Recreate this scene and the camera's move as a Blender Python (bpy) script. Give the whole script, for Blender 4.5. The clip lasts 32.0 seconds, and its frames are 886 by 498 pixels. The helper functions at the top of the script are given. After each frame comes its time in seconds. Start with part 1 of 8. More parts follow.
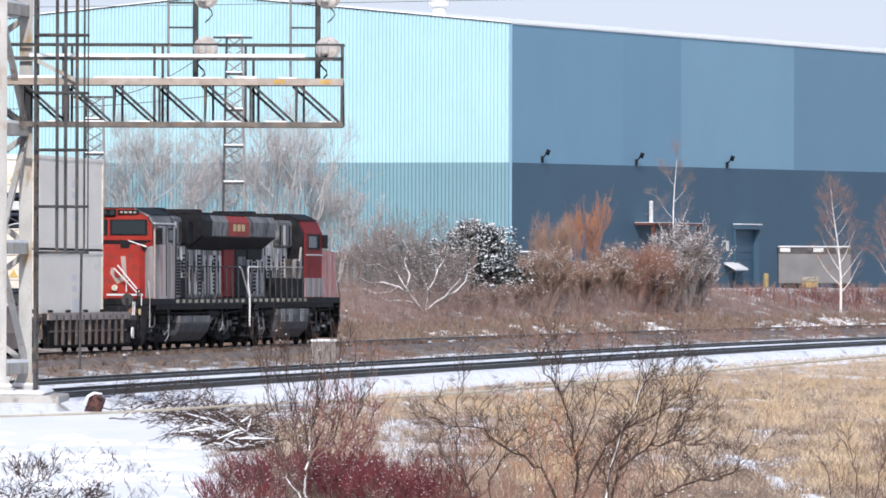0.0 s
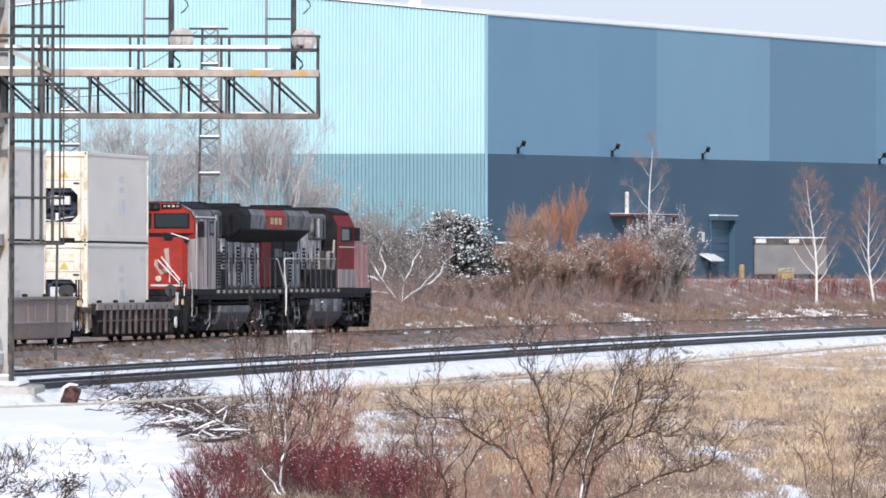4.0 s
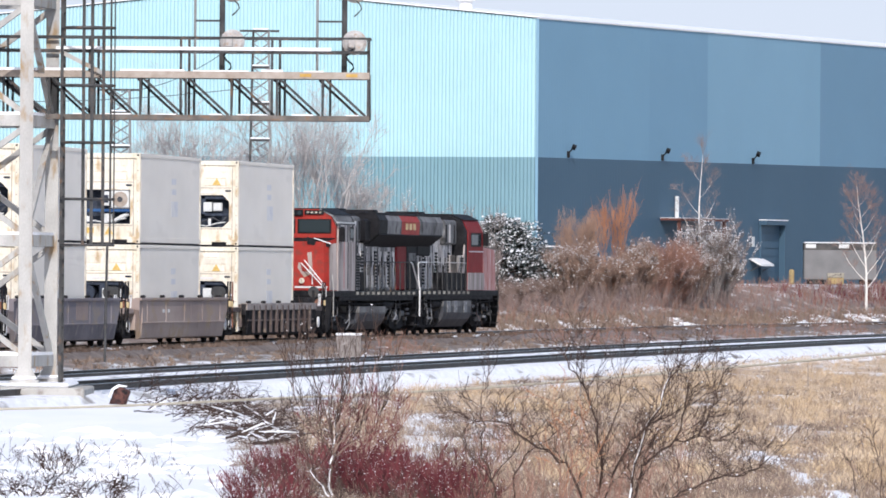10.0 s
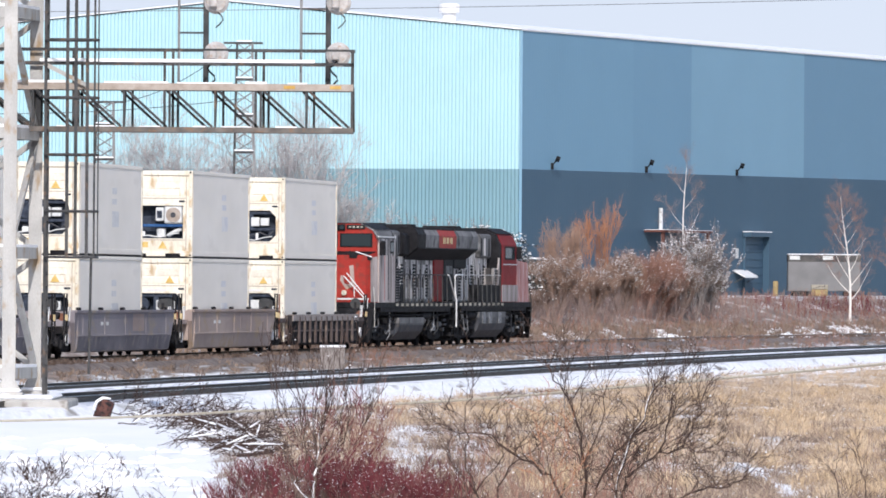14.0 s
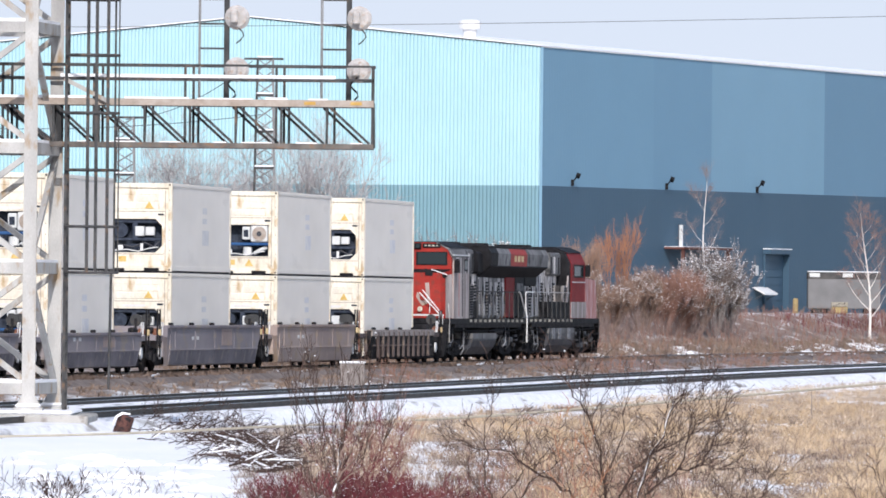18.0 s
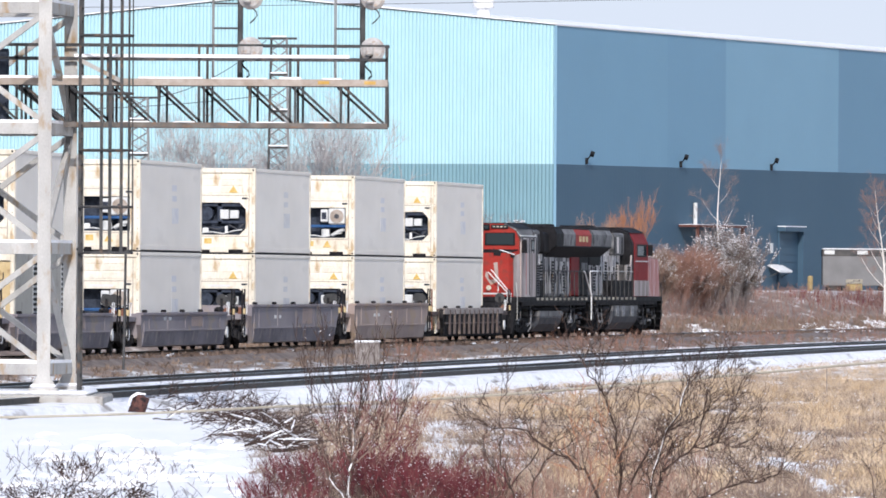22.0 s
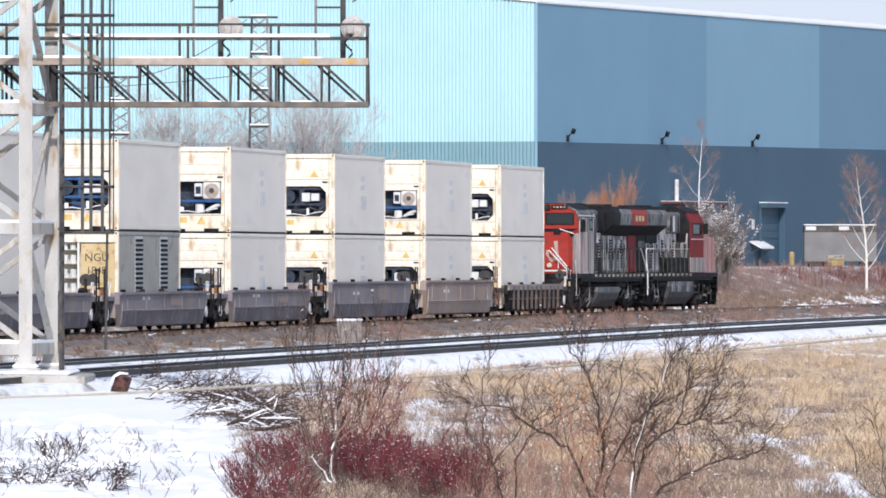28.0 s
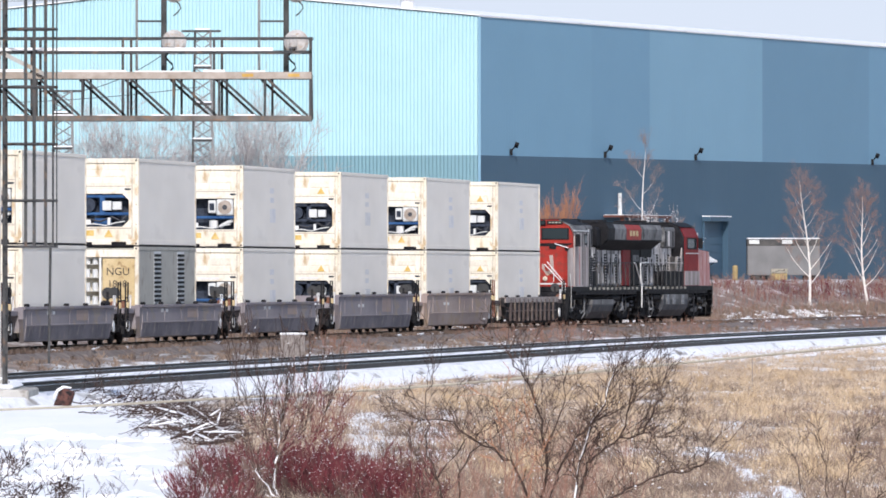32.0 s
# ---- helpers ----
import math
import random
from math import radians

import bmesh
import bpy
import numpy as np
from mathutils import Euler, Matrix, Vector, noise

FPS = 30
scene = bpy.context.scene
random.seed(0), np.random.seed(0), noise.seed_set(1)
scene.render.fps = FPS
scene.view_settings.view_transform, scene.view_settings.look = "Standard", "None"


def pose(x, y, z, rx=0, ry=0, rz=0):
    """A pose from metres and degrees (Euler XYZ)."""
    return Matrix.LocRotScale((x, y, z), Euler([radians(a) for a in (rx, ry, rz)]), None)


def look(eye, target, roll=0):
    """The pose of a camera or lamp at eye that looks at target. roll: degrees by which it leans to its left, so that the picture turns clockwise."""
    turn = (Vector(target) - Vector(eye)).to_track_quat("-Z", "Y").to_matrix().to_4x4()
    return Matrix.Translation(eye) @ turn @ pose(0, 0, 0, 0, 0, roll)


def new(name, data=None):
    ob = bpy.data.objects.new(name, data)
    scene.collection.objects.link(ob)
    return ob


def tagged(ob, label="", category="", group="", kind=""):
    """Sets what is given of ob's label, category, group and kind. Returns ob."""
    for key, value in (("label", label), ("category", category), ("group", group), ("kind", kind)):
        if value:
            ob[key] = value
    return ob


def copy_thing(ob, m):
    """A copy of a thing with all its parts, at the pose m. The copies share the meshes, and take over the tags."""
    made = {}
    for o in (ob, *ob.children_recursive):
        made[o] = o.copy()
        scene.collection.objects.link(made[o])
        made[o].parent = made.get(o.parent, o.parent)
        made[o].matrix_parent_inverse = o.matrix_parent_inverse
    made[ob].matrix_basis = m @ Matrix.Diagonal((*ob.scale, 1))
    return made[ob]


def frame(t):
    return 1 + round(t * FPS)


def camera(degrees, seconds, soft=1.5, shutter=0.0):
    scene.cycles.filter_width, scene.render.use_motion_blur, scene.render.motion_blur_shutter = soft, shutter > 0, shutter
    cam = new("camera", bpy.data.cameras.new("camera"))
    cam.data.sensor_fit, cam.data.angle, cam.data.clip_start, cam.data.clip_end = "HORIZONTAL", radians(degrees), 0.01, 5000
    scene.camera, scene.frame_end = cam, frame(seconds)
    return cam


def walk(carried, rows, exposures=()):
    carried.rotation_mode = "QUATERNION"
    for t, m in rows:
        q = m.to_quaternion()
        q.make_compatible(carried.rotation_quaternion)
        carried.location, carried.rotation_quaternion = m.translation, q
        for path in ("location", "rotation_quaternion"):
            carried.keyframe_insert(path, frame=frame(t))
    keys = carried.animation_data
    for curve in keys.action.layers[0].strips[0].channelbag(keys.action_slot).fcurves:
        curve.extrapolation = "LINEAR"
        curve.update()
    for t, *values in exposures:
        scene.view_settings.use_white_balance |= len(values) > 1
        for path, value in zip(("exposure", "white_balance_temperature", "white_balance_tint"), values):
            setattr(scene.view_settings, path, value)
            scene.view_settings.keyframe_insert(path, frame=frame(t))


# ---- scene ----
# ---- the camera and its path ----
FOCAL = 17500.0                       # long lens, picture units
EYE = Vector((0.0, 0.0, 3.6))
cam = camera(math.degrees(2 * math.atan(784 / FOCAL)), 32.0, soft=1.7)

# seconds, sway to the side, sway up, roll in degrees: a hand-held camera on one spot
SWAY = [
    (0, 54.9, 12.4, 0.17), (0.5, 40.1, 8.6, 0.10), (1, -13.4, 1.8, 0.19), (1.5, -22.5, 5.7, 0.10), (2, -38.3, 7.2, 0.16), 
    (2.5, -33.8, 3.7, 0.13), (3, -15.7, 0.1, 0.05), (3.5, -1.3, -3.7, 0.11), (5.5, 27.0, -0.2, 0.21), (6, 34.6, -10.2, 0.31), 
    (6.5, 48.5, -15.5, 0.45), (7, 74.4, -13.9, 0.51), (7.5, 106.4, 2.8, 0.47), (8, 120.8, 13.7, 0.43), (8.5, 118.2, 13.1, 0.39), 
    (9, 105.6, 11.3, 0.41), (9.5, 93.7, 6.0, 0.43), (10, 100.2, 2.2, 0.45), (10.5, 80.0, 3.1, 0.57), (11, 71.0, 1.9, 0.52), 
    (11.5, 52.1, -0.4, 0.45), (12, 27.1, -6.0, 0.41), (12.5, 26.2, 9.6, 0.35), (13, 34.0, 18.0, 0.42), (13.5, 56.8, 15.3, 0.48), 
    (14, 71.9, 23.5, 0.41), (14.5, 83.5, 38.9, 0.39), (16.5, 94.2, 71.3, 0.48), (17, 115.7, 76.6, 0.56), (17.5, 119.6, 63.2, 0.62), 
    (18, 107.6, 52.1, 0.57), (18.5, 98.4, 49.0, 0.57), (19, 92.7, 35.0, 0.46), (19.5, 102.6, 26.3, 0.43), (20, 136.2, 19.0, 0.36), 
    (20.5, 143.9, 9.4, 0.35), (21, 135.3, 5.2, 0.38), (21.5, 128.1, 5.2, 0.36), (22, 133.0, 14.5, 0.33), (22.5, 133.3, 17.0, 0.38), 
    (23, 126.5, 12.8, 0.31), (23.5, 137.9, 14.7, 0.44), (24, 143.1, 15.8, 0.32), (24.5, 129.9, 3.6, 0.29), (25, 109.2, -6.7, 0.09), 
    (25.5, 103.0, -3.2, 0.18), (27.5, 115.6, -12.3, 0.16), (28, 100.3, -24.4, 0.03), (28.5, 56.7, -38.5, 0.05), (29, 36.6, -40.3, 0.05), 
    (29.5, 32.0, -38.8, 0.06), (30, 47.3, -27.8, 0.05), (30.5, 46.0, -17.3, 0.04), (31, 24.7, -9.2, 0.00), (31.5, 8.3, -9.4, -0.11), 
    (32, -0.0, -0.0, 0.00),]


def aim(dx, dy, roll):
    """The camera's pose for a sway away from its middle aim."""
    return look(EYE, EYE + 1000 * Vector((-dx / FOCAL, 1.0, (51 + dy) / FOCAL)), roll)


walk(cam, [(t, aim(dx, dy, roll)) for t, dx, dy, roll in SWAY], [(0, 0.1, 6250, 13), (32, 0.1, 6250, 13)])

# ---- world, sun, exposure ----
SUN_AZ, SUN_EL = radians(-3), radians(35)     # behind the camera
world = bpy.data.worlds.new("winter_sky")
scene.world = world
world.use_nodes = True
wn = world.node_tree
sky = wn.nodes.new("ShaderNodeTexSky")
sky.sky_type = "NISHITA"
sky.sun_disc = False
sky.sun_elevation = SUN_EL
sky.sun_rotation = math.pi + SUN_AZ
sky.air_density, sky.dust_density, sky.ozone_density = 1.0, 1.5, 1.5
wn.nodes["Background"].inputs["Strength"].default_value = 0.15
wn.links.new(sky.outputs[0], wn.nodes["Background"].inputs["Color"])
sun = new("sun", bpy.data.lights.new("sun", "SUN"))
sun.data.energy, sun.data.angle, sun.data.color = 3.3, radians(0.6), (1.0, 0.94, 0.85)
TO_SUN = Vector((-math.sin(SUN_AZ) * math.cos(SUN_EL), -math.cos(SUN_AZ) * math.cos(SUN_EL), math.sin(SUN_EL)))
sun.matrix_world = look((0, 0, 60), Vector((0, 0, 60)) - TO_SUN)


# ---- materials ----
def mat(name, a, b=None, rough=0.7, metal=0.0, scale=3.0, fine=40.0, bump=0.15, stretch=(1, 1, 1), vary=0.0, dirt=None, dirt_amount=0.5, spec=0.15, grain=0.35):
    """Two tones mixed by broad and fine noise, with relief; dirt: a third tone in patches; vary: brightness from piece to piece."""
    m = bpy.data.materials.new(name)
    m.use_nodes = True
    n, l = m.node_tree.nodes, m.node_tree.links
    bsdf = n["Principled BSDF"]
    bsdf.inputs["Roughness"].default_value, bsdf.inputs["Metallic"].default_value = rough, metal
    bsdf.inputs["Specular IOR Level"].default_value = spec
    b = b or tuple(min(1, c * 1.25) for c in a)
    tc, mp = n.new("ShaderNodeTexCoord"), n.new("ShaderNodeMapping")
    mp.inputs["Scale"].default_value = stretch
    l.new(tc.outputs["Object"], mp.inputs["Vector"])
    big, small = n.new("ShaderNodeTexNoise"), n.new("ShaderNodeTexNoise")
    big.inputs["Scale"].default_value, small.inputs["Scale"].default_value = scale, fine
    big.inputs["Detail"].default_value, small.inputs["Detail"].default_value = 5, 3
    for x in (big, small):
        l.new(mp.outputs[0], x.inputs["Vector"])
    ramp = n.new("ShaderNodeMapRange")
    ramp.inputs["From Min"].default_value, ramp.inputs["From Max"].default_value = 0.33, 0.67
    l.new(big.outputs["Fac"], ramp.inputs["Value"])
    mix = n.new("ShaderNodeMix")
    mix.data_type = "RGBA"
    mix.inputs[6].default_value, mix.inputs[7].default_value = (*a, 1), (*b, 1)
    l.new(ramp.outputs[0], mix.inputs[0])
    col = mix.outputs[2]
    gr = n.new("ShaderNodeMix")
    gr.data_type, gr.blend_type = "RGBA", "MULTIPLY"
    gr.inputs[0].default_value = grain
    l.new(col, gr.inputs[6])
    l.new(small.outputs["Fac"], gr.inputs[7])
    sc = n.new("ShaderNodeMix")
    sc.data_type, sc.blend_type = "RGBA", "MULTIPLY"
    sc.inputs[0].default_value = 1.0
    sc.inputs[7].default_value = (*(0.99 / (1 - grain / 2),) * 3, 1)
    l.new(gr.outputs[2], sc.inputs[6])
    col = sc.outputs[2]
    if dirt:
        dn = n.new("ShaderNodeTexNoise")
        dn.inputs["Scale"].default_value, dn.inputs["Detail"].default_value = scale * 2.3, 8
        l.new(mp.outputs[0], dn.inputs["Vector"])
        dr = n.new("ShaderNodeMapRange")
        dr.inputs["From Min"].default_value, dr.inputs["From Max"].default_value = 0.62 - 0.25 * dirt_amount, 0.72 - 0.1 * dirt_amount
        l.new(dn.outputs["Fac"], dr.inputs["Value"])
        dm = n.new("ShaderNodeMix")
        dm.data_type = "RGBA"
        dm.inputs[7].default_value = (*dirt, 1)
        l.new(dr.outputs[0], dm.inputs[0])
        l.new(col, dm.inputs[6])
        col = dm.outputs[2]
    if vary:
        info, vr, vm = n.new("ShaderNodeObjectInfo"), n.new("ShaderNodeMapRange"), n.new("ShaderNodeMix")
        vr.inputs["To Min"].default_value, vr.inputs["To Max"].default_value = 1 - vary, 1 + vary
        l.new(info.outputs["Random"], vr.inputs["Value"])
        vm.data_type, vm.blend_type = "RGBA", "MULTIPLY"
        vm.inputs[0].default_value = 1.0
        l.new(col, vm.inputs[6])
        l.new(vr.outputs[0], vm.inputs[7])
        col = vm.outputs[2]
    l.new(col, bsdf.inputs["Base Color"])
    if bump:
        bp = n.new("ShaderNodeBump")
        bp.inputs["Strength"].default_value, bp.inputs["Distance"].default_value = bump, 0.02
        l.new(small.outputs["Fac"], bp.inputs["Height"])
        l.new(bp.outputs[0], bsdf.inputs["Normal"])
    return m


def glass(name, tint=(0.03, 0.04, 0.045)):
    m = bpy.data.materials.new(name)
    m.use_nodes = True
    b = m.node_tree.nodes["Principled BSDF"]
    b.inputs["Base Color"].default_value = (*tint, 1)
    b.inputs["Roughness"].default_value = 0.06
    b.inputs["IOR"].default_value = 1.06
    return m


SNOW = mat("snow", (0.84, 0.86, 0.9), (0.92, 0.92, 0.94), rough=0.6, scale=0.8, fine=8, bump=0.4)
STEEL_PALE = mat("galvanised_steel", (0.34, 0.335, 0.33), (0.5, 0.495, 0.48), rough=0.55, metal=0.1, scale=1.6, stretch=(1, 1, 0.4), dirt=(0.33, 0.24, 0.15), dirt_amount=0.3)
STEEL_DARK = mat("dark_weathered_steel", (0.05, 0.052, 0.055), (0.09, 0.09, 0.092), rough=0.65, metal=0.1, scale=2, dirt=(0.16, 0.11, 0.08), dirt_amount=0.15, spec=0.03)
STEEL_MID = mat("mid_grey_steel", (0.18, 0.185, 0.19), (0.27, 0.27, 0.275), rough=0.6, metal=0.1, scale=2)
STEEL_BROWN = mat("brown_grey_steel", (0.1, 0.092, 0.086), (0.19, 0.17, 0.155), rough=0.7, metal=0.1, scale=3, dirt=(0.2, 0.13, 0.09), dirt_amount=0.3)
RUST = mat("rust_stained_steel", (0.30, 0.25, 0.21), (0.42, 0.37, 0.33), rough=0.85, scale=4)
RAIL = mat("rail_steel", (0.05, 0.045, 0.045), (0.1, 0.085, 0.075), rough=0.55, metal=0.4, scale=2)
RAIL_TOP = mat("polished_rail_head", (0.45, 0.45, 0.46), (0.55, 0.55, 0.56), rough=0.3, metal=0.9, scale=2)
BALLAST = mat("ballast_stone", (0.05, 0.047, 0.045), (0.11, 0.1, 0.095), rough=0.95, scale=1.2, fine=14, bump=1.0)
SNOWY_STONE = mat("snow_over_stone", (0.8, 0.82, 0.86), (0.88, 0.89, 0.92), rough=0.8, scale=0.5, fine=6, bump=0.4, stretch=(1, 0.3, 1), dirt=(0.2, 0.18, 0.16), dirt_amount=0.25)
GRAVEL_BROWN = mat("brown_gravel", (0.14, 0.118, 0.11), (0.25, 0.215, 0.2), rough=0.95, scale=2.2, fine=12, bump=0.8, dirt=(0.3, 0.27, 0.26), dirt_amount=0.1)
BALLAST_DUSTY = mat("dusty_brown_ballast", (0.14, 0.12, 0.115), (0.25, 0.22, 0.205), rough=0.95, scale=2.2, fine=12, bump=0.9, dirt=(0.42, 0.4, 0.4), dirt_amount=0.18)
CONCRETE = mat("grey_concrete", (0.36, 0.35, 0.33), (0.46, 0.45, 0.43), rough=0.9, scale=1.5, dirt=(0.24, 0.22, 0.2), dirt_amount=0.3)
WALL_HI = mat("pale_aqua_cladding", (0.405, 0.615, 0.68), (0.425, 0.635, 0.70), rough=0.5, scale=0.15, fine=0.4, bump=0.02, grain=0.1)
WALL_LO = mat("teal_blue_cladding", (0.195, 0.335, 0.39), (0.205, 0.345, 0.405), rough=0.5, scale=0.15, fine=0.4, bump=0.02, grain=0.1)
# Long side: the gable's paint with shade and grazing light put into the tones.
SIDE_HI = [mat("shaded_cladding_" + k, c, tuple(v * 1.03 for v in c), rough=0.5, scale=0.1, fine=0.3, bump=0.02, grain=0.06)
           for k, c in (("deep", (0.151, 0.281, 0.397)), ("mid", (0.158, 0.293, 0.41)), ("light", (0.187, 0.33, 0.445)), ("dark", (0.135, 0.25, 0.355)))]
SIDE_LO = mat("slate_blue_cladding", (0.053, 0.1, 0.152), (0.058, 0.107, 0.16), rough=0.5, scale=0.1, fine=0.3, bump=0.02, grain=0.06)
WHITE_PAINT = mat("white_paint", (0.75, 0.76, 0.77), (0.82, 0.82, 0.82), rough=0.5, scale=1)
CREAM = mat("cream_container_paint", (0.69, 0.63, 0.51), (0.78, 0.74, 0.655), rough=0.55, scale=1.6, fine=14, stretch=(1, 1, 0.45), dirt=(0.5, 0.38, 0.24), dirt_amount=0.22, vary=0.08, spec=0.2)
GREY_BOX = mat("pale_grey_container_paint", (0.83, 0.782, 0.71), (0.845, 0.80, 0.735), rough=0.6, scale=0.5, fine=0.7, bump=0.0, stretch=(1, 0.4, 1), dirt=(0.79, 0.745, 0.68), dirt_amount=0.12, vary=0.0, spec=0.05, grain=0.2)
TAUPE = mat("taupe_grey_paint", (0.36, 0.35, 0.32), (0.42, 0.41, 0.37), rough=0.6, scale=0.8, dirt=(0.28, 0.26, 0.23), dirt_amount=0.2)
TAN = mat("tan_paint", (0.5, 0.38, 0.2), (0.58, 0.46, 0.27), rough=0.6, scale=2, dirt=(0.3, 0.2, 0.1), dirt_amount=0.25)
MACHINE = mat("dark_machinery", (0.018, 0.024, 0.038), (0.05, 0.062, 0.09), rough=0.6, scale=6)
BLUE_BAR = mat("blue_machinery_paint", (0.02, 0.065, 0.18), (0.04, 0.11, 0.26), rough=0.5, scale=5)
PALE_PART = mat("pale_grey_plastic", (0.55, 0.57, 0.58), (0.66, 0.67, 0.67), rough=0.5, scale=5)
STICKER = mat("faded_yellow_warning_sticker", (0.55, 0.36, 0.09), (0.68, 0.5, 0.2), rough=0.5, scale=5)
MARK_BLUE = mat("faded_blue_marking", (0.63, 0.63, 0.67), (0.77, 0.755, 0.74), rough=0.6, scale=3)
MARK_GREY = mat("faded_grey_marking", (0.62, 0.61, 0.61), (0.72, 0.71, 0.7), rough=0.6, scale=4)
INK = mat("dark_lettering", (0.06, 0.05, 0.045), (0.09, 0.08, 0.07), rough=0.7, scale=5)
WELL_GREY = mat("dusty_violet_grey_steel", (0.19, 0.172, 0.195), (0.28, 0.255, 0.27), rough=0.75, scale=0.9, stretch=(1, 0.35, 0.7), dirt=(0.3, 0.25, 0.2), dirt_amount=0.35)
WELL_TAN = mat("dusty_brown_steel", (0.28, 0.22, 0.205), (0.4, 0.325, 0.295), rough=0.75, scale=0.9, stretch=(1, 0.35, 0.7), dirt=(0.36, 0.27, 0.19), dirt_amount=0.4)
WELL_DARK = mat("dark_brown_steel", (0.075, 0.058, 0.058), (0.14, 0.115, 0.11), rough=0.75, scale=1.2, dirt=(0.25, 0.2, 0.16), dirt_amount=0.3)
RUSTY_RED = mat("rusty_red_steel", (0.18, 0.075, 0.05), (0.32, 0.16, 0.11), rough=0.8, scale=4, dirt=(0.1, 0.06, 0.05), dirt_amount=0.4)
WELL_RAIL = mat("dusty_grey_brown_steel", (0.27, 0.235, 0.225), (0.38, 0.34, 0.32), rough=0.75, scale=1.2, dirt=(0.2, 0.16, 0.14), dirt_amount=0.3)
WELL_SHADE = mat("shaded_violet_grey_steel", (0.13, 0.12, 0.14), (0.21, 0.195, 0.215), rough=0.75, scale=0.9, dirt=(0.3, 0.26, 0.24), dirt_amount=0.3)
TRUCK = mat("grimy_black_steel", (0.012, 0.012, 0.014), (0.036, 0.035, 0.038), rough=0.75, scale=4, dirt=(0.09, 0.08, 0.07), dirt_amount=0.15, spec=0.03)
RED = mat("loco_orange_red", (0.275, 0.022, 0.017), (0.35, 0.038, 0.028), rough=0.6, scale=1.4, fine=16, dirt=(0.2, 0.04, 0.03), dirt_amount=0.4, vary=0.05, spec=0.15)
# Darker copy of the loco red, with the shade of side faces mixed in.
RED_SHADED = mat("loco_shaded_red", (0.17, 0.012, 0.014), (0.23, 0.021, 0.022), rough=0.65, scale=1.2, dirt=(0.16, 0.03, 0.028), dirt_amount=0.3, spec=0.1)
RED_DUSTY = mat("loco_dusty_red", (0.36, 0.11, 0.105), (0.5, 0.27, 0.25), rough=0.6, scale=1.5, stretch=(1, 1, 0.35), dirt=(0.52, 0.42, 0.4), dirt_amount=0.5)
HOOD = mat("loco_streaked_grey", (0.1, 0.095, 0.1), (0.72, 0.68, 0.67), rough=0.75, scale=1.3, fine=18, stretch=(1, 1.7, 0.1), dirt=(0.012, 0.012, 0.014), dirt_amount=0.6, spec=0.03)
HOOD_WHITE = mat("loco_streaked_white", (0.55, 0.52, 0.51), (0.9, 0.87, 0.85), rough=0.75, scale=1.5, fine=18, stretch=(1, 2.2, 0.12), dirt=(0.015, 0.015, 0.016), dirt_amount=0.62, spec=0.03)
MARK_DULL = mat("dull_reflective_tape", (0.36, 0.33, 0.27), (0.52, 0.48, 0.4), rough=0.7, scale=3, dirt=(0.1, 0.09, 0.08), dirt_amount=0.4, vary=0.35)
PALE_STEEL = mat("dusty_and_lit_grey_steel", (0.16, 0.165, 0.18), (0.32, 0.325, 0.34), rough=0.65, scale=4, dirt=(0.05, 0.05, 0.05), dirt_amount=0.4)
HOOD_LIGHT = mat("loco_stained_pale_grey", (0.25, 0.215, 0.21), (0.5, 0.45, 0.435), rough=0.7, scale=1.1, fine=20, stretch=(1, 1.5, 0.18), dirt=(0.12, 0.09, 0.085), dirt_amount=0.38)
HOOD_TOP = mat("loco_sooty_grey", (0.11, 0.11, 0.115), (0.22, 0.22, 0.225), rough=0.7, scale=0.8, dirt=(0.04, 0.04, 0.04), dirt_amount=0.4)
BLACK = mat("black_paint", (0.011, 0.011, 0.013), (0.026, 0.026, 0.029), rough=0.6, scale=3, spec=0.03)
TANK = mat("fuel_tank_grey", (0.035, 0.038, 0.048), (0.08, 0.083, 0.095), rough=0.55, scale=1.6, dirt=(0.1, 0.09, 0.085), dirt_amount=0.3)
WINDOW = glass("dark_window_glass")
DISC = mat("weathered_signal_backing", (0.36, 0.35, 0.345), (0.52, 0.505, 0.5), rough=0.6, scale=6, dirt=(0.4, 0.33, 0.28), dirt_amount=0.4)
YELLOW = mat("yellow_paint", (0.44, 0.26, 0.06), (0.54, 0.36, 0.12), rough=0.6, scale=4)
BARK_GREY = mat("grey_bark", (0.17, 0.15, 0.145), (0.29, 0.265, 0.255), rough=0.9, scale=6)
BARK_PALE = mat("frosted_pale_bark", (0.34, 0.325, 0.325), (0.52, 0.5, 0.5), rough=0.9, scale=4)
BARK_DARK = mat("dark_twig_bark", (0.042, 0.028, 0.024), (0.1, 0.068, 0.058), rough=0.9, scale=4)
BARK_BROWN = mat("brown_twig_bark", (0.17, 0.12, 0.1), (0.3, 0.22, 0.185), rough=0.9, scale=4)
BARK_RED = mat("red_dogwood_bark", (0.06, 0.016, 0.02), (0.22, 0.05, 0.06), rough=0.7, scale=2.2, dirt=(0.2, 0.13, 0.12), dirt_amount=0.25)
BARK_ORANGE = mat("orange_willow_bark", (0.36, 0.165, 0.09), (0.48, 0.245, 0.145), rough=0.8, scale=3)
BARK_TAN = mat("tan_willow_bark", (0.28, 0.18, 0.135), (0.4, 0.27, 0.205), rough=0.85, scale=3)
BARK_HAZE = mat("dusty_pink_brown_bark", (0.2, 0.147, 0.135), (0.32, 0.25, 0.23), rough=0.9, scale=3)
BARK_WHITE = mat("white_birch_bark", (0.66, 0.62, 0.58), (0.8, 0.77, 0.74), rough=0.8, scale=5, dirt=(0.2, 0.17, 0.15), dirt_amount=0.1)
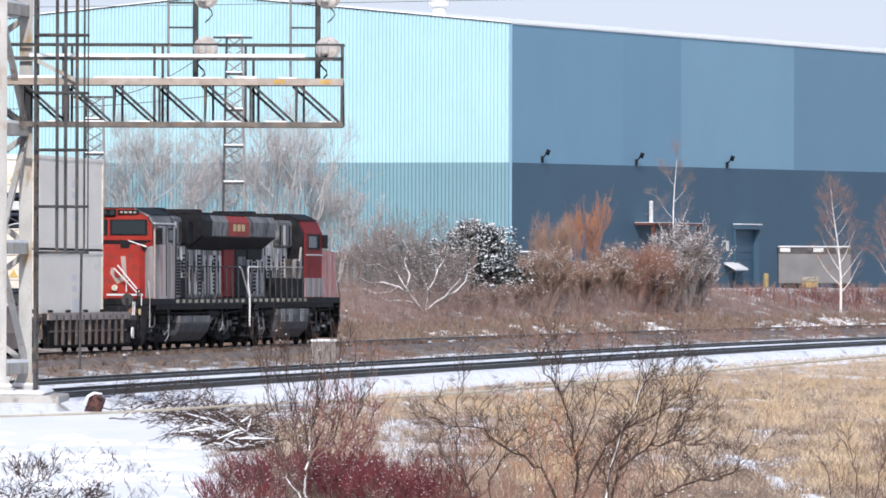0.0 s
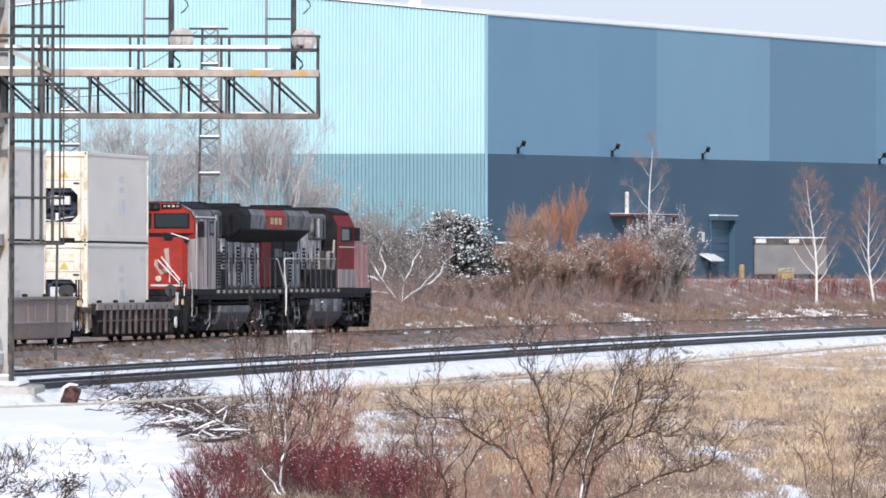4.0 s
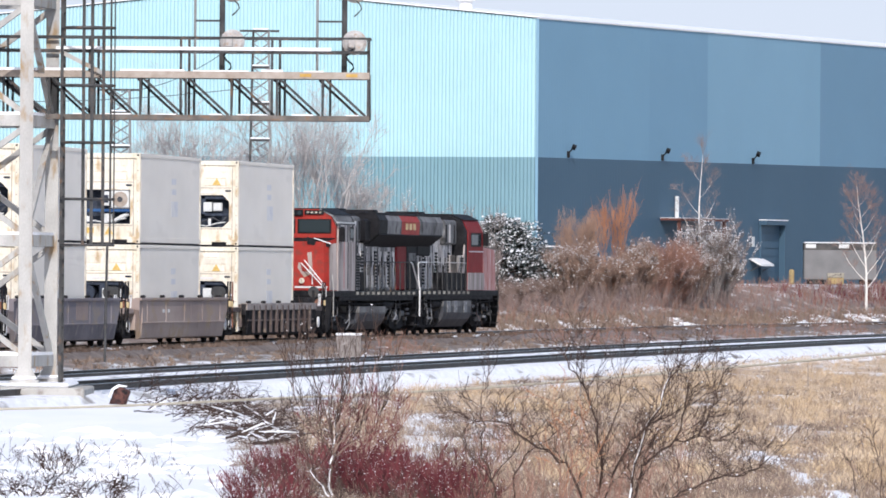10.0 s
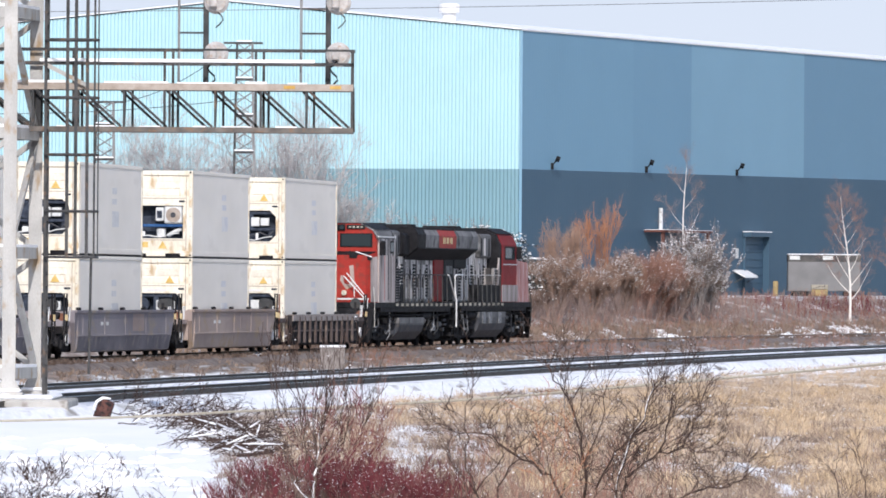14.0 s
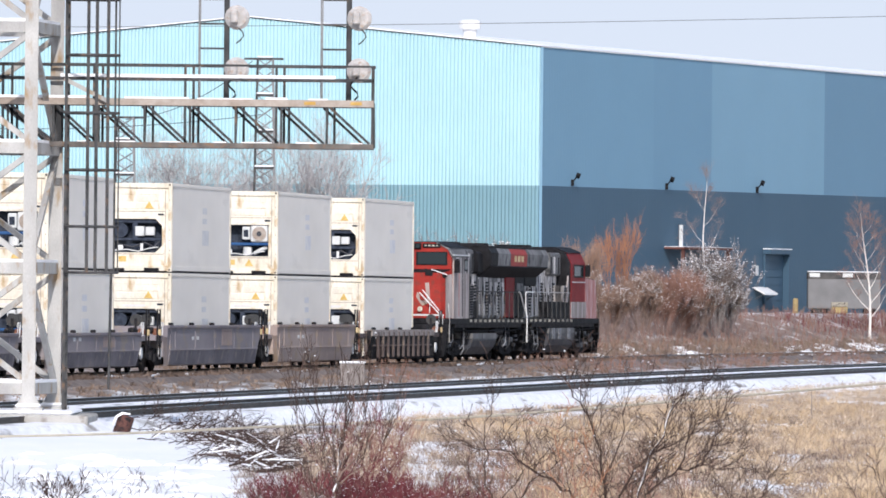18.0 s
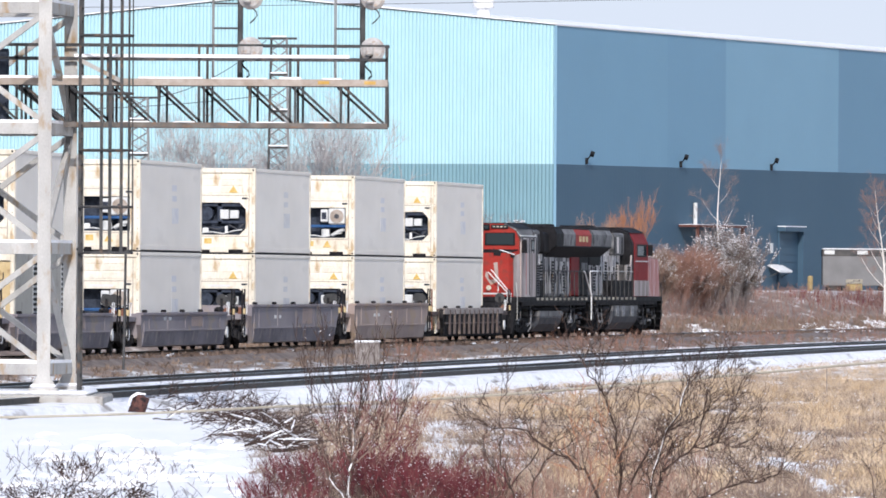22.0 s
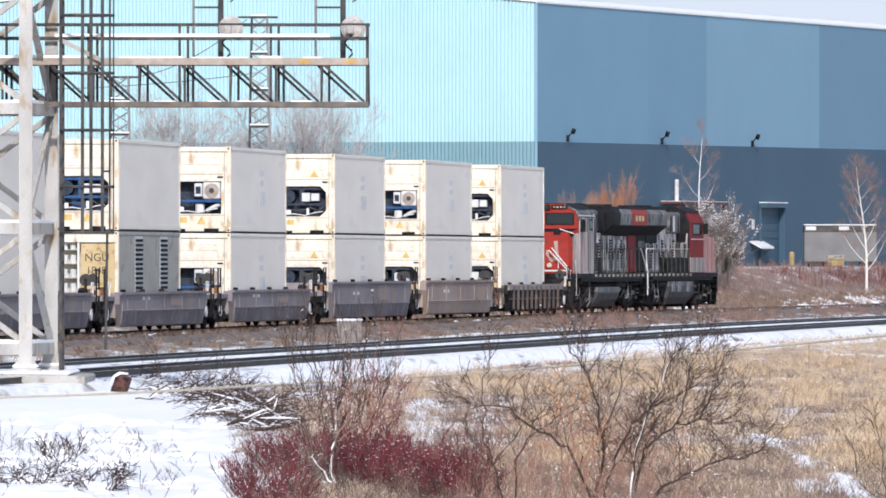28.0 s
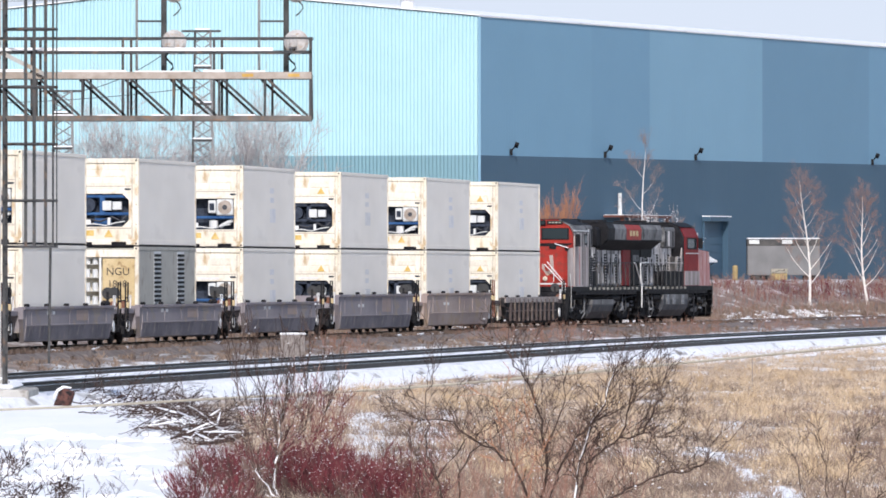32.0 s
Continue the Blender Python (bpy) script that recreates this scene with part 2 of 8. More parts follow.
BARK_RUST = mat("rust_twig_bark", (0.23, 0.125, 0.095), (0.36, 0.21, 0.165), rough=0.9, scale=3)
NEEDLE = mat("dark_evergreen_needles", (0.06, 0.08, 0.085), (0.12, 0.145, 0.145), rough=0.8, scale=5)
GRASS = mat("dry_straw_grass", (0.45, 0.35, 0.255), (0.62, 0.505, 0.39), rough=0.85, scale=0.3, fine=6, bump=0, dirt=(0.27, 0.2, 0.155), dirt_amount=0.45)
GRASS_GOLD = mat("golden_dead_grass", (0.52, 0.38, 0.235), (0.72, 0.57, 0.40), rough=0.85, scale=0.4, fine=6, bump=0, dirt=(0.4, 0.28, 0.17), dirt_amount=0.3)
WEED = mat("brown_dead_weed", (0.16, 0.12, 0.10), (0.32, 0.24, 0.185), rough=0.9, scale=0.5, fine=6, bump=0)
WEED_DARK = mat("dark_dead_weed", (0.1, 0.072, 0.06), (0.22, 0.165, 0.135), rough=0.9, scale=0.5, fine=6, bump=0)
DULL_YELLOW = mat("faded_yellow_paint", (0.3, 0.22, 0.1), (0.38, 0.29, 0.15), rough=0.8, scale=4, dirt=(0.2, 0.17, 0.13), dirt_amount=0.3)
WIRE = mat("wire", (0.06, 0.06, 0.07), (0.1, 0.1, 0.11), rough=0.6, scale=2)
ROPE = mat("sunlit_cable", (0.6, 0.52, 0.4), (0.72, 0.64, 0.5), rough=0.8, scale=2)
FENCE = mat("dark_grey_boards", (0.06, 0.06, 0.065), (0.11, 0.105, 0.1), rough=0.85, scale=1.5)
BRICK_RED = mat("red_brown_steel_roof", (0.11, 0.05, 0.042), (0.16, 0.07, 0.06), rough=0.8, scale=1.5)
TRAILER = mat("dull_grey_trailer_paint", (0.16, 0.16, 0.165), (0.21, 0.21, 0.215), rough=0.7, scale=0.8)
PIT = mat("corroded_drum", (0.05, 0.03, 0.03), (0.13, 0.06, 0.05), rough=0.85, scale=5, dirt=(0.02, 0.018, 0.02), dirt_amount=0.5)


def ground_material():
    """Soil, dead grass and snow, laid by the cover that each vertex carries (r: snow, g: straw, b: gravel)."""
    m = bpy.data.materials.new("winter_ground")
    m.use_nodes = True
    n, l = m.node_tree.nodes, m.node_tree.links
    bsdf = n["Principled BSDF"]
    bsdf.inputs["Roughness"].default_value = 0.9
    at = n.new("ShaderNodeAttribute")
    at.attribute_name = "cover"
    sep = n.new("ShaderNodeSeparateColor")
    l.new(at.outputs["Color"], sep.inputs[0])
    tc = n.new("ShaderNodeTexCoord")

    def tone(a, b, scale, stretch=(1, 0.25, 1)):
        mp, t, x, r = n.new("ShaderNodeMapping"), n.new("ShaderNodeTexNoise"), n.new("ShaderNodeMix"), n.new("ShaderNodeMapRange")
        mp.inputs["Scale"].default_value = stretch
        l.new(tc.outputs["Object"], mp.inputs["Vector"])
        l.new(mp.outputs[0], t.inputs["Vector"])
        t.inputs["Scale"].default_value, t.inputs["Detail"].default_value = scale, 8
        r.inputs["From Min"].default_value, r.inputs["From Max"].default_value = 0.35, 0.65
        l.new(t.outputs["Fac"], r.inputs["Value"])
        x.data_type = "RGBA"
        x.inputs[6].default_value, x.inputs[7].default_value = (*a, 1), (*b, 1)
        l.new(r.outputs[0], x.inputs[0])
        return x.outputs[2], t

    soil, _ = tone((0.165, 0.122, 0.1), (0.3, 0.235, 0.2), 0.9)
    straw, _ = tone((0.40, 0.305, 0.22), (0.62, 0.51, 0.385), 0.7)
    gravel, _ = tone((0.06, 0.055, 0.05), (0.15, 0.13, 0.12), 2.2)
    snow, sn = tone((0.86, 0.88, 0.91), (0.93, 0.93, 0.94), 0.4)
    patch = n.new("ShaderNodeTexNoise")
    mp = n.new("ShaderNodeMapping")
    mp.inputs["Scale"].default_value = (1, 0.16, 1)
    l.new(tc.outputs["Object"], mp.inputs["Vector"])
    l.new(mp.outputs[0], patch.inputs["Vector"])
    patch.inputs["Scale"].default_value, patch.inputs["Detail"].default_value, patch.inputs["Roughness"].default_value = 1.1, 10, 0.65

    def blend(base, top, amount, soft=0.12):
        """Lays top over base where amount beats the patch noise, so that the edge is ragged."""
        s, r, x = n.new("ShaderNodeMath"), n.new("ShaderNodeMapRange"), n.new("ShaderNodeMix")
        s.operation = "ADD"
        l.new(amount, s.inputs[0])
        l.new(patch.outputs["Fac"], s.inputs[1])
        r.inputs["From Min"].default_value, r.inputs["From Max"].default_value = 1 - soft, 1 + soft
        l.new(s.outputs[0], r.inputs["Value"])
        x.data_type = "RGBA"
        l.new(r.outputs[0], x.inputs[0])
        l.new(base, x.inputs[6])
        l.new(top, x.inputs[7])
        return x.outputs[2]

    c = blend(soil, straw, sep.outputs[1])
    c = blend(c, gravel, sep.outputs[2])
    c = blend(c, snow, sep.outputs[0])
    l.new(c, bsdf.inputs["Base Color"])
    bp = n.new("ShaderNodeBump")
    bp.inputs["Strength"].default_value, bp.inputs["Distance"].default_value = 0.5, 0.05
    l.new(patch.outputs["Fac"], bp.inputs["Height"])
    l.new(bp.outputs[0], bsdf.inputs["Normal"])
    return m


GROUND = ground_material()


# ---- mesh helpers ----
class Soup:
    """A growing mesh: points and faces, made into one object by part()."""

    def __init__(self):
        self.v, self.f = [], []

    def add(self, verts, faces):
        k = len(self.v)
        self.v += [tuple(p) for p in verts]
        self.f += [tuple(i + k for i in q) for q in faces]
        return self

    def hull(self, verts, faces):
        """Adds a convex solid with its faces turned outwards."""
        mid = sum((Vector(p) for p in verts), Vector()) / len(verts)
        out = []
        for q in faces:
            a, b, c = (Vector(verts[q[i]]) for i in (0, 1, 2))
            face_mid = sum((Vector(verts[i]) for i in q), Vector()) / len(q)
            out.append(q if (b - a).cross(c - b).dot(face_mid - mid) >= 0 else q[::-1])
        return self.add(verts, out)

    def box(self, x0, x1, y0, y1, z0, z1, c=0.0, turn=None):
        lo, hi = (x0, y0, z0), (x1, y1, z1)
        signs = [(i, j, k) for i in (0, 1) for j in (0, 1) for k in (0, 1)]
        if c <= 0:
            verts = [(hi[0] if i else lo[0], hi[1] if j else lo[1], hi[2] if k else lo[2]) for i, j, k in signs]
            faces = [(0, 1, 3, 2), (4, 5, 7, 6), (0, 1, 5, 4), (2, 3, 7, 6), (0, 2, 6, 4), (1, 3, 7, 5)]
        else:
            verts, ident = [], {}
            for s in signs:
                for a in range(3):
                    p = []
                    for d in range(3):
                        e = 0 if d == a else c
                        p.append(hi[d] - e if s[d] else lo[d] + e)
                    ident[s, a] = len(verts)
                    verts.append(tuple(p))
            faces = []
            for a in range(3):
                d, e = [x for x in range(3) if x != a]
                for s in (0, 1):
                    ring = []
                    for u, w in ((0, 0), (1, 0), (1, 1), (0, 1)):
                        q = [0, 0, 0]
                        q[a], q[d], q[e] = s, u, w
                        ring.append(ident[tuple(q), a])
                    faces.append(tuple(ring))
                for u in (0, 1):
                    for w in (0, 1):
                        q0, q1 = [0, 0, 0], [0, 0, 0]
                        q0[a], q1[a] = 0, 1
                        q0[d] = q1[d] = u
                        q0[e] = q1[e] = w
                        q0, q1 = tuple(q0), tuple(q1)
                        faces.append((ident[q0, d], ident[q1, d], ident[q1, e], ident[q0, e]))
            faces += [(ident[s, 0], ident[s, 1], ident[s, 2]) for s in signs]
        if turn:
            verts = [turn @ Vector(p) for p in verts]
        return self.hull(verts, faces)

    def beam(self, p, q, w, h=None, up=(0, 0, 1)):
        """A straight bar of section w x h from p to q."""
        p, q, h = Vector(p), Vector(q), h or w
        d = (q - p).normalized()
        up = Vector(up)
        if abs(d.dot(up)) > 0.95:
            up = Vector((0, 1, 0))
        a = d.cross(up).normalized()
        b = a.cross(d)
        ring = [a * w / 2 + b * h / 2, -a * w / 2 + b * h / 2, -a * w / 2 - b * h / 2, a * w / 2 - b * h / 2]
        verts = [p + r for r in ring] + [q + r for r in ring]
        return self.add(verts, [(0, 1, 2, 3), (7, 6, 5, 4), (1, 0, 4, 5), (2, 1, 5, 6), (3, 2, 6, 7), (0, 3, 7, 4)])

    def tube(self, pts, radii, n=6):
        """A round, tapering pipe through pts."""
        pts = [Vector(p) for p in pts]
        if not isinstance(radii, (list, tuple)):
            radii = [radii] * len(pts)
        k = len(self.v)
        for i, p in enumerate(pts):
            d = (pts[min(i + 1, len(pts) - 1)] - pts[max(i - 1, 0)]).normalized()
            a = d.cross(Vector((0, 0, 1)) if abs(d.z) < 0.95 else Vector((0, 1, 0))).normalized()
            b = a.cross(d)
            for j in range(n):
                w = 2 * math.pi * j / n
                self.v.append(tuple(p + radii[i] * (math.cos(w) * a + math.sin(w) * b)))
        for i in range(len(pts) - 1):
            for j in range(n):
                self.f.append((k + i * n + j, k + i * n + (j + 1) % n, k + (i + 1) * n + (j + 1) % n, k + (i + 1) * n + j))
        self.f.append(tuple(k + j for j in range(n))[::-1])
        self.f.append(tuple(k + (len(pts) - 1) * n + j for j in range(n)))
        return self

    def disc(self, centre, axis, r, depth, n=16, bulge=0.0):
        c, a = Vector(centre), Vector(axis).normalized()
        return self.tube([c, c + a * depth * (1 - bulge), c + a * depth], [r, r, r * (1 - bulge)], n) if bulge else self.tube([c, c + a * depth], r, n)

    def extrude(self, profile, y0, y1, scale=1.0):
        """A profile of (x, z) pairs, drawn out along y; scale: of the far end about its middle bottom."""
        n = len(profile)
        verts = [(x, y0, z) for x, z in profile] + [(x * scale, y1, z) for x, z in profile]
        return self.add(verts, [tuple(range(n)), tuple(range(2 * n - 1, n - 1, -1))] + [((i + 1) % n, i, i + n, (i + 1) % n + n) for i in range(n)])


def part(name, soup, material, parent=None, label="", at=None, kind=""):
    """Links a soup as one mesh object, under its thing if it has one."""
    me = bpy.data.meshes.new(name)
    me.from_pydata(soup.v, [], soup.f)
    me.materials.append(material)
    ob = new(name, me)
    if parent:
        ob.parent = parent
    if at:
        ob.matrix_basis = at
    return tagged(ob, label, kind=kind)


def thing(name, label, category, group="", at=None, kind=""):
    ob = tagged(new(name), label, category, group, kind)
    if at:
        ob.matrix_basis = at
    return ob


def share(ob, m, parent):
    """Another object on the same mesh, under parent."""
    o = new(ob.name.split(".")[0], ob.data)
    o.parent = parent
    o.matrix_basis = m
    return o


# ---- lie of the land ----
X0, D0, TH, BEND = -10.18, 328.63, radians(7.556), 2.141e-4


def track(s, side=0.0):
    """Place and heading at s metres along the railway, side metres to its right (towards the camera) of the stacks' near face."""
    a = TH + BEND * s / 2
    e = min(max(s - 70, 0.0), 100.0)
    more = max(s - 170, 0.0)
    x = X0 + s * math.sin(a) + 1.54e-6 * e ** 3 + 0.0462 * more
    y = D0 + s * math.cos(a)
    h = TH + BEND * s + 4.62e-6 * e * e
    return x + side * math.cos(h), y - side * math.sin(h), h


def rise(s):
    return 0.0008 * min(max(s, 0.0), 320.0)


def offset(x, y):
    """How far a place lies along the railway and to its right."""
    s = (x - X0) * math.sin(TH) + (y - D0) * math.cos(TH)
    for _ in range(3):
        px, py, h = track(s)
        s += (x - px) * math.sin(h) + (y - py) * math.cos(h)
    px, py, h = track(s)
    return s, (x - px) * math.cos(h) - (y - py) * math.sin(h)


CUT_Q = (-400, -15, -11, -5, -3.6, 0.6, 2.0, 4.0, 5.0, 13.0, 15.0, 20.0, 40.0, 400)
CUT_Z = (3.2, 3.2, 3.0, 1.35, 1.12, 1.12, 1.0, 0.72, 0.66, 0.66, 0.6, 0.5, 0.42, 0.4)


def lumps(x, y):
    return noise.noise((x * 0.35, y * 0.12, 0.3)) * 0.6 + noise.noise((x * 1.1, y * 0.4, 1.7)) * 0.3


def land(x, y):
    s, q = offset(x, y)
    z = float(np.interp(q, CUT_Q, CUT_Z)) + rise(s)
    rough = 0.16 if q > 15 else 0.03 if q > -4 else 0.12
    return z + rough * lumps(x, y)


def bare_streak(x, y):
    """How thin the grass is at a place in the meadow: the worn snowy path, frosty hollows and small drifts."""
    path = 4.72 + 0.0062 * (178 - y) + 0.06 * math.sin(y * 0.4)
    half = 0.13 + 0.002 * (178 - y)
    if y < 184 and abs(x - path) < half:
        return 1.0
    b = x / y
    if -0.0095 < b < 0.0015 and 164 < y < 226:
        return 0.5 + 0.35 * noise.noise((x * 0.7, y * 0.09, 8.0))
    drift = noise.noise((x * 0.55 + y * 0.05, y * 0.055, 12.0)) + 0.45 * noise.noise((x * 1.5, y * 0.2, 14.0))
    return min(max((drift - 0.2) * 1.9, 0.0), 0.8)


def cover(x, y):
    """How much snow, straw and gravel lies at a place."""
    s, q = offset(x, y)
    b = x / max(y, 1)
    wob = 0.004 * noise.noise((x * 0.25, y * 0.05, 5.0))
    snow, straw, gravel = 0.12, 0.2, 0.0
    if q > 12.2:
        verge = 15.5 + 0.03 * max(s, 0) + 1.2 * noise.noise((s * 0.06, 2.0, 0))
        straw = 0.6
        snow = 0.4 + 0.42 * bare_streak(x, y)
        if q < verge:
            snow = 0.95
        left = -0.0262 - 0.00005 * (y - 150) + wob
        if b < left and y < 300:
            snow = 0.98
        elif b < left + 0.006 and y < 300:
            snow = 0.55
    elif q > 4.6:
        gravel = 0.3
        snow = 0.95 if q > 7.3 else 0.4
    elif q > -4:
        gravel = 0.5
        straw = 0.1
        snow = 0.36
        if 2.6 < q < 4.8:
            snow = 0.85 if s > 125 and q > 3.2 else 0.52 + 0.35 * noise.noise((x * 0.3, y * 0.035, 21.0))
    else:
        straw = 0.35
        snow = 0.35
        if q < -13:
            snow, gravel, straw = 0.45, 0.5, 0.1
    return snow, straw, gravel


def build_ground():
    xs = np.concatenate([np.array([-4000, -1500, -600, -250, -120, -70]), np.arange(-45, -10, 0.9), np.arange(-10, 4.2, 0.4), np.arange(4.2, 6.0, 0.12), np.arange(6.0, 16.0, 0.4), np.arange(16, 75.1, 0.9), np.array([90, 130, 260, 600, 1500, 4000])])
    ys = np.concatenate([np.array([-1500, -400, -100, 0, 60, 90, 104]), np.arange(112, 260, 0.9), np.arange(260, 720, 2.2), np.array([740, 800, 950, 1300, 2000, 3200, 4800])])
    verts, tint = [], []
    for y in ys:
        for x in xs:
            near = abs(x) < 90 and 90 < y < 760
            verts.append((x, y, land(x, y) if near else (0.42 if y < 300 else 3.2)))
            tint.append(cover(x, y) if near else (0.5, 0.4, 0.0))
    w = len(xs)
    faces = [(j * w + i, j * w + i + 1, (j + 1) * w + i + 1, (j + 1) * w + i) for j in range(len(ys) - 1) for i in range(w - 1)]
    sp = Soup()
    sp.v, sp.f = verts, faces
    ob = part("ground", sp, GROUND)
    layer = ob.data.color_attributes.new("cover", "FLOAT_COLOR", "POINT")
    layer.data.foreach_set("color", [c for t in tint for c in (*t, 1.0)])
    for p in ob.data.polygons:
        p.use_smooth = True
    tagged(ob, "snowy winter ground with dead grass and gravel", "ground", kind="structure")


build_ground()


# ---- railway tracks ----
def railway(name, side, s0, s1, top, label, shoulder, stone=BALLAST):
    """Ballast bed, ties and two rails along the line; top: height of the rail heads."""
    base = tagged(new(name), label, "railway track", kind="structure")
    bed, heads, webs = Soup(), Soup(), Soup()
    steps = [s0 + (s1 - s0) * i / 60 for i in range(61)]
    ring = [(-0.95, -0.2), (-0.3, -0.19), (0.3, -0.19), (0.95, -0.2)]
    for flank in (-1, 1):
        sh = Soup()
        banked = flank > 0 if side < 0 else flank * (side - 8.4) < 0
        high_edge = ((0.95, -0.2), (1.15, -0.07), (2.0, -0.03), (2.7, -0.5)) if side > 0 else ((0.85, -0.17), (1.0, -0.06), (1.8, -0.05), (2.7, -0.5))
        for i, s in enumerate(steps):
            for o, z in high_edge if banked else ((0.95, -0.2), (1.0, -0.14), (2.1, -0.16), (2.7, -0.6)):
                x, y, h = track(s, side + flank * o)
                sh.v.append((x, y, top + z + rise(s)))
            if i:
                k = 4 * i
                sh.f += [(k - 4 + j, k - 3 + j, k + 1 + j, k + j) for j in range(3)]
        part("ballast_shoulder", sh, GRAVEL_BROWN if flank < 0 and side < 8 else shoulder, base)
    for i, s in enumerate(steps):
        for o, z in ring:
            x, y, h = track(s, side + o)
            bed.v.append((x, y, top + z + rise(s)))
        if i:
            k = 4 * i
            bed.f += [(k - 4 + j, k - 3 + j, k + 1 + j, k + j) for j in range(3)]
    part("ballast_bed", bed, stone, base)
    for o in (-0.7175, 0.7175):
        web, head = Soup(), Soup()
        for sp, prof in ((web, [(-0.07, -0.17), (0.07, -0.17), (0.065, -0.145), (0.015, -0.13), (0.015, -0.045), (0.036, -0.036), (0.036, -0.006), (-0.036, -0.006), (-0.036, -0.036), (-0.015, -0.045), (-0.015, -0.13), (-0.065, -0.145)]),
                         (head, [(-0.032, -0.005), (0.032, -0.005), (0.03, 0.0), (-0.03, 0.0)])):
            n = len(prof)
            for i, s in enumerate(steps):
                for a, z in prof:
                    x, y, h = track(s, side + o + a)
                    sp.v.append((x, y, top + z + rise(s)))
                if i:
                    k = n * i
                    sp.f += [(k - n + j, k - n + (j + 1) % n, k + (j + 1) % n, k + j) for j in range(n)]
        rail = part("rail", web, RAIL, base)
        part("rail_head", head, RAIL_TOP, rail)
    return base


railway("railway_track_main", -1.25, -120, 480, 1.39, "single track on dusty brown ballast beside the bank", GRAVEL_BROWN, BALLAST_DUSTY)
near_b = railway("railway_track_middle", 6.3, -160, 480, 1.0, "dark empty track with snow beside its ballast", SNOWY_STONE)
near_a = railway("railway_track_near", 10.6, -200, 480, 1.0, "dark empty track nearest to the snowy verge", SNOWY_STONE)


# ---- warehouse ----
WX, WY, WDIR = 2.19, 600.0, Vector((0.3305, 0.9438, 0))
WOUT = Vector((0.9438, -0.3305, 0))           # out of the long side
WBASE, WMID, WTOP, WAPEX, WHALF, WLONG = 3.2, 11.04, 19.45, 21.23, 19.13, 150.0


def on_wall(along, out, z):
    p = Vector((WX, WY, 0)) + WDIR * along + WOUT * out
    return Vector((p.x, p.y, z))


def on_gable(across, out, z):
    p = Vector((WX, WY, 0)) - WOUT * across - WDIR * out
    return Vector((p.x, p.y, z))


def ribbed(place, u0, u1, low, high, pitch, depth):
    """Trapezoid-ribbed sheet between two height lines."""
    sp = Soup()
    n = round((u1 - u0) / pitch)
    cols = []
    for i in range(n):
        u = u0 + i * pitch
        cols += [(u, 0), (u + pitch * 0.34, 0), (u + pitch * 0.42, depth), (u + pitch * 0.92, depth)]
    cols.append((u0 + n * pitch, 0))
    for u, o in cols:
        sp.v += [place(u, o, low(u)), place(u, o, high(u))]
    sp.f = [(2 * i, 2 * i + 2, 2 * i + 3, 2 * i + 1) for i in range(len(cols) - 1)]
    return sp


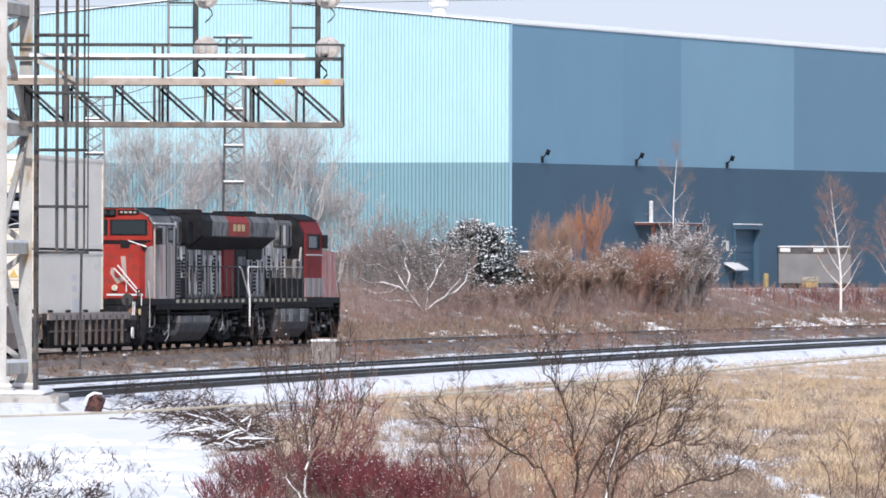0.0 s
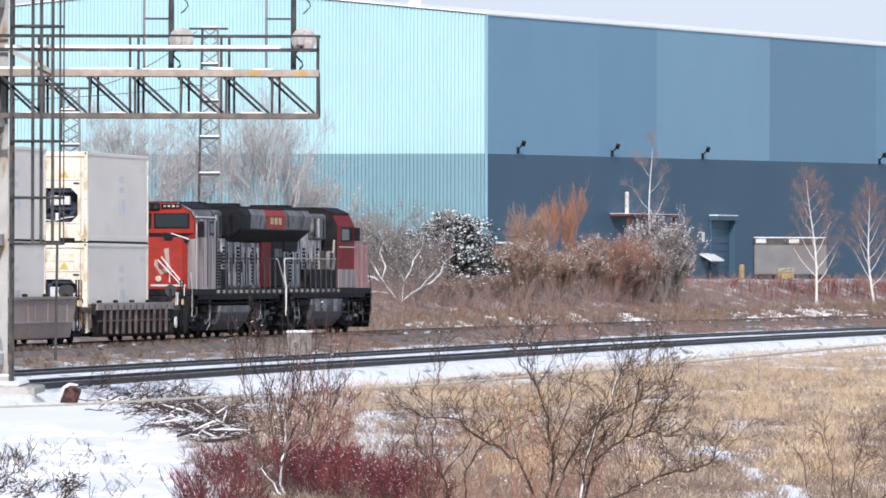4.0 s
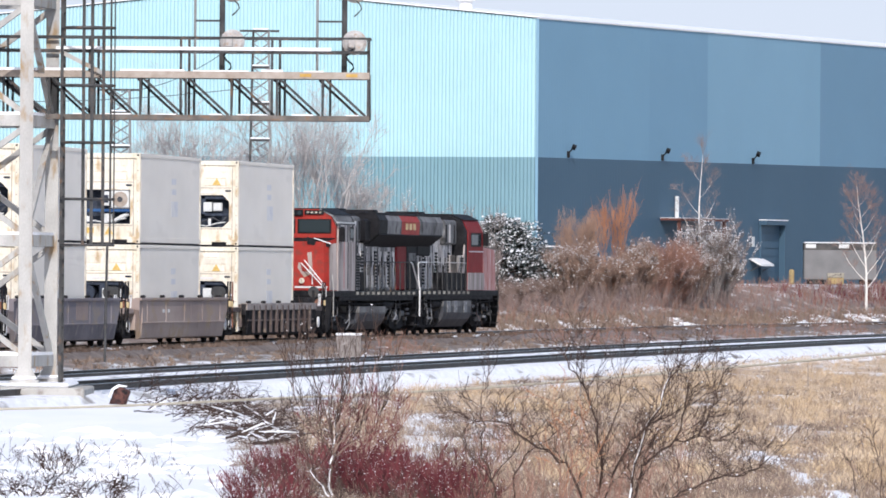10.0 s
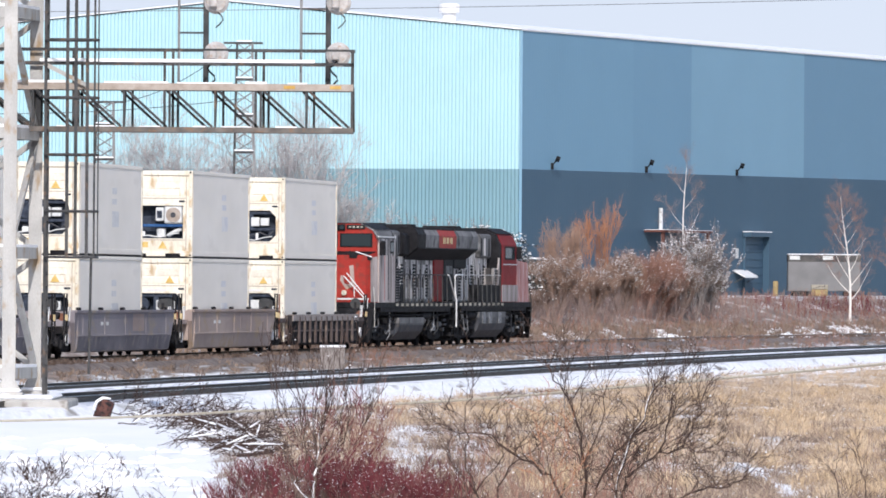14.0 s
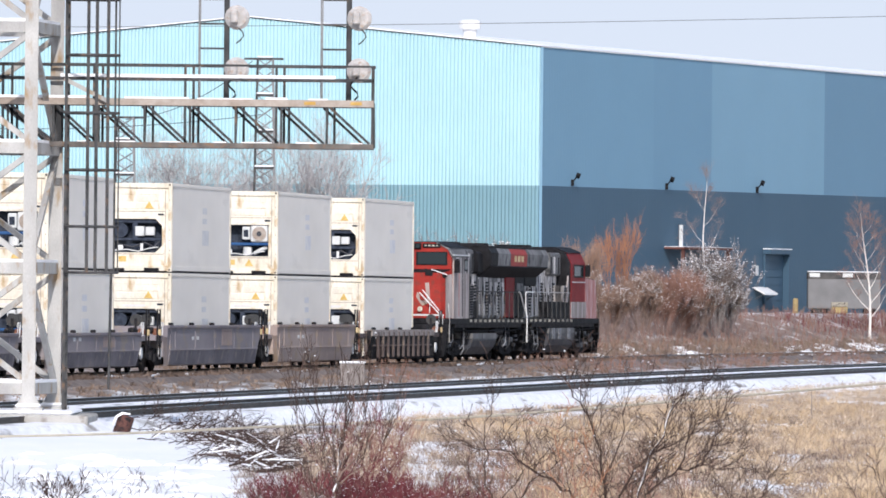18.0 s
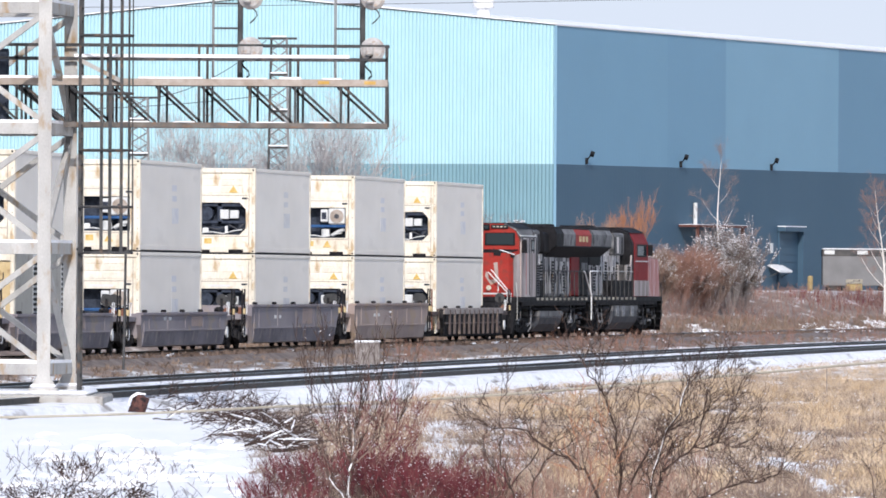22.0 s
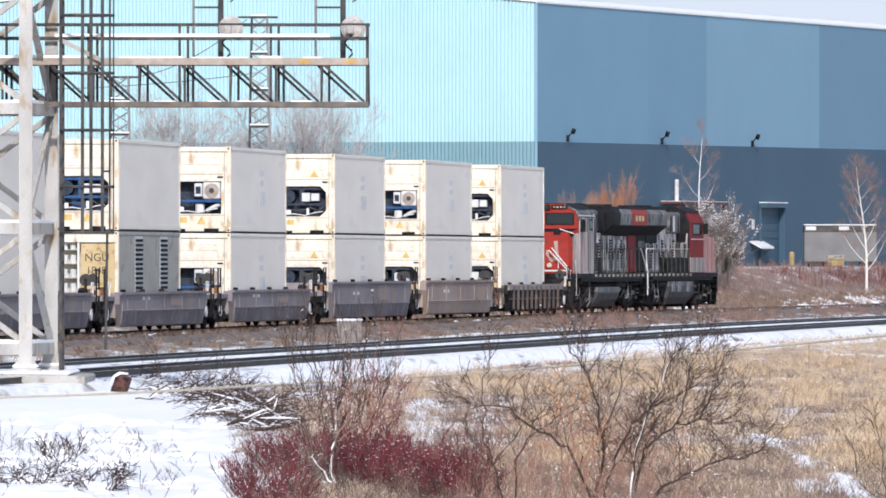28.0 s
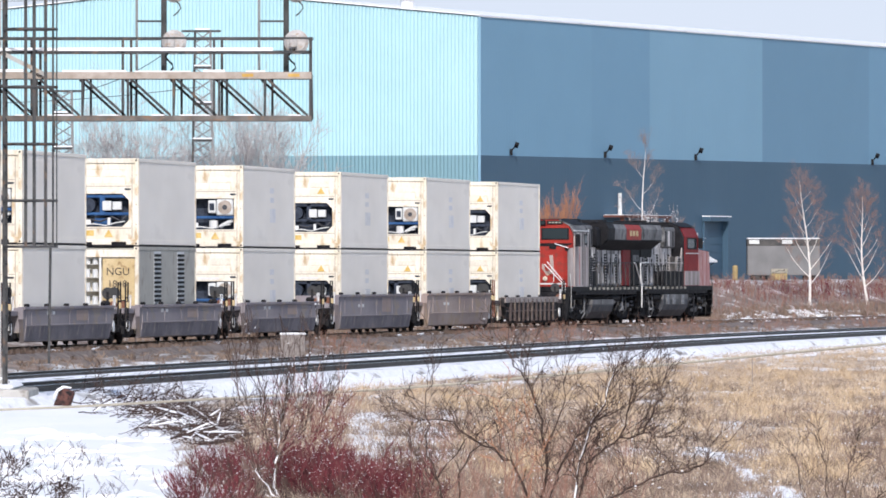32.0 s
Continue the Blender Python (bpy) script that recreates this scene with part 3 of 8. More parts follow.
def build_warehouse():
    wh = thing("warehouse", "large windowless warehouse in aqua and teal ribbed steel, long side coloured darker for shade", "warehouse", kind="")
    eave = lambda u: WAPEX - (WAPEX - WTOP) * abs(u - WHALF) / WHALF
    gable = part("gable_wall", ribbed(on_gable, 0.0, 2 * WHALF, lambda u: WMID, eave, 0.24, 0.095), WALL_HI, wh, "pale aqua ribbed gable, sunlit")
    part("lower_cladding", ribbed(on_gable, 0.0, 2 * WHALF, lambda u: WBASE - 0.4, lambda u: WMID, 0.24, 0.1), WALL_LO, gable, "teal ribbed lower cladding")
    side = part("long_wall", ribbed(on_wall, 0.0, WLONG, lambda u: WBASE - 0.4, lambda u: WMID + 0.004 * u, 0.3, 0.012), SIDE_LO, wh, "lower cladding with shade put into its slate blue")
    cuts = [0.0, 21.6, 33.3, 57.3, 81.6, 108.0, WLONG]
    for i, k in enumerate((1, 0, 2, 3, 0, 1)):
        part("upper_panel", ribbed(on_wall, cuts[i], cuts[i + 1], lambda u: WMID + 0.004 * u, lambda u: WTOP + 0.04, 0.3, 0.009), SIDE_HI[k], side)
    back = Soup()
    c = [on_gable(2 * WHALF, 0, WBASE - 0.4), on_gable(2 * WHALF, 0, WTOP)]
    d = [c[0] + WDIR * WLONG, c[1] + WDIR * WLONG]
    e = [on_wall(WLONG, 0, WBASE - 0.4), on_wall(WLONG, 0, WTOP)]
    back.add([c[0], c[1], d[1], d[0], e[1], e[0], (d[1] + e[1]) / 2 + Vector((0, 0, WAPEX - WTOP))], [(0, 1, 2, 3), (3, 2, 6, 4, 5)])
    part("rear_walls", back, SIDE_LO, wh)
    # roof with snow, a flashing along its edges
    roof = Soup()
    for u0, z0, u1, z1 in ((-0.06, WTOP + 0.056, WHALF, WAPEX + 0.07), (WHALF, WAPEX + 0.07, 2 * WHALF + 0.06, WTOP + 0.056)):
        a, b = on_gable(u0, 0.2, z0), on_gable(u1, 0.2, z1)
        far = WDIR * (WLONG + 0.4)
        up = Vector((0, 0, 0.06))
        roof.hull([a, b, b + far, a + far, a + up, b + up, b + far + up, a + far + up], [(0, 1, 2, 3), (4, 5, 6, 7), (0, 1, 5, 4), (1, 2, 6, 5), (2, 3, 7, 6), (3, 0, 4, 7)])
    part("roof", roof, SNOW, wh, "low roof under a thin layer of snow")
    trim = Soup()
    trim.beam(on_wall(-0.05, 0.05, WTOP + 0.02), on_wall(WLONG, 0.05, WTOP + 0.02), 0.05, 0.045)
    part("eave_flashing", trim, WHITE_PAINT, wh, "white eave flashing")
    corner = Soup()
    corner.beam(on_wall(0, 0.02, WBASE - 0.4), on_wall(0, 0.02, WTOP), 0.16)
    part("corner_trim", corner, SIDE_HI[2], wh)
    # roof ventilator
    vent = Soup()
    p = on_gable(5.0, -1.0, 20.35)
    vent.tube([p + Vector((0, 0, -0.6)), p + Vector((0, 0, 0.25))], 0.42, 14)
    cap = Soup()
    cap.tube([p + Vector((0, 0, z)) for z in (0.2, 0.3, 0.7, 0.78)], [0.62, 0.66, 0.66, 0.5], 14)
    v = part("roof_ventilator", vent, WHITE_PAINT, wh, "white round roof ventilator")
    part("cowl", cap, WHITE_PAINT, v)
    # wall lamps on the long side
    for along in (5.8, 24.1, 42.7, 82.2):
        z = 11.68 + 0.003 * along
        arm, head = Soup(), Soup()
        arm.beam(on_wall(along, 0, z - 0.42), on_wall(along, 0.38, z), 0.07)
        arm.box(-0.1, 0.1, -0.1, 0.1, -0.2, 0.2, 0.02, Matrix.Translation(on_wall(along, 0.06, z - 0.4)))
        lamp = part("wall_lamp", arm, BLACK, wh, "black floodlight on a wall arm")
        q = on_wall(along, 0.42, z + 0.02)
        head.box(-0.13, 0.13, -0.15, 0.15, -0.1, 0.14, 0.02, Matrix.Translation(q) @ pose(0, 0, 0, -35, 20, 0))
        part("lamp_head", head, BLACK, lamp)
    return wh


def wall_box(sp, a0, a1, o0, o1, z0, z1):
    v = [on_wall(a, o, z) for a in (a0, a1) for o in (o0, o1) for z in (z0, z1)]
    return sp.hull(v, [(0, 1, 3, 2), (4, 5, 7, 6), (0, 1, 5, 4), (2, 3, 7, 6), (0, 2, 6, 4), (1, 3, 7, 5)])


def build_doors(wh):
    """Overhead doors, canopy and service doors on the long side."""
    for a0, a1, top in ((44.4, 48.3, 7.27), (88.0, 94.0, 7.7)):
        frame_soup = Soup()
        wall_box(frame_soup, a0 - 0.25, a1 + 0.25, 0.03, 0.6, top, top + 0.3)
        door = part("overhead_door", frame_soup, SIDE_LO, wh, "tall overhead door in a deep frame")
        part("door_jamb", wall_box(Soup(), a0 - 0.15, a0, 0.03, 0.16, 3.2, top), SIDE_LO, door)
        part("door_jamb", wall_box(Soup(), a1, a1 + 0.25, 0.03, 0.5, 3.2, top), SIDE_LO, door)
        for i in range(8):
            z0 = 3.25 + (top - 3.25) * i / 8
            slat = Soup()
            wall_box(slat, a0, a1, 0.05, 0.1, z0 + 0.015, z0 + (top - 3.25) / 8 - 0.015)
            part("door_slat", slat, SIDE_LO, door)
        snow_cap = Soup()
        wall_box(snow_cap, a0 - 0.3, a1 + 0.3, 0.05, 0.62, top + 0.3, top + 0.36)
        part("snow_cap", snow_cap, SNOW, door)


warehouse = build_warehouse()
build_doors(warehouse)


# ---- signal bridge ----
def build_signal_bridge():
    br = thing("signal_bridge", "galvanised steel signal bridge with trussed walkway, dusted with snow", "signal bridge")
    legs = [Vector((-10.98, 229.0, 0)), Vector((-10.54, 232.4, 0)), Vector((-14.4, 229.4, 0)), Vector((-13.96, 232.8, 0))]
    z0, z1 = 1.12, 13.0
    for p in legs:
        leg, foot = Soup(), Soup()
        prof = [(-0.15, -0.15), (0.15, -0.15), (0.15, -0.125), (0.014, -0.115), (0.014, 0.115), (0.15, 0.125), (0.15, 0.15), (-0.15, 0.15), (-0.15, 0.125), (-0.014, 0.115), (-0.014, -0.115), (-0.15, -0.125)]
        leg.add([(p.x + a, p.y + b, z) for z in (z0, z1) for a, b in prof], [tuple(range(12)), tuple(range(23, 11, -1))] + [((i + 1) % 12, i, i + 12, (i + 1) % 12 + 12) for i in range(12)])
        l = part("tower_leg", leg, STEEL_PALE, br)
        foot.box(p.x - 0.34, p.x + 0.34, p.y - 0.34, p.y + 0.34, z0 - 0.1, z0 + 0.06, 0.01)
        for sx in (-1, 1):
            foot.hull([(p.x + sx * 0.32, p.y - 0.02, z0 + 0.05), (p.x + sx * 0.14, p.y - 0.02, z0 + 0.05), (p.x + sx * 0.14, p.y - 0.02, z0 + 0.36),
                       (p.x + sx * 0.32, p.y + 0.02, z0 + 0.05), (p.x + sx * 0.14, p.y + 0.02, z0 + 0.05), (p.x + sx * 0.14, p.y + 0.02, z0 + 0.36)],
                      [(0, 1, 2), (3, 4, 5), (0, 1, 4, 3), (1, 2, 5, 4), (0, 2, 5, 3)])
        part("base_plate", foot, STEEL_PALE, l)
        cap = Soup().box(p.x - 0.3, p.x + 0.3, p.y - 0.32, p.y + 0.1, z0 + 0.06, z0 + 0.15, 0.04)
        part("snow_cap", cap, SNOW, l)
    levels = [1.62, 4.42, 7.2, 10.0, 12.8]
    pairs = ((0, 1), (2, 3), (0, 2), (1, 3))
    for z in levels:
        for a, b in pairs:
            p, q = legs[a], legs[b]
            sp = Soup().beam(p + Vector((0, 0, z)), q + Vector((0, 0, z)), 0.2, 0.26)
            strut = part("tower_strut", sp, STEEL_PALE, br)
            part("snow_cap", Soup().beam(p + Vector((0, 0, z + 0.165)), q + Vector((0, 0, z + 0.165)), 0.17, 0.07), SNOW, strut)
    for i in range(len(levels) - 1):
        a, b = levels[i] + 0.12, levels[i + 1] - 0.12
        mid = (a + b) / 2
        for k, (m, n) in enumerate(pairs):
            p, q = legs[m], legs[n]
            if k < 2:
                ends = ((p, a, q, b),) if i % 2 else ((q, a, p, b),)
            else:
                half = (p + q) / 2
                ends = ((p, a, half, mid), (half, mid, p, b), (q, a, half, mid), (half, mid, q, b))
            for u, za, w, zb in ends:
                part("tower_brace", Soup().beam(u + Vector((0, 0, za)), w + Vector((0, 0, zb)), 0.13), STEEL_PALE, br)
    # the walkway arm: two truss planes
    xr, xl, ya, yb = -3.07, -17.5, 231.0, 232.1
    zb, zd, zm, zt = 7.33, 8.33, 8.88, 9.2
    for y in (ya, yb):
        chord = part("bottom_chord", Soup().beam((xl, y, zb), (xr, y, zb), 0.1, 0.12), STEEL_BROWN if y == ya else STEEL_DARK, br, "dull brown chord with crumbs of snow")
        for k in range(9):
            x0 = xr - 0.25 - k * 1.065
            part("snow_cap", Soup().beam((x0 - 0.3 - 0.2 * (k % 3), y, zb + 0.07), (x0, y, zb + 0.07), 0.07, 0.025 + 0.01 * (k % 2)), SNOW, chord)
        top = part("deck_beam", Soup().beam((xl, y, zd), (xr, y, zd), 0.1, 0.16), RUST if y == ya else STEEL_DARK, br, "rust-stained deck beam")
        for x0, x1, thick in ((xl, -9.8, 0.06), (-8.9, -7.4, 0.04), (-7.2, -5.9, 0.025), (-5.6, -5.1, 0.05), (-4.6, -4.15, 0.03)):
            part("snow_cap", Soup().beam((x0, y, zd + 0.08 + thick / 2), (x1, y, zd + 0.08 + thick / 2), 0.1, thick), SNOW, top)
        rail = part("handrail", Soup().beam((xl, y, zt), (xr, y, zt), 0.05), STEEL_DARK, br)
        mid = part("mid_rail", Soup().beam((xl, y, zm), (xr, y, zm), 0.06), STEEL_DARK, br)
        if y == ya:
            part("snow_cap", Soup().beam((-10.4, y, zm + 0.06), (xr - 0.9, y, zm + 0.06), 0.08, 0.075), SNOW, mid)
    n = 0
    x = xr - 0.03
    while x > xl:
        for y in (ya, yb):
            dx = 0.0 if y == ya or n == 0 else 0.16
            if n:
                part("truss_post", Soup().beam((x + dx, y, zb), (x + dx, y, zd), 0.055), STEEL_DARK, br)
                part("truss_diagonal", Soup().beam((x + 0.06 - dx, y, zd - 0.08), (x + 1.0 - dx, y, zb + 0.06), 0.06), STEEL_DARK, br)
            if n % 2 == 0 or n == 0:
                part("rail_post", Soup().beam((x - (0.12 if n else 0) + dx, y, zb if n else zb), (x - (0.12 if n else 0) + dx, y, zt), 0.06), STEEL_DARK, br)
        part("cross_bar", Soup().beam((x, ya, zb), (x, yb, zb), 0.06), STEEL_DARK, br)
        if n % 2:
            part("cross_brace", Soup().beam((x, ya, zb), (x, yb, zd), 0.05), STEEL_DARK, br)
        x -= 1.065
        n += 1
    part("cross_brace", Soup().beam((xr, ya, zd), (xr, yb, zb), 0.05), STEEL_DARK, br)
    part("cross_bar", Soup().beam((xr, ya, zt), (xr, yb, zt), 0.05), STEEL_DARK, br)
    part("walkway_grating", Soup().box(xl, xr, ya + 0.05, yb - 0.05, zd - 0.02, zd + 0.02), STEEL_DARK, br)
    for x in (-3.62, -4.7):
        part("yellow_tag", Soup().box(x, x + 0.27, ya - 0.06, ya - 0.045, zd - 0.035, zd + 0.04), YELLOW, br)
    # signals on two masts with ladders
    for mx in (-6.55, -3.68):
        y = 232.0
        mast = part("signal_mast", Soup().tube([(mx, y, zd), (mx, y, 12.6)], 0.065, 8), STEEL_DARK, br)
        part("mast_base", Soup().box(mx - 0.35, mx + 0.3, y - 0.3, y + 0.3, zd, zd + 0.09, 0.02), STEEL_DARK, mast)
        for zz in (9.13, 10.35):
            hub = Soup().disc((mx + 0.24, y + 0.1, zz), (0, -1, 0), 0.29, 0.24, 20, 0.25)
            dsc = part("signal_backing", hub, DISC, br, "round weathered signal housing")
            part("signal_box", Soup().box(mx + 0.08, mx + 0.26, y - 0.38, y - 0.14, zz - 0.14, zz + 0.16, 0.03), DISC, dsc)
        cable = [(mx + 0.14 + 0.09 * math.sin(k * 1.2), y - 0.2, zd + 0.1 + k * 0.09) for k in range(7)]
        part("signal_cable", Soup().tube(cable, 0.022, 5), BLACK, mast)
        part("signal_cable", Soup().tube([(mx + 0.28 + 0.12 * math.sin(k * 0.9), y - 0.1, 10.1 - k * 0.09) for k in range(5)], 0.018, 5), STEEL_DARK, mast)
        lad = part("mast_ladder", Soup().beam((mx - 0.62, y, zd), (mx - 0.62, y, 12.6), 0.032).beam((mx - 0.66, y + 0.3, zd), (mx - 0.66, y + 0.3, 12.6), 0.03), STEEL_MID, br)
        for zz in (9.62, 10.2, 10.78, 11.4):
            part("rung", Soup().beam((mx - 0.62, y, zz), (mx, y, zz), 0.045), STEEL_DARK, lad)
    # caged ladder beside the tower
    y = 230.6
    ladder = part("tower_ladder", Soup().beam((-10.24, y, 0.9), (-10.24, y, 13), 0.07).beam((-10.2, y + 0.4, 0.9), (-10.2, y + 0.4, 13), 0.06), STEEL_DARK, br)
    for k in range(38):
        z = 1.2 + k * 0.305
        part("rung", Soup().beam((-10.24, y, z), (-10.2, y + 0.4, z), 0.03), STEEL_DARK, ladder)
    cage = part("ladder_cage", Soup().beam((-9.72, y - 0.3, 4.35), (-9.72, y - 0.3, 13), 0.075), STEEL_DARK, br)
    for dx, dy, w in ((0.2, -0.34, 0.075), (0.46, -0.2, 0.075), (0.62, 0.1, 0.045), (0.7, 0.3, 0.03)):
        part("cage_bar", Soup().beam((-9.72 + dx, y + dy, 4.35), (-9.72 + dx, y + dy, 13), w), STEEL_DARK, cage)
    for z in (4.33, 5.4, 6.72, 8.05, 9.4, 10.7, 12.0):
        part("cage_hoop", Soup().tube([(-10.24, y - 0.1, z), (-9.95, y - 0.36, z), (-9.5, y - 0.4, z), (-9.08, y - 0.1, z), (-9.02, y + 0.3, z), (-9.4, y + 0.6, z), (-10.2, y + 0.5, z)], 0.035, 6), STEEL_DARK, cage)
    part("conduit", Soup().tube([(-9.2, y + 0.2, 1.6), (-9.16, y + 0.2, 4.4)], 0.03, 6), STEEL_DARK, br)
    part("cable_tray", Soup().beam((-10.3, ya - 0.1, 8.85), (-9.3, ya - 0.1, 8.35), 0.12, 0.1), STEEL_PALE, br)
    # relay case and gear inside the tower
    part("relay_case", Soup().box(-12.35, -11.95, 231.2, 231.6, 7.4, 9.1, 0.03), MACHINE, br)
    part("relay_post", Soup().beam((-12.6, 231.5, 4.4), (-12.6, 231.5, 9.8), 0.2), STEEL_PALE, br)
    return br


build_signal_bridge()


def build_slab():
    slab = Soup().box(-15.6, -9.55, 227.9, 233.6, 0.25, 1.02, 0.04)
    ob = part("concrete_footing", slab, CONCRETE)
    tagged(ob, "snow-covered concrete footing under the signal bridge", "footing")
    part("snow_layer", Soup().box(-15.55, -9.9, 227.95, 233.5, 1.022, 1.12, 0.05), SNOW, ob)
    lid = part("steel_drum", Soup().tube([(-8.88, 228.4, 0.42), (-8.79, 228.36, 0.66), (-8.78, 228.36, 0.68), (-8.77, 228.35, 0.7), (-8.67, 228.3, 1.0), (-8.66, 228.3, 1.02)], [0.19, 0.19, 0.205, 0.19, 0.19, 0.17], 16), PIT)
    tagged(lid, "rusty brown steel drum leaning in the snow", "drum")
    part("snow_cap", Soup().tube([(-8.98, 228.2, 0.82), (-8.9, 228.16, 1.0), (-8.76, 228.16, 1.08), (-8.58, 228.22, 1.06)], [0.02, 0.035, 0.035, 0.02], 8), SNOW, lid)


build_slab()


# ---- the train ----
CURVE = (-3.4651e-06, 4.43095e-04, -8.42876e-03, 3.481376, -12.4751)


def travelled(t):
    """How far along the line the front of the first stack is at t seconds."""
    s = 0.0
    for c in CURVE:
        s = s * t + c
    return s


def on_line(s, z=0.0, back=False):
    """The pose of a vehicle whose middle stands at s on the main track; z above the rail heads."""
    x, y, h = track(s, -1.25)
    return pose(x, y, 1.39 + rise(s) + z, 0, 0, -math.degrees(h) + (180 if back else 0))


RIDERS = []        # (thing, offset from the first stack's front, height, turned round)
WHEELS = []        # (wheelset, x, y, z in its truck, radius, direction)


def wheelset_mesh(r):
    sp = Soup()
    sp.tube([(-0.82, 0, 0), (0.82, 0, 0)], 0.08, 8)
    for s in (-1, 1):
        sp.tube([(s * 0.70, 0, 0), (s * 0.715, 0, 0), (s * 0.735, 0, 0), (s * 0.80, 0, 0), (s * 0.83, 0, 0)], [r + 0.025, r + 0.025, r, r * 0.985, r * 0.8], 20)
        sp.tube([(s * 0.83, 0, 0), (s * 0.86, 0, 0)], [0.17, 0.14], 10)
        for k in range(4):
            w = k * math.pi / 2
            sp.tube([(s * 0.828, 0.3 * math.cos(w) * r / 0.46, 0.3 * math.sin(w) * r / 0.46), (s * 0.84, 0.3 * math.cos(w) * r / 0.46, 0.3 * math.sin(w) * r / 0.46)], 0.05, 6)
    return sp


def truck(parent, y, axles, r, side_mat, direction=1):
    """A bogie with side frames, springs and keyed wheelsets; axles: their places along it."""
    long = max(axles) + 0.45
    body = Soup()
    body.box(-0.75, 0.75, -0.2, 0.2, r - 0.1, r + 0.3, 0.03)
    t = part("truck", body, TRUCK, parent, at=pose(0, y, 0))
    for s in (-1, 1):
        fr = Soup()
        prof = [(-long, r - 0.05), (-long, r + 0.17), (-long * 0.55, r + 0.34), (long * 0.55, r + 0.34), (long, r + 0.17), (long, r - 0.05), (long * 0.45, r - 0.24), (-long * 0.45, r - 0.24)]
        x0, x1 = (0.98, 1.14) if s > 0 else (-1.14, -0.98)
        n = len(prof)
        fr.hull([(x0, a, b) for a, b in prof] + [(x1, a, b) for a, b in prof], [tuple(range(n)), tuple(range(n, 2 * n))] + [(i, (i + 1) % n, (i + 1) % n + n, i + n) for i in range(n)])
        f = part("side_frame", fr, side_mat, t)
        sp = Soup()
        for k in (-0.16, 0, 0.16):
            sp.tube([(s * 1.16, k, r - 0.15), (s * 1.16, k, r + 0.18)], 0.06, 8)
        part("spring", sp, TRUCK, f)
        for a in axles:
            part("axle_box", Soup().box(min(s * 1.0, s * 1.22), max(s * 1.0, s * 1.22), a - 0.14, a + 0.14, r - 0.13, r + 0.15, 0.03), side_mat, f)
    gear = Soup()
    ends = sorted(axles)
    for a, b in zip([ends[0] - 0.95] + ends, ends + [ends[-1] + 0.95]):
        gear.box(-0.64, 0.64, a + 0.2, b - 0.2, 0.15, r + 0.22, 0.06)
    part("brake_rigging", gear, TRUCK, t)
    for a in axles:
        w = part("wheelset", wheelset_mesh(r), TRUCK, t, at=pose(0, a, r))
        WHEELS.append((w, a, r, direction))
    return t


def both(s, a, b):
    """The lower and the higher of two distances out to side s."""
    return min(s * a, s * b), max(s * a, s * b)


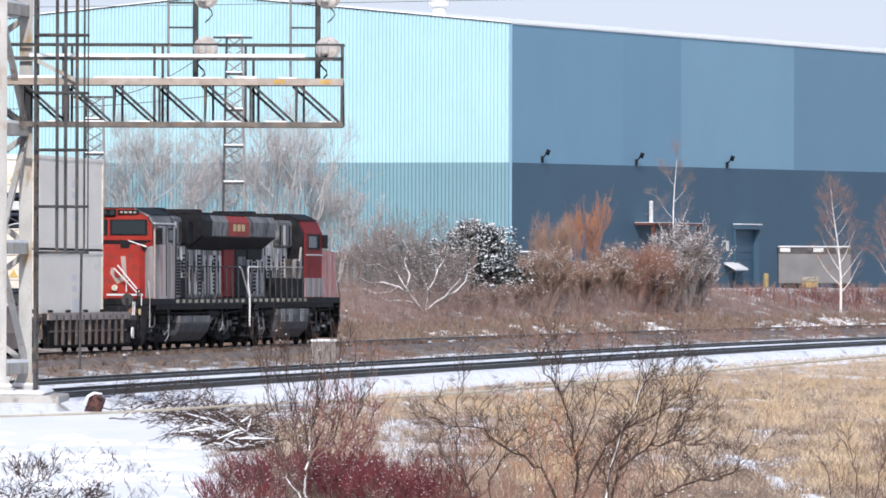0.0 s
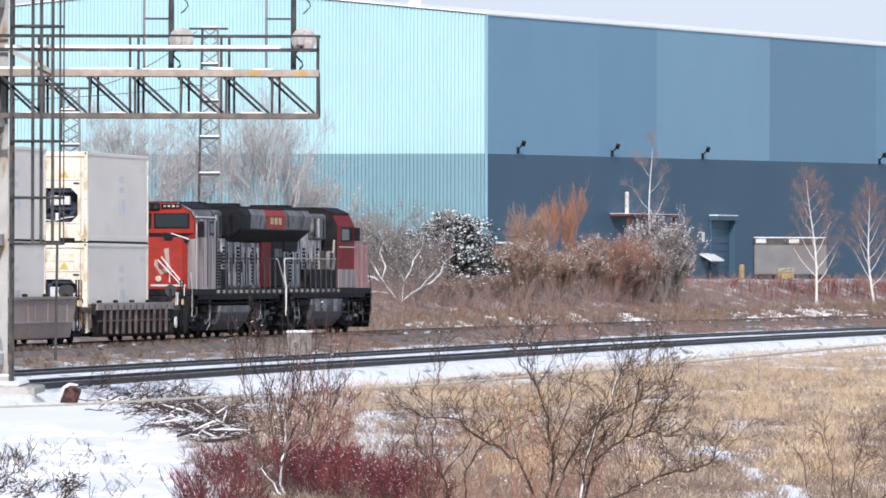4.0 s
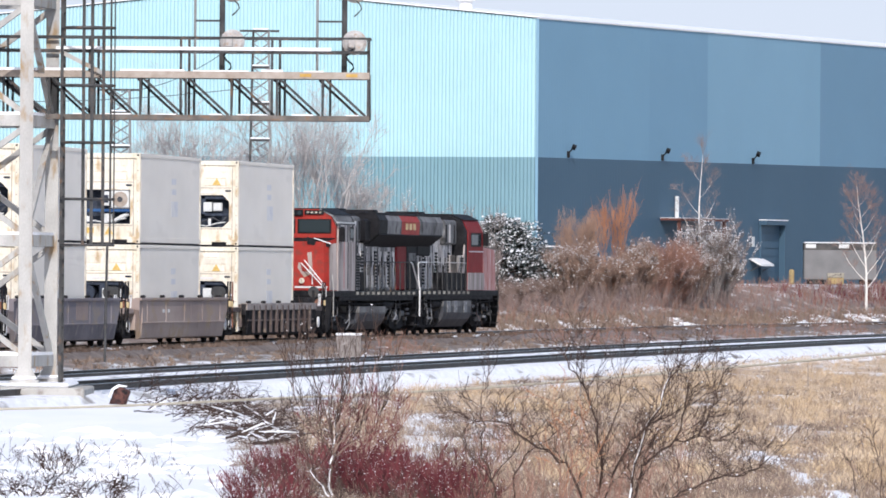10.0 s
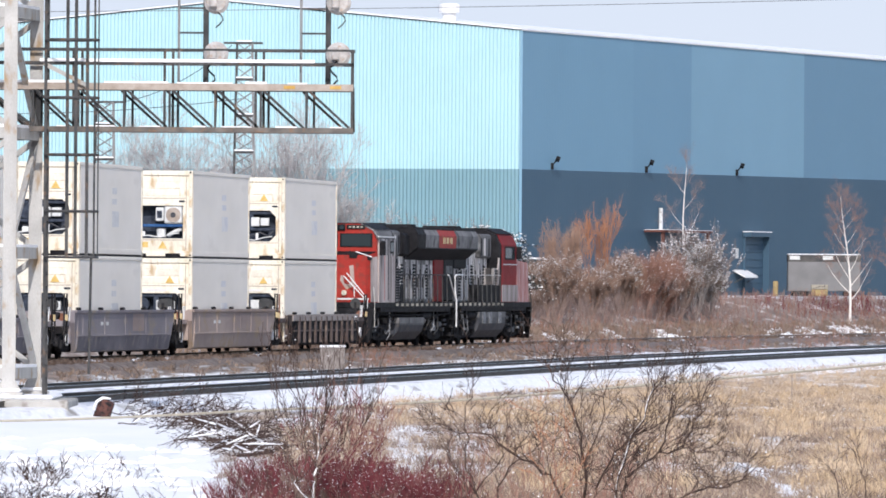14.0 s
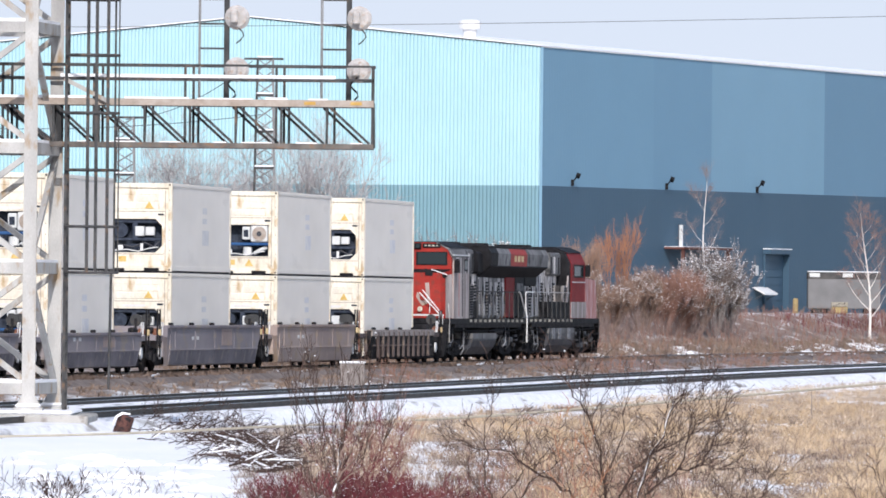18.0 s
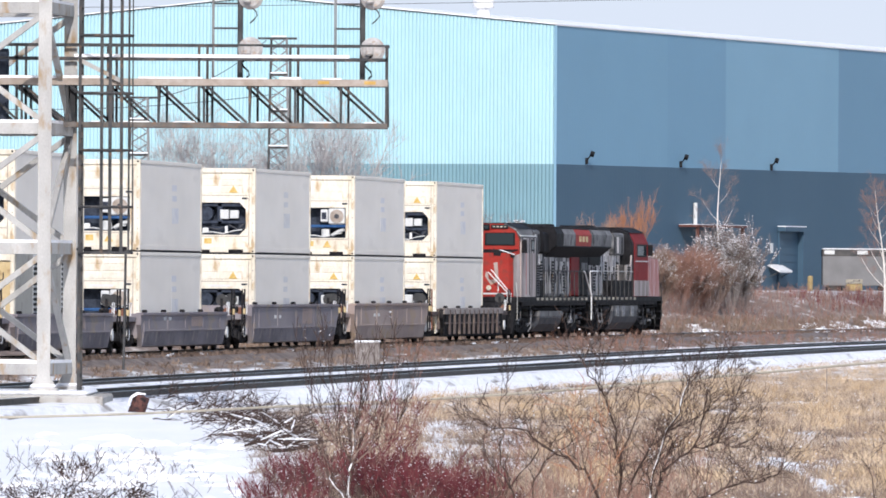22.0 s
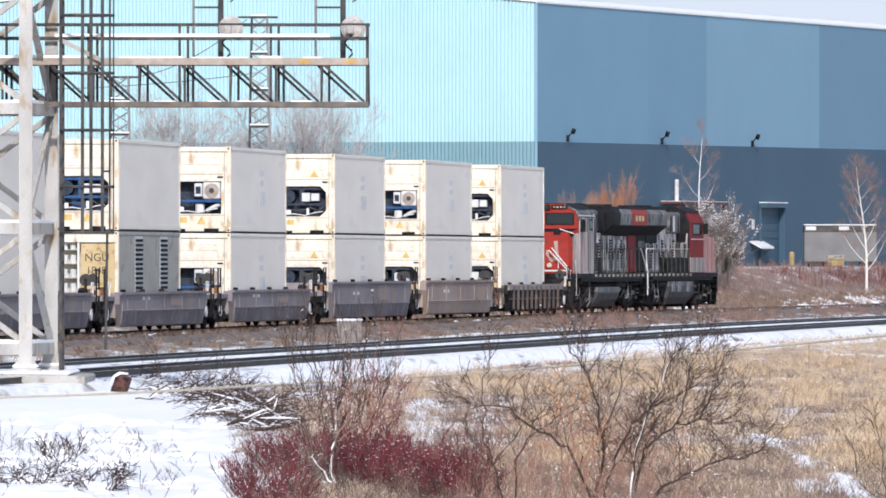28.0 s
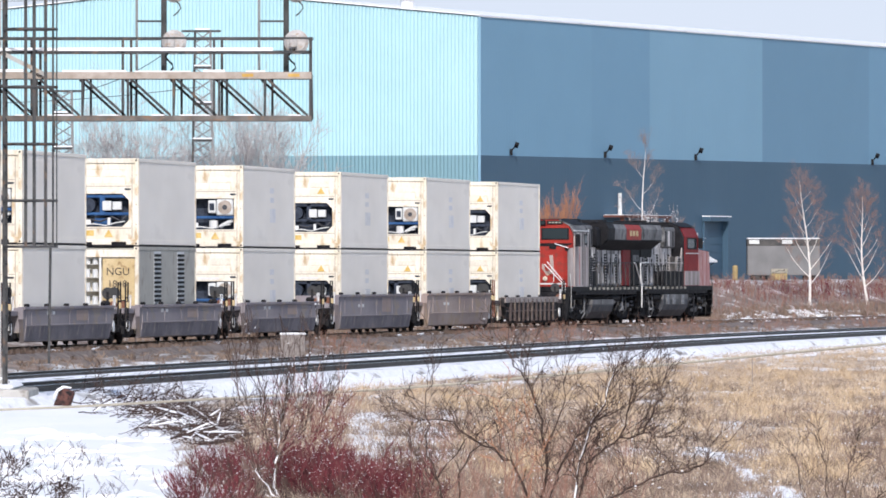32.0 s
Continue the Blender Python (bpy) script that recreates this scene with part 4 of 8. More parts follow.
def build_loco(back, label):
    """A six-axle diesel locomotive, cab towards +y; back: the one whose cab is turned to the train."""
    lo = thing("locomotive", label, "locomotive", "locomotives")
    rnd = random.Random(17 if back else 18)
    d = -1 if back else 1
    c0, c1, roof = (5.4, 9.7, 4.68) if back else (2.1, 6.5, 4.7)
    part("underframe", Soup().box(-1.5, 1.5, -10.6, 10.6, 1.5, 1.72, 0.03).box(-0.6, 0.6, -10.4, 10.4, 0.95, 1.5), BLACK, lo)
    for s in (-1, 1):
        x0, x1 = both(s, 1.5, 1.506)
        for k in range(15):
            y = -9.4 + k * 1.27 + rnd.uniform(-0.06, 0.06)
            if y < c0 + 0.4:
                part("reflective_mark", Soup().box(x0, x1, y, y + 0.6, 1.58, 1.69), MARK_DULL, lo)
        part("skirt", Soup().box(*both(s, 1.42, 1.5), -9.0, 9.0, 1.36, 1.52), TRUCK, lo)
    # pilots, couplers, steps, end rails
    for e in (-1, 1):
        pl = Soup()
        pl.hull([(-1.5, e * 10.6, 1.5), (1.5, e * 10.6, 1.5), (-1.4, e * 10.62, 0.35), (1.4, e * 10.62, 0.35), (-1.5, e * 10.75, 1.5), (1.5, e * 10.75, 1.5), (-1.35, e * 10.95, 0.22), (1.35, e * 10.95, 0.22)],
                [(0, 1, 3, 2), (4, 5, 7, 6), (0, 1, 5, 4), (2, 3, 7, 6), (0, 2, 6, 4), (1, 3, 7, 5)])
        p = part("pilot", pl, BLACK, lo, "black pilot plate")
        part("coupler", Soup().box(-0.16, 0.16, min(e * 10.7, e * 11.15), max(e * 10.7, e * 11.15), 0.72, 1.02, 0.04), TRUCK, p)
        for s in (-1, 1):
            st = Soup()
            for k in range(4):
                st.box(*both(s, 1.1, 1.5), min(e * 9.75, e * 10.55), max(e * 9.75, e * 10.55), 0.4 + k * 0.32, 0.44 + k * 0.32)
            part("step_well", st, TRUCK, lo)
            if e < 0:
                way = [(s * 1.52, -10.45, 0.75), (s * 1.52, -10.4, 1.75), (s * 1.48, -9.9 if back else -10.5, 2.15), (s * 1.47, -8.9 if back else -10.5, 2.74), (s * 1.47, -8.6 if back else -10.2, 2.8), (s * 1.47, -8.3, 2.8)]
                part("step_handrail", Soup().tube(way, 0.03, 6), WHITE_PAINT, lo, "white step handrail")
            else:
                part("corner_rail", Soup().tube([(s * 1.5, 10.5, 0.8), (s * 1.5, 10.5, 1.75), (s * 1.44, 10.4, 2.3)], 0.02, 6), STEEL_PALE if back else STEEL_DARK, lo)
                for k, x in enumerate((0.45, 0.33)):
                    part("end_handrail", Soup().tube([(s * x, 10.62, 2.82 - 0.1 * k), (s * (1.22 - 0.1 * k), 10.64, 1.9), (s * (1.25 - 0.12 * k), 10.66, 1.75), (s * (1.25 - 0.12 * k), 10.75, 0.95)], 0.022, 6), WHITE_PAINT if back else STEEL_DARK, lo)
                part("end_sill", Soup().box(*both(s, 0.1, 1.3), 10.6, 10.66, 1.82, 1.88), PALE_PART if back else STEEL_DARK, lo)
                part("grab_iron", Soup().tube([(s * 0.72, 10.5, 1.95), (s * 0.72, 10.5, 2.3), (s * 0.86, 10.5, 2.34)], 0.02, 6), WHITE_PAINT if back else STEEL_DARK, lo)
        part("hoses", Soup().tube([(0.5, e * 10.8, 1.0), (0.5, e * 11.0, 0.7), (0.45, e * 11.1, 0.5)], 0.035, 6).tube([(-0.5, e * 10.8, 1.0), (-0.52, e * 11.0, 0.65), (-0.45, e * 11.1, 0.45)], 0.035, 6), TRUCK, p)
    # long hood with its doors
    hood = part("hood", Soup().box(-0.93, 0.93, -9.9, c0 - 0.1, 1.72, 4.3, 0.06), HOOD if back else HOOD_WHITE, lo, "grey hood streaked black and white")
    for s in (-1, 1):
        y = -7.7
        k = 0
        while y < c0 - 1.6:
            w = (0.62, 0.8, 0.5, 0.7)[k % 4]
            high = 3.5 if y > -4.4 else 3.2
            dr = Soup().box(*both(s, 0.93, 0.965), y, y + w - 0.05, 1.85, high, 0.012)
            door = part("hood_door", dr, (HOOD_WHITE, HOOD, HOOD_WHITE, HOOD_WHITE, HOOD)[k % 5], hood)
            if k % 5 == 2:
                gr = Soup()
                for j in range(10):
                    gr.box(*both(s, 0.965, 1.0), y + 0.04, y + w - 0.1, 1.95 + j * 0.13, 2.03 + j * 0.13)
                part("louvre", gr, BLACK, door)
            else:
                part("latch", Soup().box(*both(s, 0.965, 1.0), y + 0.08, y + 0.14, 2.3 + 0.3 * (k % 2), 2.7 + 0.3 * (k % 2)), BLACK, door)
            if k % 3 == 1:
                part("door_gap", Soup().box(*both(s, 0.955, 0.97), y + w - 0.12, y + w - 0.01, 1.85, high - 0.1 * (k % 4)), BLACK, door)
            y += w
            k += 1
        part("louvre_box", Soup().box(*both(s, 0.93, 1.42), c0 - 1.65, c0 - 0.02, 1.74, 3.1, 0.03), HOOD, hood)
        for j in range(12):
            part("louvre", Soup().box(*both(s, 1.42, 1.45), c0 - 1.5, c0 - 0.2, 1.85 + j * 0.1, 1.91 + j * 0.1), BLACK, hood)
    part("dark_intake", Soup().box(-1.06, 1.06, -7.8, -0.6, 3.42, 4.1, 0.05) if back else Soup().box(-1.02, 1.02, -7.8, -4.6, 3.05, 4.0, 0.05), BLACK, hood, "soot-black intake section")
    part("exhaust_housing", Soup().box(-0.8, 0.8, -3.9, -0.4, 4.28, 4.62, 0.08), BLACK, hood)
    part("brake_fan_box", Soup().box(-1.12, 1.12, c0 - 3.6, c0 - 0.5, 3.5, 4.48, 0.08), HOOD_TOP, hood)
    for k in range(7):
        y = -7.2 + k * 1.75
        if y < c0 - 0.6:
            part("roof_box", Soup().box(-0.75 + 0.1 * (k % 3), 0.6 + 0.15 * (k % 2), y, y + 0.9 + 0.3 * (k % 2), 4.3, 4.56 + 0.07 * (k * 3 % 4), 0.04), BLACK, hood)
    for y in (c0 - 3.2, c0 - 1.9):
        part("fan_grille", Soup().tube([(0, y + 0.3, 4.46), (0, y + 0.3, 4.58)], 0.5, 16), BLACK, hood)
    for s in (-1, 1):
        for k, (a, b) in enumerate(((3.4, 3.05), (2.5, 2.1), (1.3, 1.0))):
            part("fan_box_vent", Soup().box(*both(s, 1.12, 1.13), c0 - a, c0 - b, 3.6, 4.3), (BLACK, HOOD_WHITE, BLACK)[k], hood)
    # flared radiator at the rear
    prof = [(-0.95, 3.4), (-1.5, 3.86), (-1.52, 4.34), (-1.4, 4.55), (1.4, 4.55), (1.52, 4.34), (1.5, 3.86), (0.95, 3.4)]
    split, fore = (-5.8, -0.2) if back else (-8.1, -4.6)
    rad = part("radiator_housing", Soup().extrude(prof, split, fore), HOOD_TOP, lo, "flared sooty radiator housing")
    # Black sheets under the flare carry the underside's shade as colour.
    part("flare_underside_shade", Soup().extrude([(-1.5, 3.855), (-0.97, 3.405), (-0.95, 3.36), (-1.52, 3.82)], -10.38, fore - 0.1).extrude([(0.97, 3.405), (1.5, 3.855), (1.52, 3.82), (0.95, 3.36)], -10.38, fore - 0.1), BLACK, rad)
    part("radiator_top", Soup().box(-1.38, 1.38, -10.3, fore - 0.1, 4.553, 4.64, 0.02), BLACK, rad)
    if back:
        part("sooty_panel", Soup().extrude([(x * 1.012, z * 1.003) for x, z in prof], -2.2, -0.16), BLACK, rad, "soot-blackened radiator panel")
        part("exhaust_shroud", Soup().box(-1.2, 1.2, -0.2, 1.2, 3.5, 4.4, 0.1), BLACK, rad)
    end = part("radiator_end", Soup().extrude(prof, -10.4, split), RED if back else HOOD_TOP, lo, "red radiator end with a painted number" if back else "")
    for s in (-1, 1):
        for k in range(3 if back else 0):
            y = -9.3 + k * 0.95
            part("number_bar", Soup().box(*both(s, 1.518, 1.53), y, y + 0.6, 4.03, 4.27), TAN, end)
    part("rear_hood", Soup().box(-1.0, 1.0, -10.4, -7.9, 1.74, 3.5, 0.05), RED_SHADED if back else BLACK, lo, "red rear of the hood" if back else "")
    if not back:
        for s in (-1, 1):
            part("rear_vent", Soup().box(*both(s, 1.0, 1.02), -9.9, -8.3, 2.85, 3.15), HOOD_TOP, lo)
    part("rear_headlight", Soup().box(-0.3, 0.3, -10.5, -10.4, 3.7, 3.95, 0.03), BLACK, lo)
    # cab
    cab_prof = [(-1.5, 1.72), (-1.5, roof - 0.65), (-1.3, roof - 0.22), (-0.8, roof), (0.8, roof), (1.3, roof - 0.22), (1.5, roof - 0.65), (1.5, 1.72)]
    cab = part("cab", Soup().extrude(cab_prof, c0, c1 - 0.3), HOOD_LIGHT if back else RED_SHADED, lo, "stained pale grey cab" if back else "red cab, its colour darkened for the shaded side")
    part("cab_front", Soup().extrude([(x * 0.96, z) for x, z in cab_prof], c1 - 0.3, c1), RED if back else RED_DUSTY, cab, "orange-red cab front" if back else "dusty red cab front")
    part("cab_roof", Soup().extrude([(-1.34, roof - 0.19), (-0.82, roof + 0.04), (0.82, roof + 0.04), (1.34, roof - 0.19), (1.1, roof - 0.2), (-1.1, roof - 0.2)], c0 - 0.15, c1 - 0.15), BLACK, cab)
    part("cab_rear_panel", Soup().extrude([(x * 0.985, z - 0.02 * (z > 2)) for x, z in cab_prof], c0 - 0.45, c0 + 0.02), BLACK, cab)
    for s in (-1, 1):
        x0, x1 = both(s, 1.495, 1.512)
        if back:
            part("upper_panel", Soup().box(*both(s, 1.495, 1.504), c0 + 0.02, c1 - 0.32, 3.5, 4.12), HOOD, cab)
            part("roof_side", Soup().hull([(s * 1.505, c0, roof - 0.64), (s * 1.305, c0, roof - 0.2), (s * 1.505, c1 - 0.35, roof - 0.64), (s * 1.305, c1 - 0.35, roof - 0.2), (s * 1.45, c0, roof - 0.66), (s * 1.25, c0, roof - 0.24), (s * 1.45, c1 - 0.35, roof - 0.66), (s * 1.25, c1 - 0.35, roof - 0.24)],
                                          [(0, 1, 3, 2), (4, 5, 7, 6), (0, 1, 5, 4), (2, 3, 7, 6), (0, 2, 6, 4), (1, 3, 7, 5)]), HOOD_TOP, cab)
            part("roof_gutter", Soup().beam((s * 1.5, c0, 4.2), (s * 1.5, c1 - 0.05, 4.2), 0.05), PALE_PART, cab)
            # Pale beams give the roof's front bevel its lit look by colour.
            part("lit_roof_edge", Soup().beam((s * 0.85, c1 + 0.01, roof - 0.0), (s * 1.32, c1 + 0.01, roof - 0.24), 0.05).beam((s * 1.32, c1 + 0.01, roof - 0.24), (s * 1.5, c1 - 0.2, roof - 0.62), 0.05), PALE_STEEL, cab)
            part("door_seam", Soup().box(*both(s, 1.5, 1.508), c0 + 1.7, c0 + 1.85, 1.8, 3.5), BLACK, cab)
            part("door_seam", Soup().box(*both(s, 1.5, 1.508), c0 + 2.6, c0 + 2.75, 1.8, 3.5), RED_DUSTY, cab)
            spans, w0, w1 = ((c0 + 0.5, c0 + 1.4), (c0 + 2.7, c0 + 3.6)), 3.58, 4.06
        else:
            part("lower_panel", Soup().box(*both(s, 1.495, 1.51), c0, c1, 1.74, 2.42), HOOD_LIGHT, cab, "dirty grey sill below the red cab")
            part("cab_stripe", Soup().box(*both(s, 1.495, 1.512), c0 + 0.3, c1 - 0.2, 3.24, 3.28), PALE_PART, cab)
            part("door_post", Soup().hull([(s * 1.46, c0 - 1.2, 2.4), (s * 1.46, c0 - 0.6, 2.4), (s * 1.46, c0 - 0.4, 3.6), (s * 1.46, c0 - 0.05, 3.6), (s * 1.4, c0 - 1.2, 2.4), (s * 1.4, c0 - 0.6, 2.4), (s * 1.4, c0 - 0.4, 3.6), (s * 1.4, c0 - 0.05, 3.6)],
                                          [(0, 1, 3, 2), (4, 5, 7, 6), (0, 1, 5, 4), (2, 3, 7, 6), (0, 2, 6, 4), (1, 3, 7, 5)]), HOOD_LIGHT, cab)
            spans, w0, w1 = ((c0 + 0.8, c0 + 3.6),), 3.45, 4.0
        for y0, y1 in spans:
            fr = part("side_window", Soup().box(x0, x1, y0, y1, w0, w1, 0.003), BLACK, cab)
            part("pane", Soup().box(*both(s, 1.512, 1.518), y0 + 0.08, y1 - 0.08, w0 + 0.07, w1 - 0.07), WINDOW, fr)
        part("mirror", Soup().box(*both(s, 1.5, 1.72), c1 - 0.4, c1 - 0.3, 3.5, 4.0, 0.02), BLACK, cab)
        part("battery_box", Soup().box(*both(s, 0.97, 1.44), *((c0 - 3.0, c0 - 1.7) if back else (-3.6, 2.05)), 1.73, 2.42, 0.03), BLACK, lo)
    for x0, x1 in ((-1.28, -0.04), (0.04, 1.28)):
        wf = part("windscreen_frame", Soup().box(x0, x1, c1, c1 + 0.025, roof - 0.88, roof - 0.36, 0.004), BLACK, cab)
        part("windscreen", Soup().box(x0 + 0.07, x1 - 0.07, c1 + 0.025, c1 + 0.035, roof - 0.83, roof - 0.4), WINDOW, wf, "dark windscreen")
    for x0, x1 in ((-1.0, -0.3), (0.3, 1.0)):
        nb = part("number_board", Soup().box(x0, x1, c1, c1 + 0.06, roof - 0.2, roof - 0.04, 0.01), BLACK, cab)
        for k in range(4):
            part("number_bar", Soup().box(x0 + 0.08 + k * 0.15, x0 + 0.17 + k * 0.15, c1 + 0.06, c1 + 0.065, roof - 0.15, roof - 0.09), MARK_DULL, nb)
    hl = part("headlight", Soup().box(-0.25, 0.25, c1, c1 + 0.1, roof - 0.26, roof - 0.02, 0.03), BLACK, cab)
    for x in (-0.12, 0.12):
        part("lamp_lens", Soup().disc((x, c1 + 0.1, roof - 0.14), (0, 1, 0), 0.08, 0.02, 12), WINDOW, hl)
    # nose
    nose = Soup()
    base = [(-1.49, c1), (1.49, c1), (1.3 if back else 1.44, 10.2), (1.15, 10.4), (-1.15, 10.4), (-1.3 if back else -1.44, 10.2)]
    zt = 3.62 if back else 3.45
    top = [(-1.45, c1, zt), (1.45, c1, zt), (1.26 if back else 1.4, 10.1, zt - 0.1), (1.1, 10.3, zt - 0.12), (-1.1, 10.3, zt - 0.12), (-1.26 if back else -1.4, 10.1, zt - 0.1)]
    six = [tuple(range(6)), tuple(range(6, 12))] + [(i, (i + 1) % 6, (i + 1) % 6 + 6, i + 6) for i in range(6)]
    nose.hull([(x, y, 1.72) for x, y in base] + top, six)
    ns = part("nose", nose, RED if back else RED_DUSTY, lo, "orange-red nose" if back else "dusty pink-red nose")
    part("nose_top", Soup().hull([(x * 0.99, y - 0.01, z + 0.006) for x, y, z in top] + [(x * 0.97, y - 0.03, z + 0.03) for x, y, z in top], six), BLACK, ns)
    if back:
        for s in (-1, 1):
            part("brow", Soup().hull([(s * 0.5, 10.36, 3.66), (s * 1.34, 10.2, 3.4), (s * 0.5, 10.36, 3.4), (s * 1.3, 10.2, 3.3), (s * 0.5, 10.2, 3.66), (s * 1.34, 10.0, 3.4), (s * 0.5, 10.2, 3.4), (s * 1.3, 10.0, 3.3)],
                                     [(0, 1, 3, 2), (4, 5, 7, 6), (0, 1, 5, 4), (2, 3, 7, 6), (0, 2, 6, 4), (1, 3, 7, 5)]), BLACK, ns)
            part("brow_snow", Soup().beam((s * 0.75, 10.37, 3.63), (s * 1.34, 10.22, 3.43), 0.03), SNOW, ns)
            part("nose_side", Soup().hull([(s * 1.48, c1 - 0.02, 1.74), (s * 1.3, 10.2, 1.74), (s * 1.44, c1 - 0.02, 3.45), (s * 1.27, 10.12, 3.4), (s * 1.505, c1 - 0.02, 1.74), (s * 1.32, 10.22, 1.74), (s * 1.47, c1 - 0.02, 3.45), (s * 1.29, 10.14, 3.4)],
                                          [(0, 1, 3, 2), (4, 5, 7, 6), (0, 1, 5, 4), (2, 3, 7, 6), (0, 2, 6, 4), (1, 3, 7, 5)]), HOOD_LIGHT, ns, "stained pale grey nose side")
        # scuffed old paint on the nose
        sc = [(-0.16, 2.55), (-0.2, 2.75), (-0.27, 2.7), (-0.33, 2.42), (-0.5, 2.4), (-0.58, 2.5), (-0.5, 3.1), (-0.66, 3.12), (-0.72, 2.35), (-0.4, 2.2)]
        n = len(sc)
        part("scuffed_patch", Soup().add([(x, 10.412 - (z - 1.72) * 0.05, z) for x, z in sc] + [(x, 10.37 - (z - 1.72) * 0.06, z) for x, z in sc], [tuple(range(n)), tuple(range(2 * n - 1, n - 1, -1))] + [((i + 1) % n, i, i + n, (i + 1) % n + n) for i in range(n)]), WELL_TAN, ns)
    for x in (-0.33, 0.33):
        part("ditch_light", Soup().disc((x, 10.42, 2.08), (0, 1, 0), 0.1, 0.08, 12), MARK_DULL, lo)
    # walkway handrails
    for s in (-1, 1):
        part("handrail", Soup().tube([(s * 1.47, -8.4, 2.8), (s * 1.47, c0 - 0.3, 2.8)], 0.024, 6), STEEL_DARK if back else STEEL_PALE, lo)
        for k in range(10):
            y = -8.2 + k * 1.25
            if y < c0:
                part("stanchion", Soup().tube([(s * 1.49, y, 1.5), (s * 1.47, y, 2.8)], 0.022, 5), STEEL_DARK, lo)
    # fuel tank, air reservoirs, gear under the frame, trucks
    t0, t1, tz = (-1.9, 4.4, 1.12) if back else (-4.2, 3.0, 1.3)
    tp = [(-1.5, tz), (-1.5, 0.85), (-1.42, 0.6), (-1.15, 0.3), (1.15, 0.3), (1.42, 0.6), (1.5, 0.85), (1.5, tz)]
    tank = part("fuel_tank", Soup().extrude(tp, t0, t1), TANK, lo, "grimy grey fuel tank")
    # Paler band: light on the tank's upper strip, put into the colour.
    part("tank_lit_strip", Soup().extrude([(-1.52, tz + 0.02), (-1.52, tz - 0.2), (1.52, tz - 0.2), (1.52, tz + 0.02)], t0 - 0.02, t1 + 0.02), HOOD_TOP, tank)
    for s in (-1, 1):
        if not back:
            # Pale blocks stand in for the sun's highlights across the tank.
            for y in (-3.4, -1.6, 1.0):
                part("tank_highlight", Soup().box(*both(s, 1.5, 1.54), y, y + 0.8, 0.85, 1.32, 0.02), PALE_STEEL, tank)
        part("air_reservoir", Soup().tube([(s * 1.3, t0 - 2.4, 1.2), (s * 1.3, t0 - 2.3, 1.2), (s * 1.3, t0 - 0.3, 1.2), (s * 1.3, t0 - 0.2, 1.2)], [0.1, 0.16, 0.16, 0.1], 12), TRUCK, lo)
        part("pipework", Soup().tube([(s * 1.4, -9.6, 1.3), (s * 1.42, -6, 1.22), (s * 1.42, -4.2, 1.25), (s * 1.42, 4, 1.22), (s * 1.4, 9.6, 1.3)], 0.03, 6), TRUCK, lo)
        for k in range(42):
            y = rnd.choice((rnd.uniform(-9.8, t0 - 0.3), rnd.uniform(t1 + 0.2, 9.9)))
            z, hgt = rnd.uniform(0.45, 1.2), rnd.uniform(0.06, 0.2)
            dust = (STEEL_DARK, TRUCK, TANK, PALE_STEEL)[k % 4]
            if k % 3:
                part("brake_gear", Soup().box(*both(s, 1.16, rnd.uniform(1.22, 1.42)), y, y + rnd.uniform(0.2, 0.7), z, z + hgt, 0.02), dust, lo)
            else:
                part("brake_hose", Soup().tube([(s * 1.36, y, 1.35), (s * 1.4, y + 0.2, z), (s * 1.3, y + rnd.uniform(0.2, 0.7), z - 0.2)], 0.024, 5), dust, lo)
    for y in (-6.9, 6.9):
        truck(lo, y, (-1.95, 0.0, 1.95), 0.53, TRUCK, d)
    return lo


RIDERS.append((build_loco(True, "orange-red and grey diesel locomotive, sooty, its cab turned to the train"), 6.75 + 11.15, 0.0, True))
RIDERS.append((build_loco(False, "grimy grey diesel locomotive with a dusty red cab and nose"), 6.75 + 20.9 + 11.15, 0.0, False))


# containers: local origin in the middle of the floor, machinery end towards -y
CW, CL, CH = 1.219, 6.096, 2.896


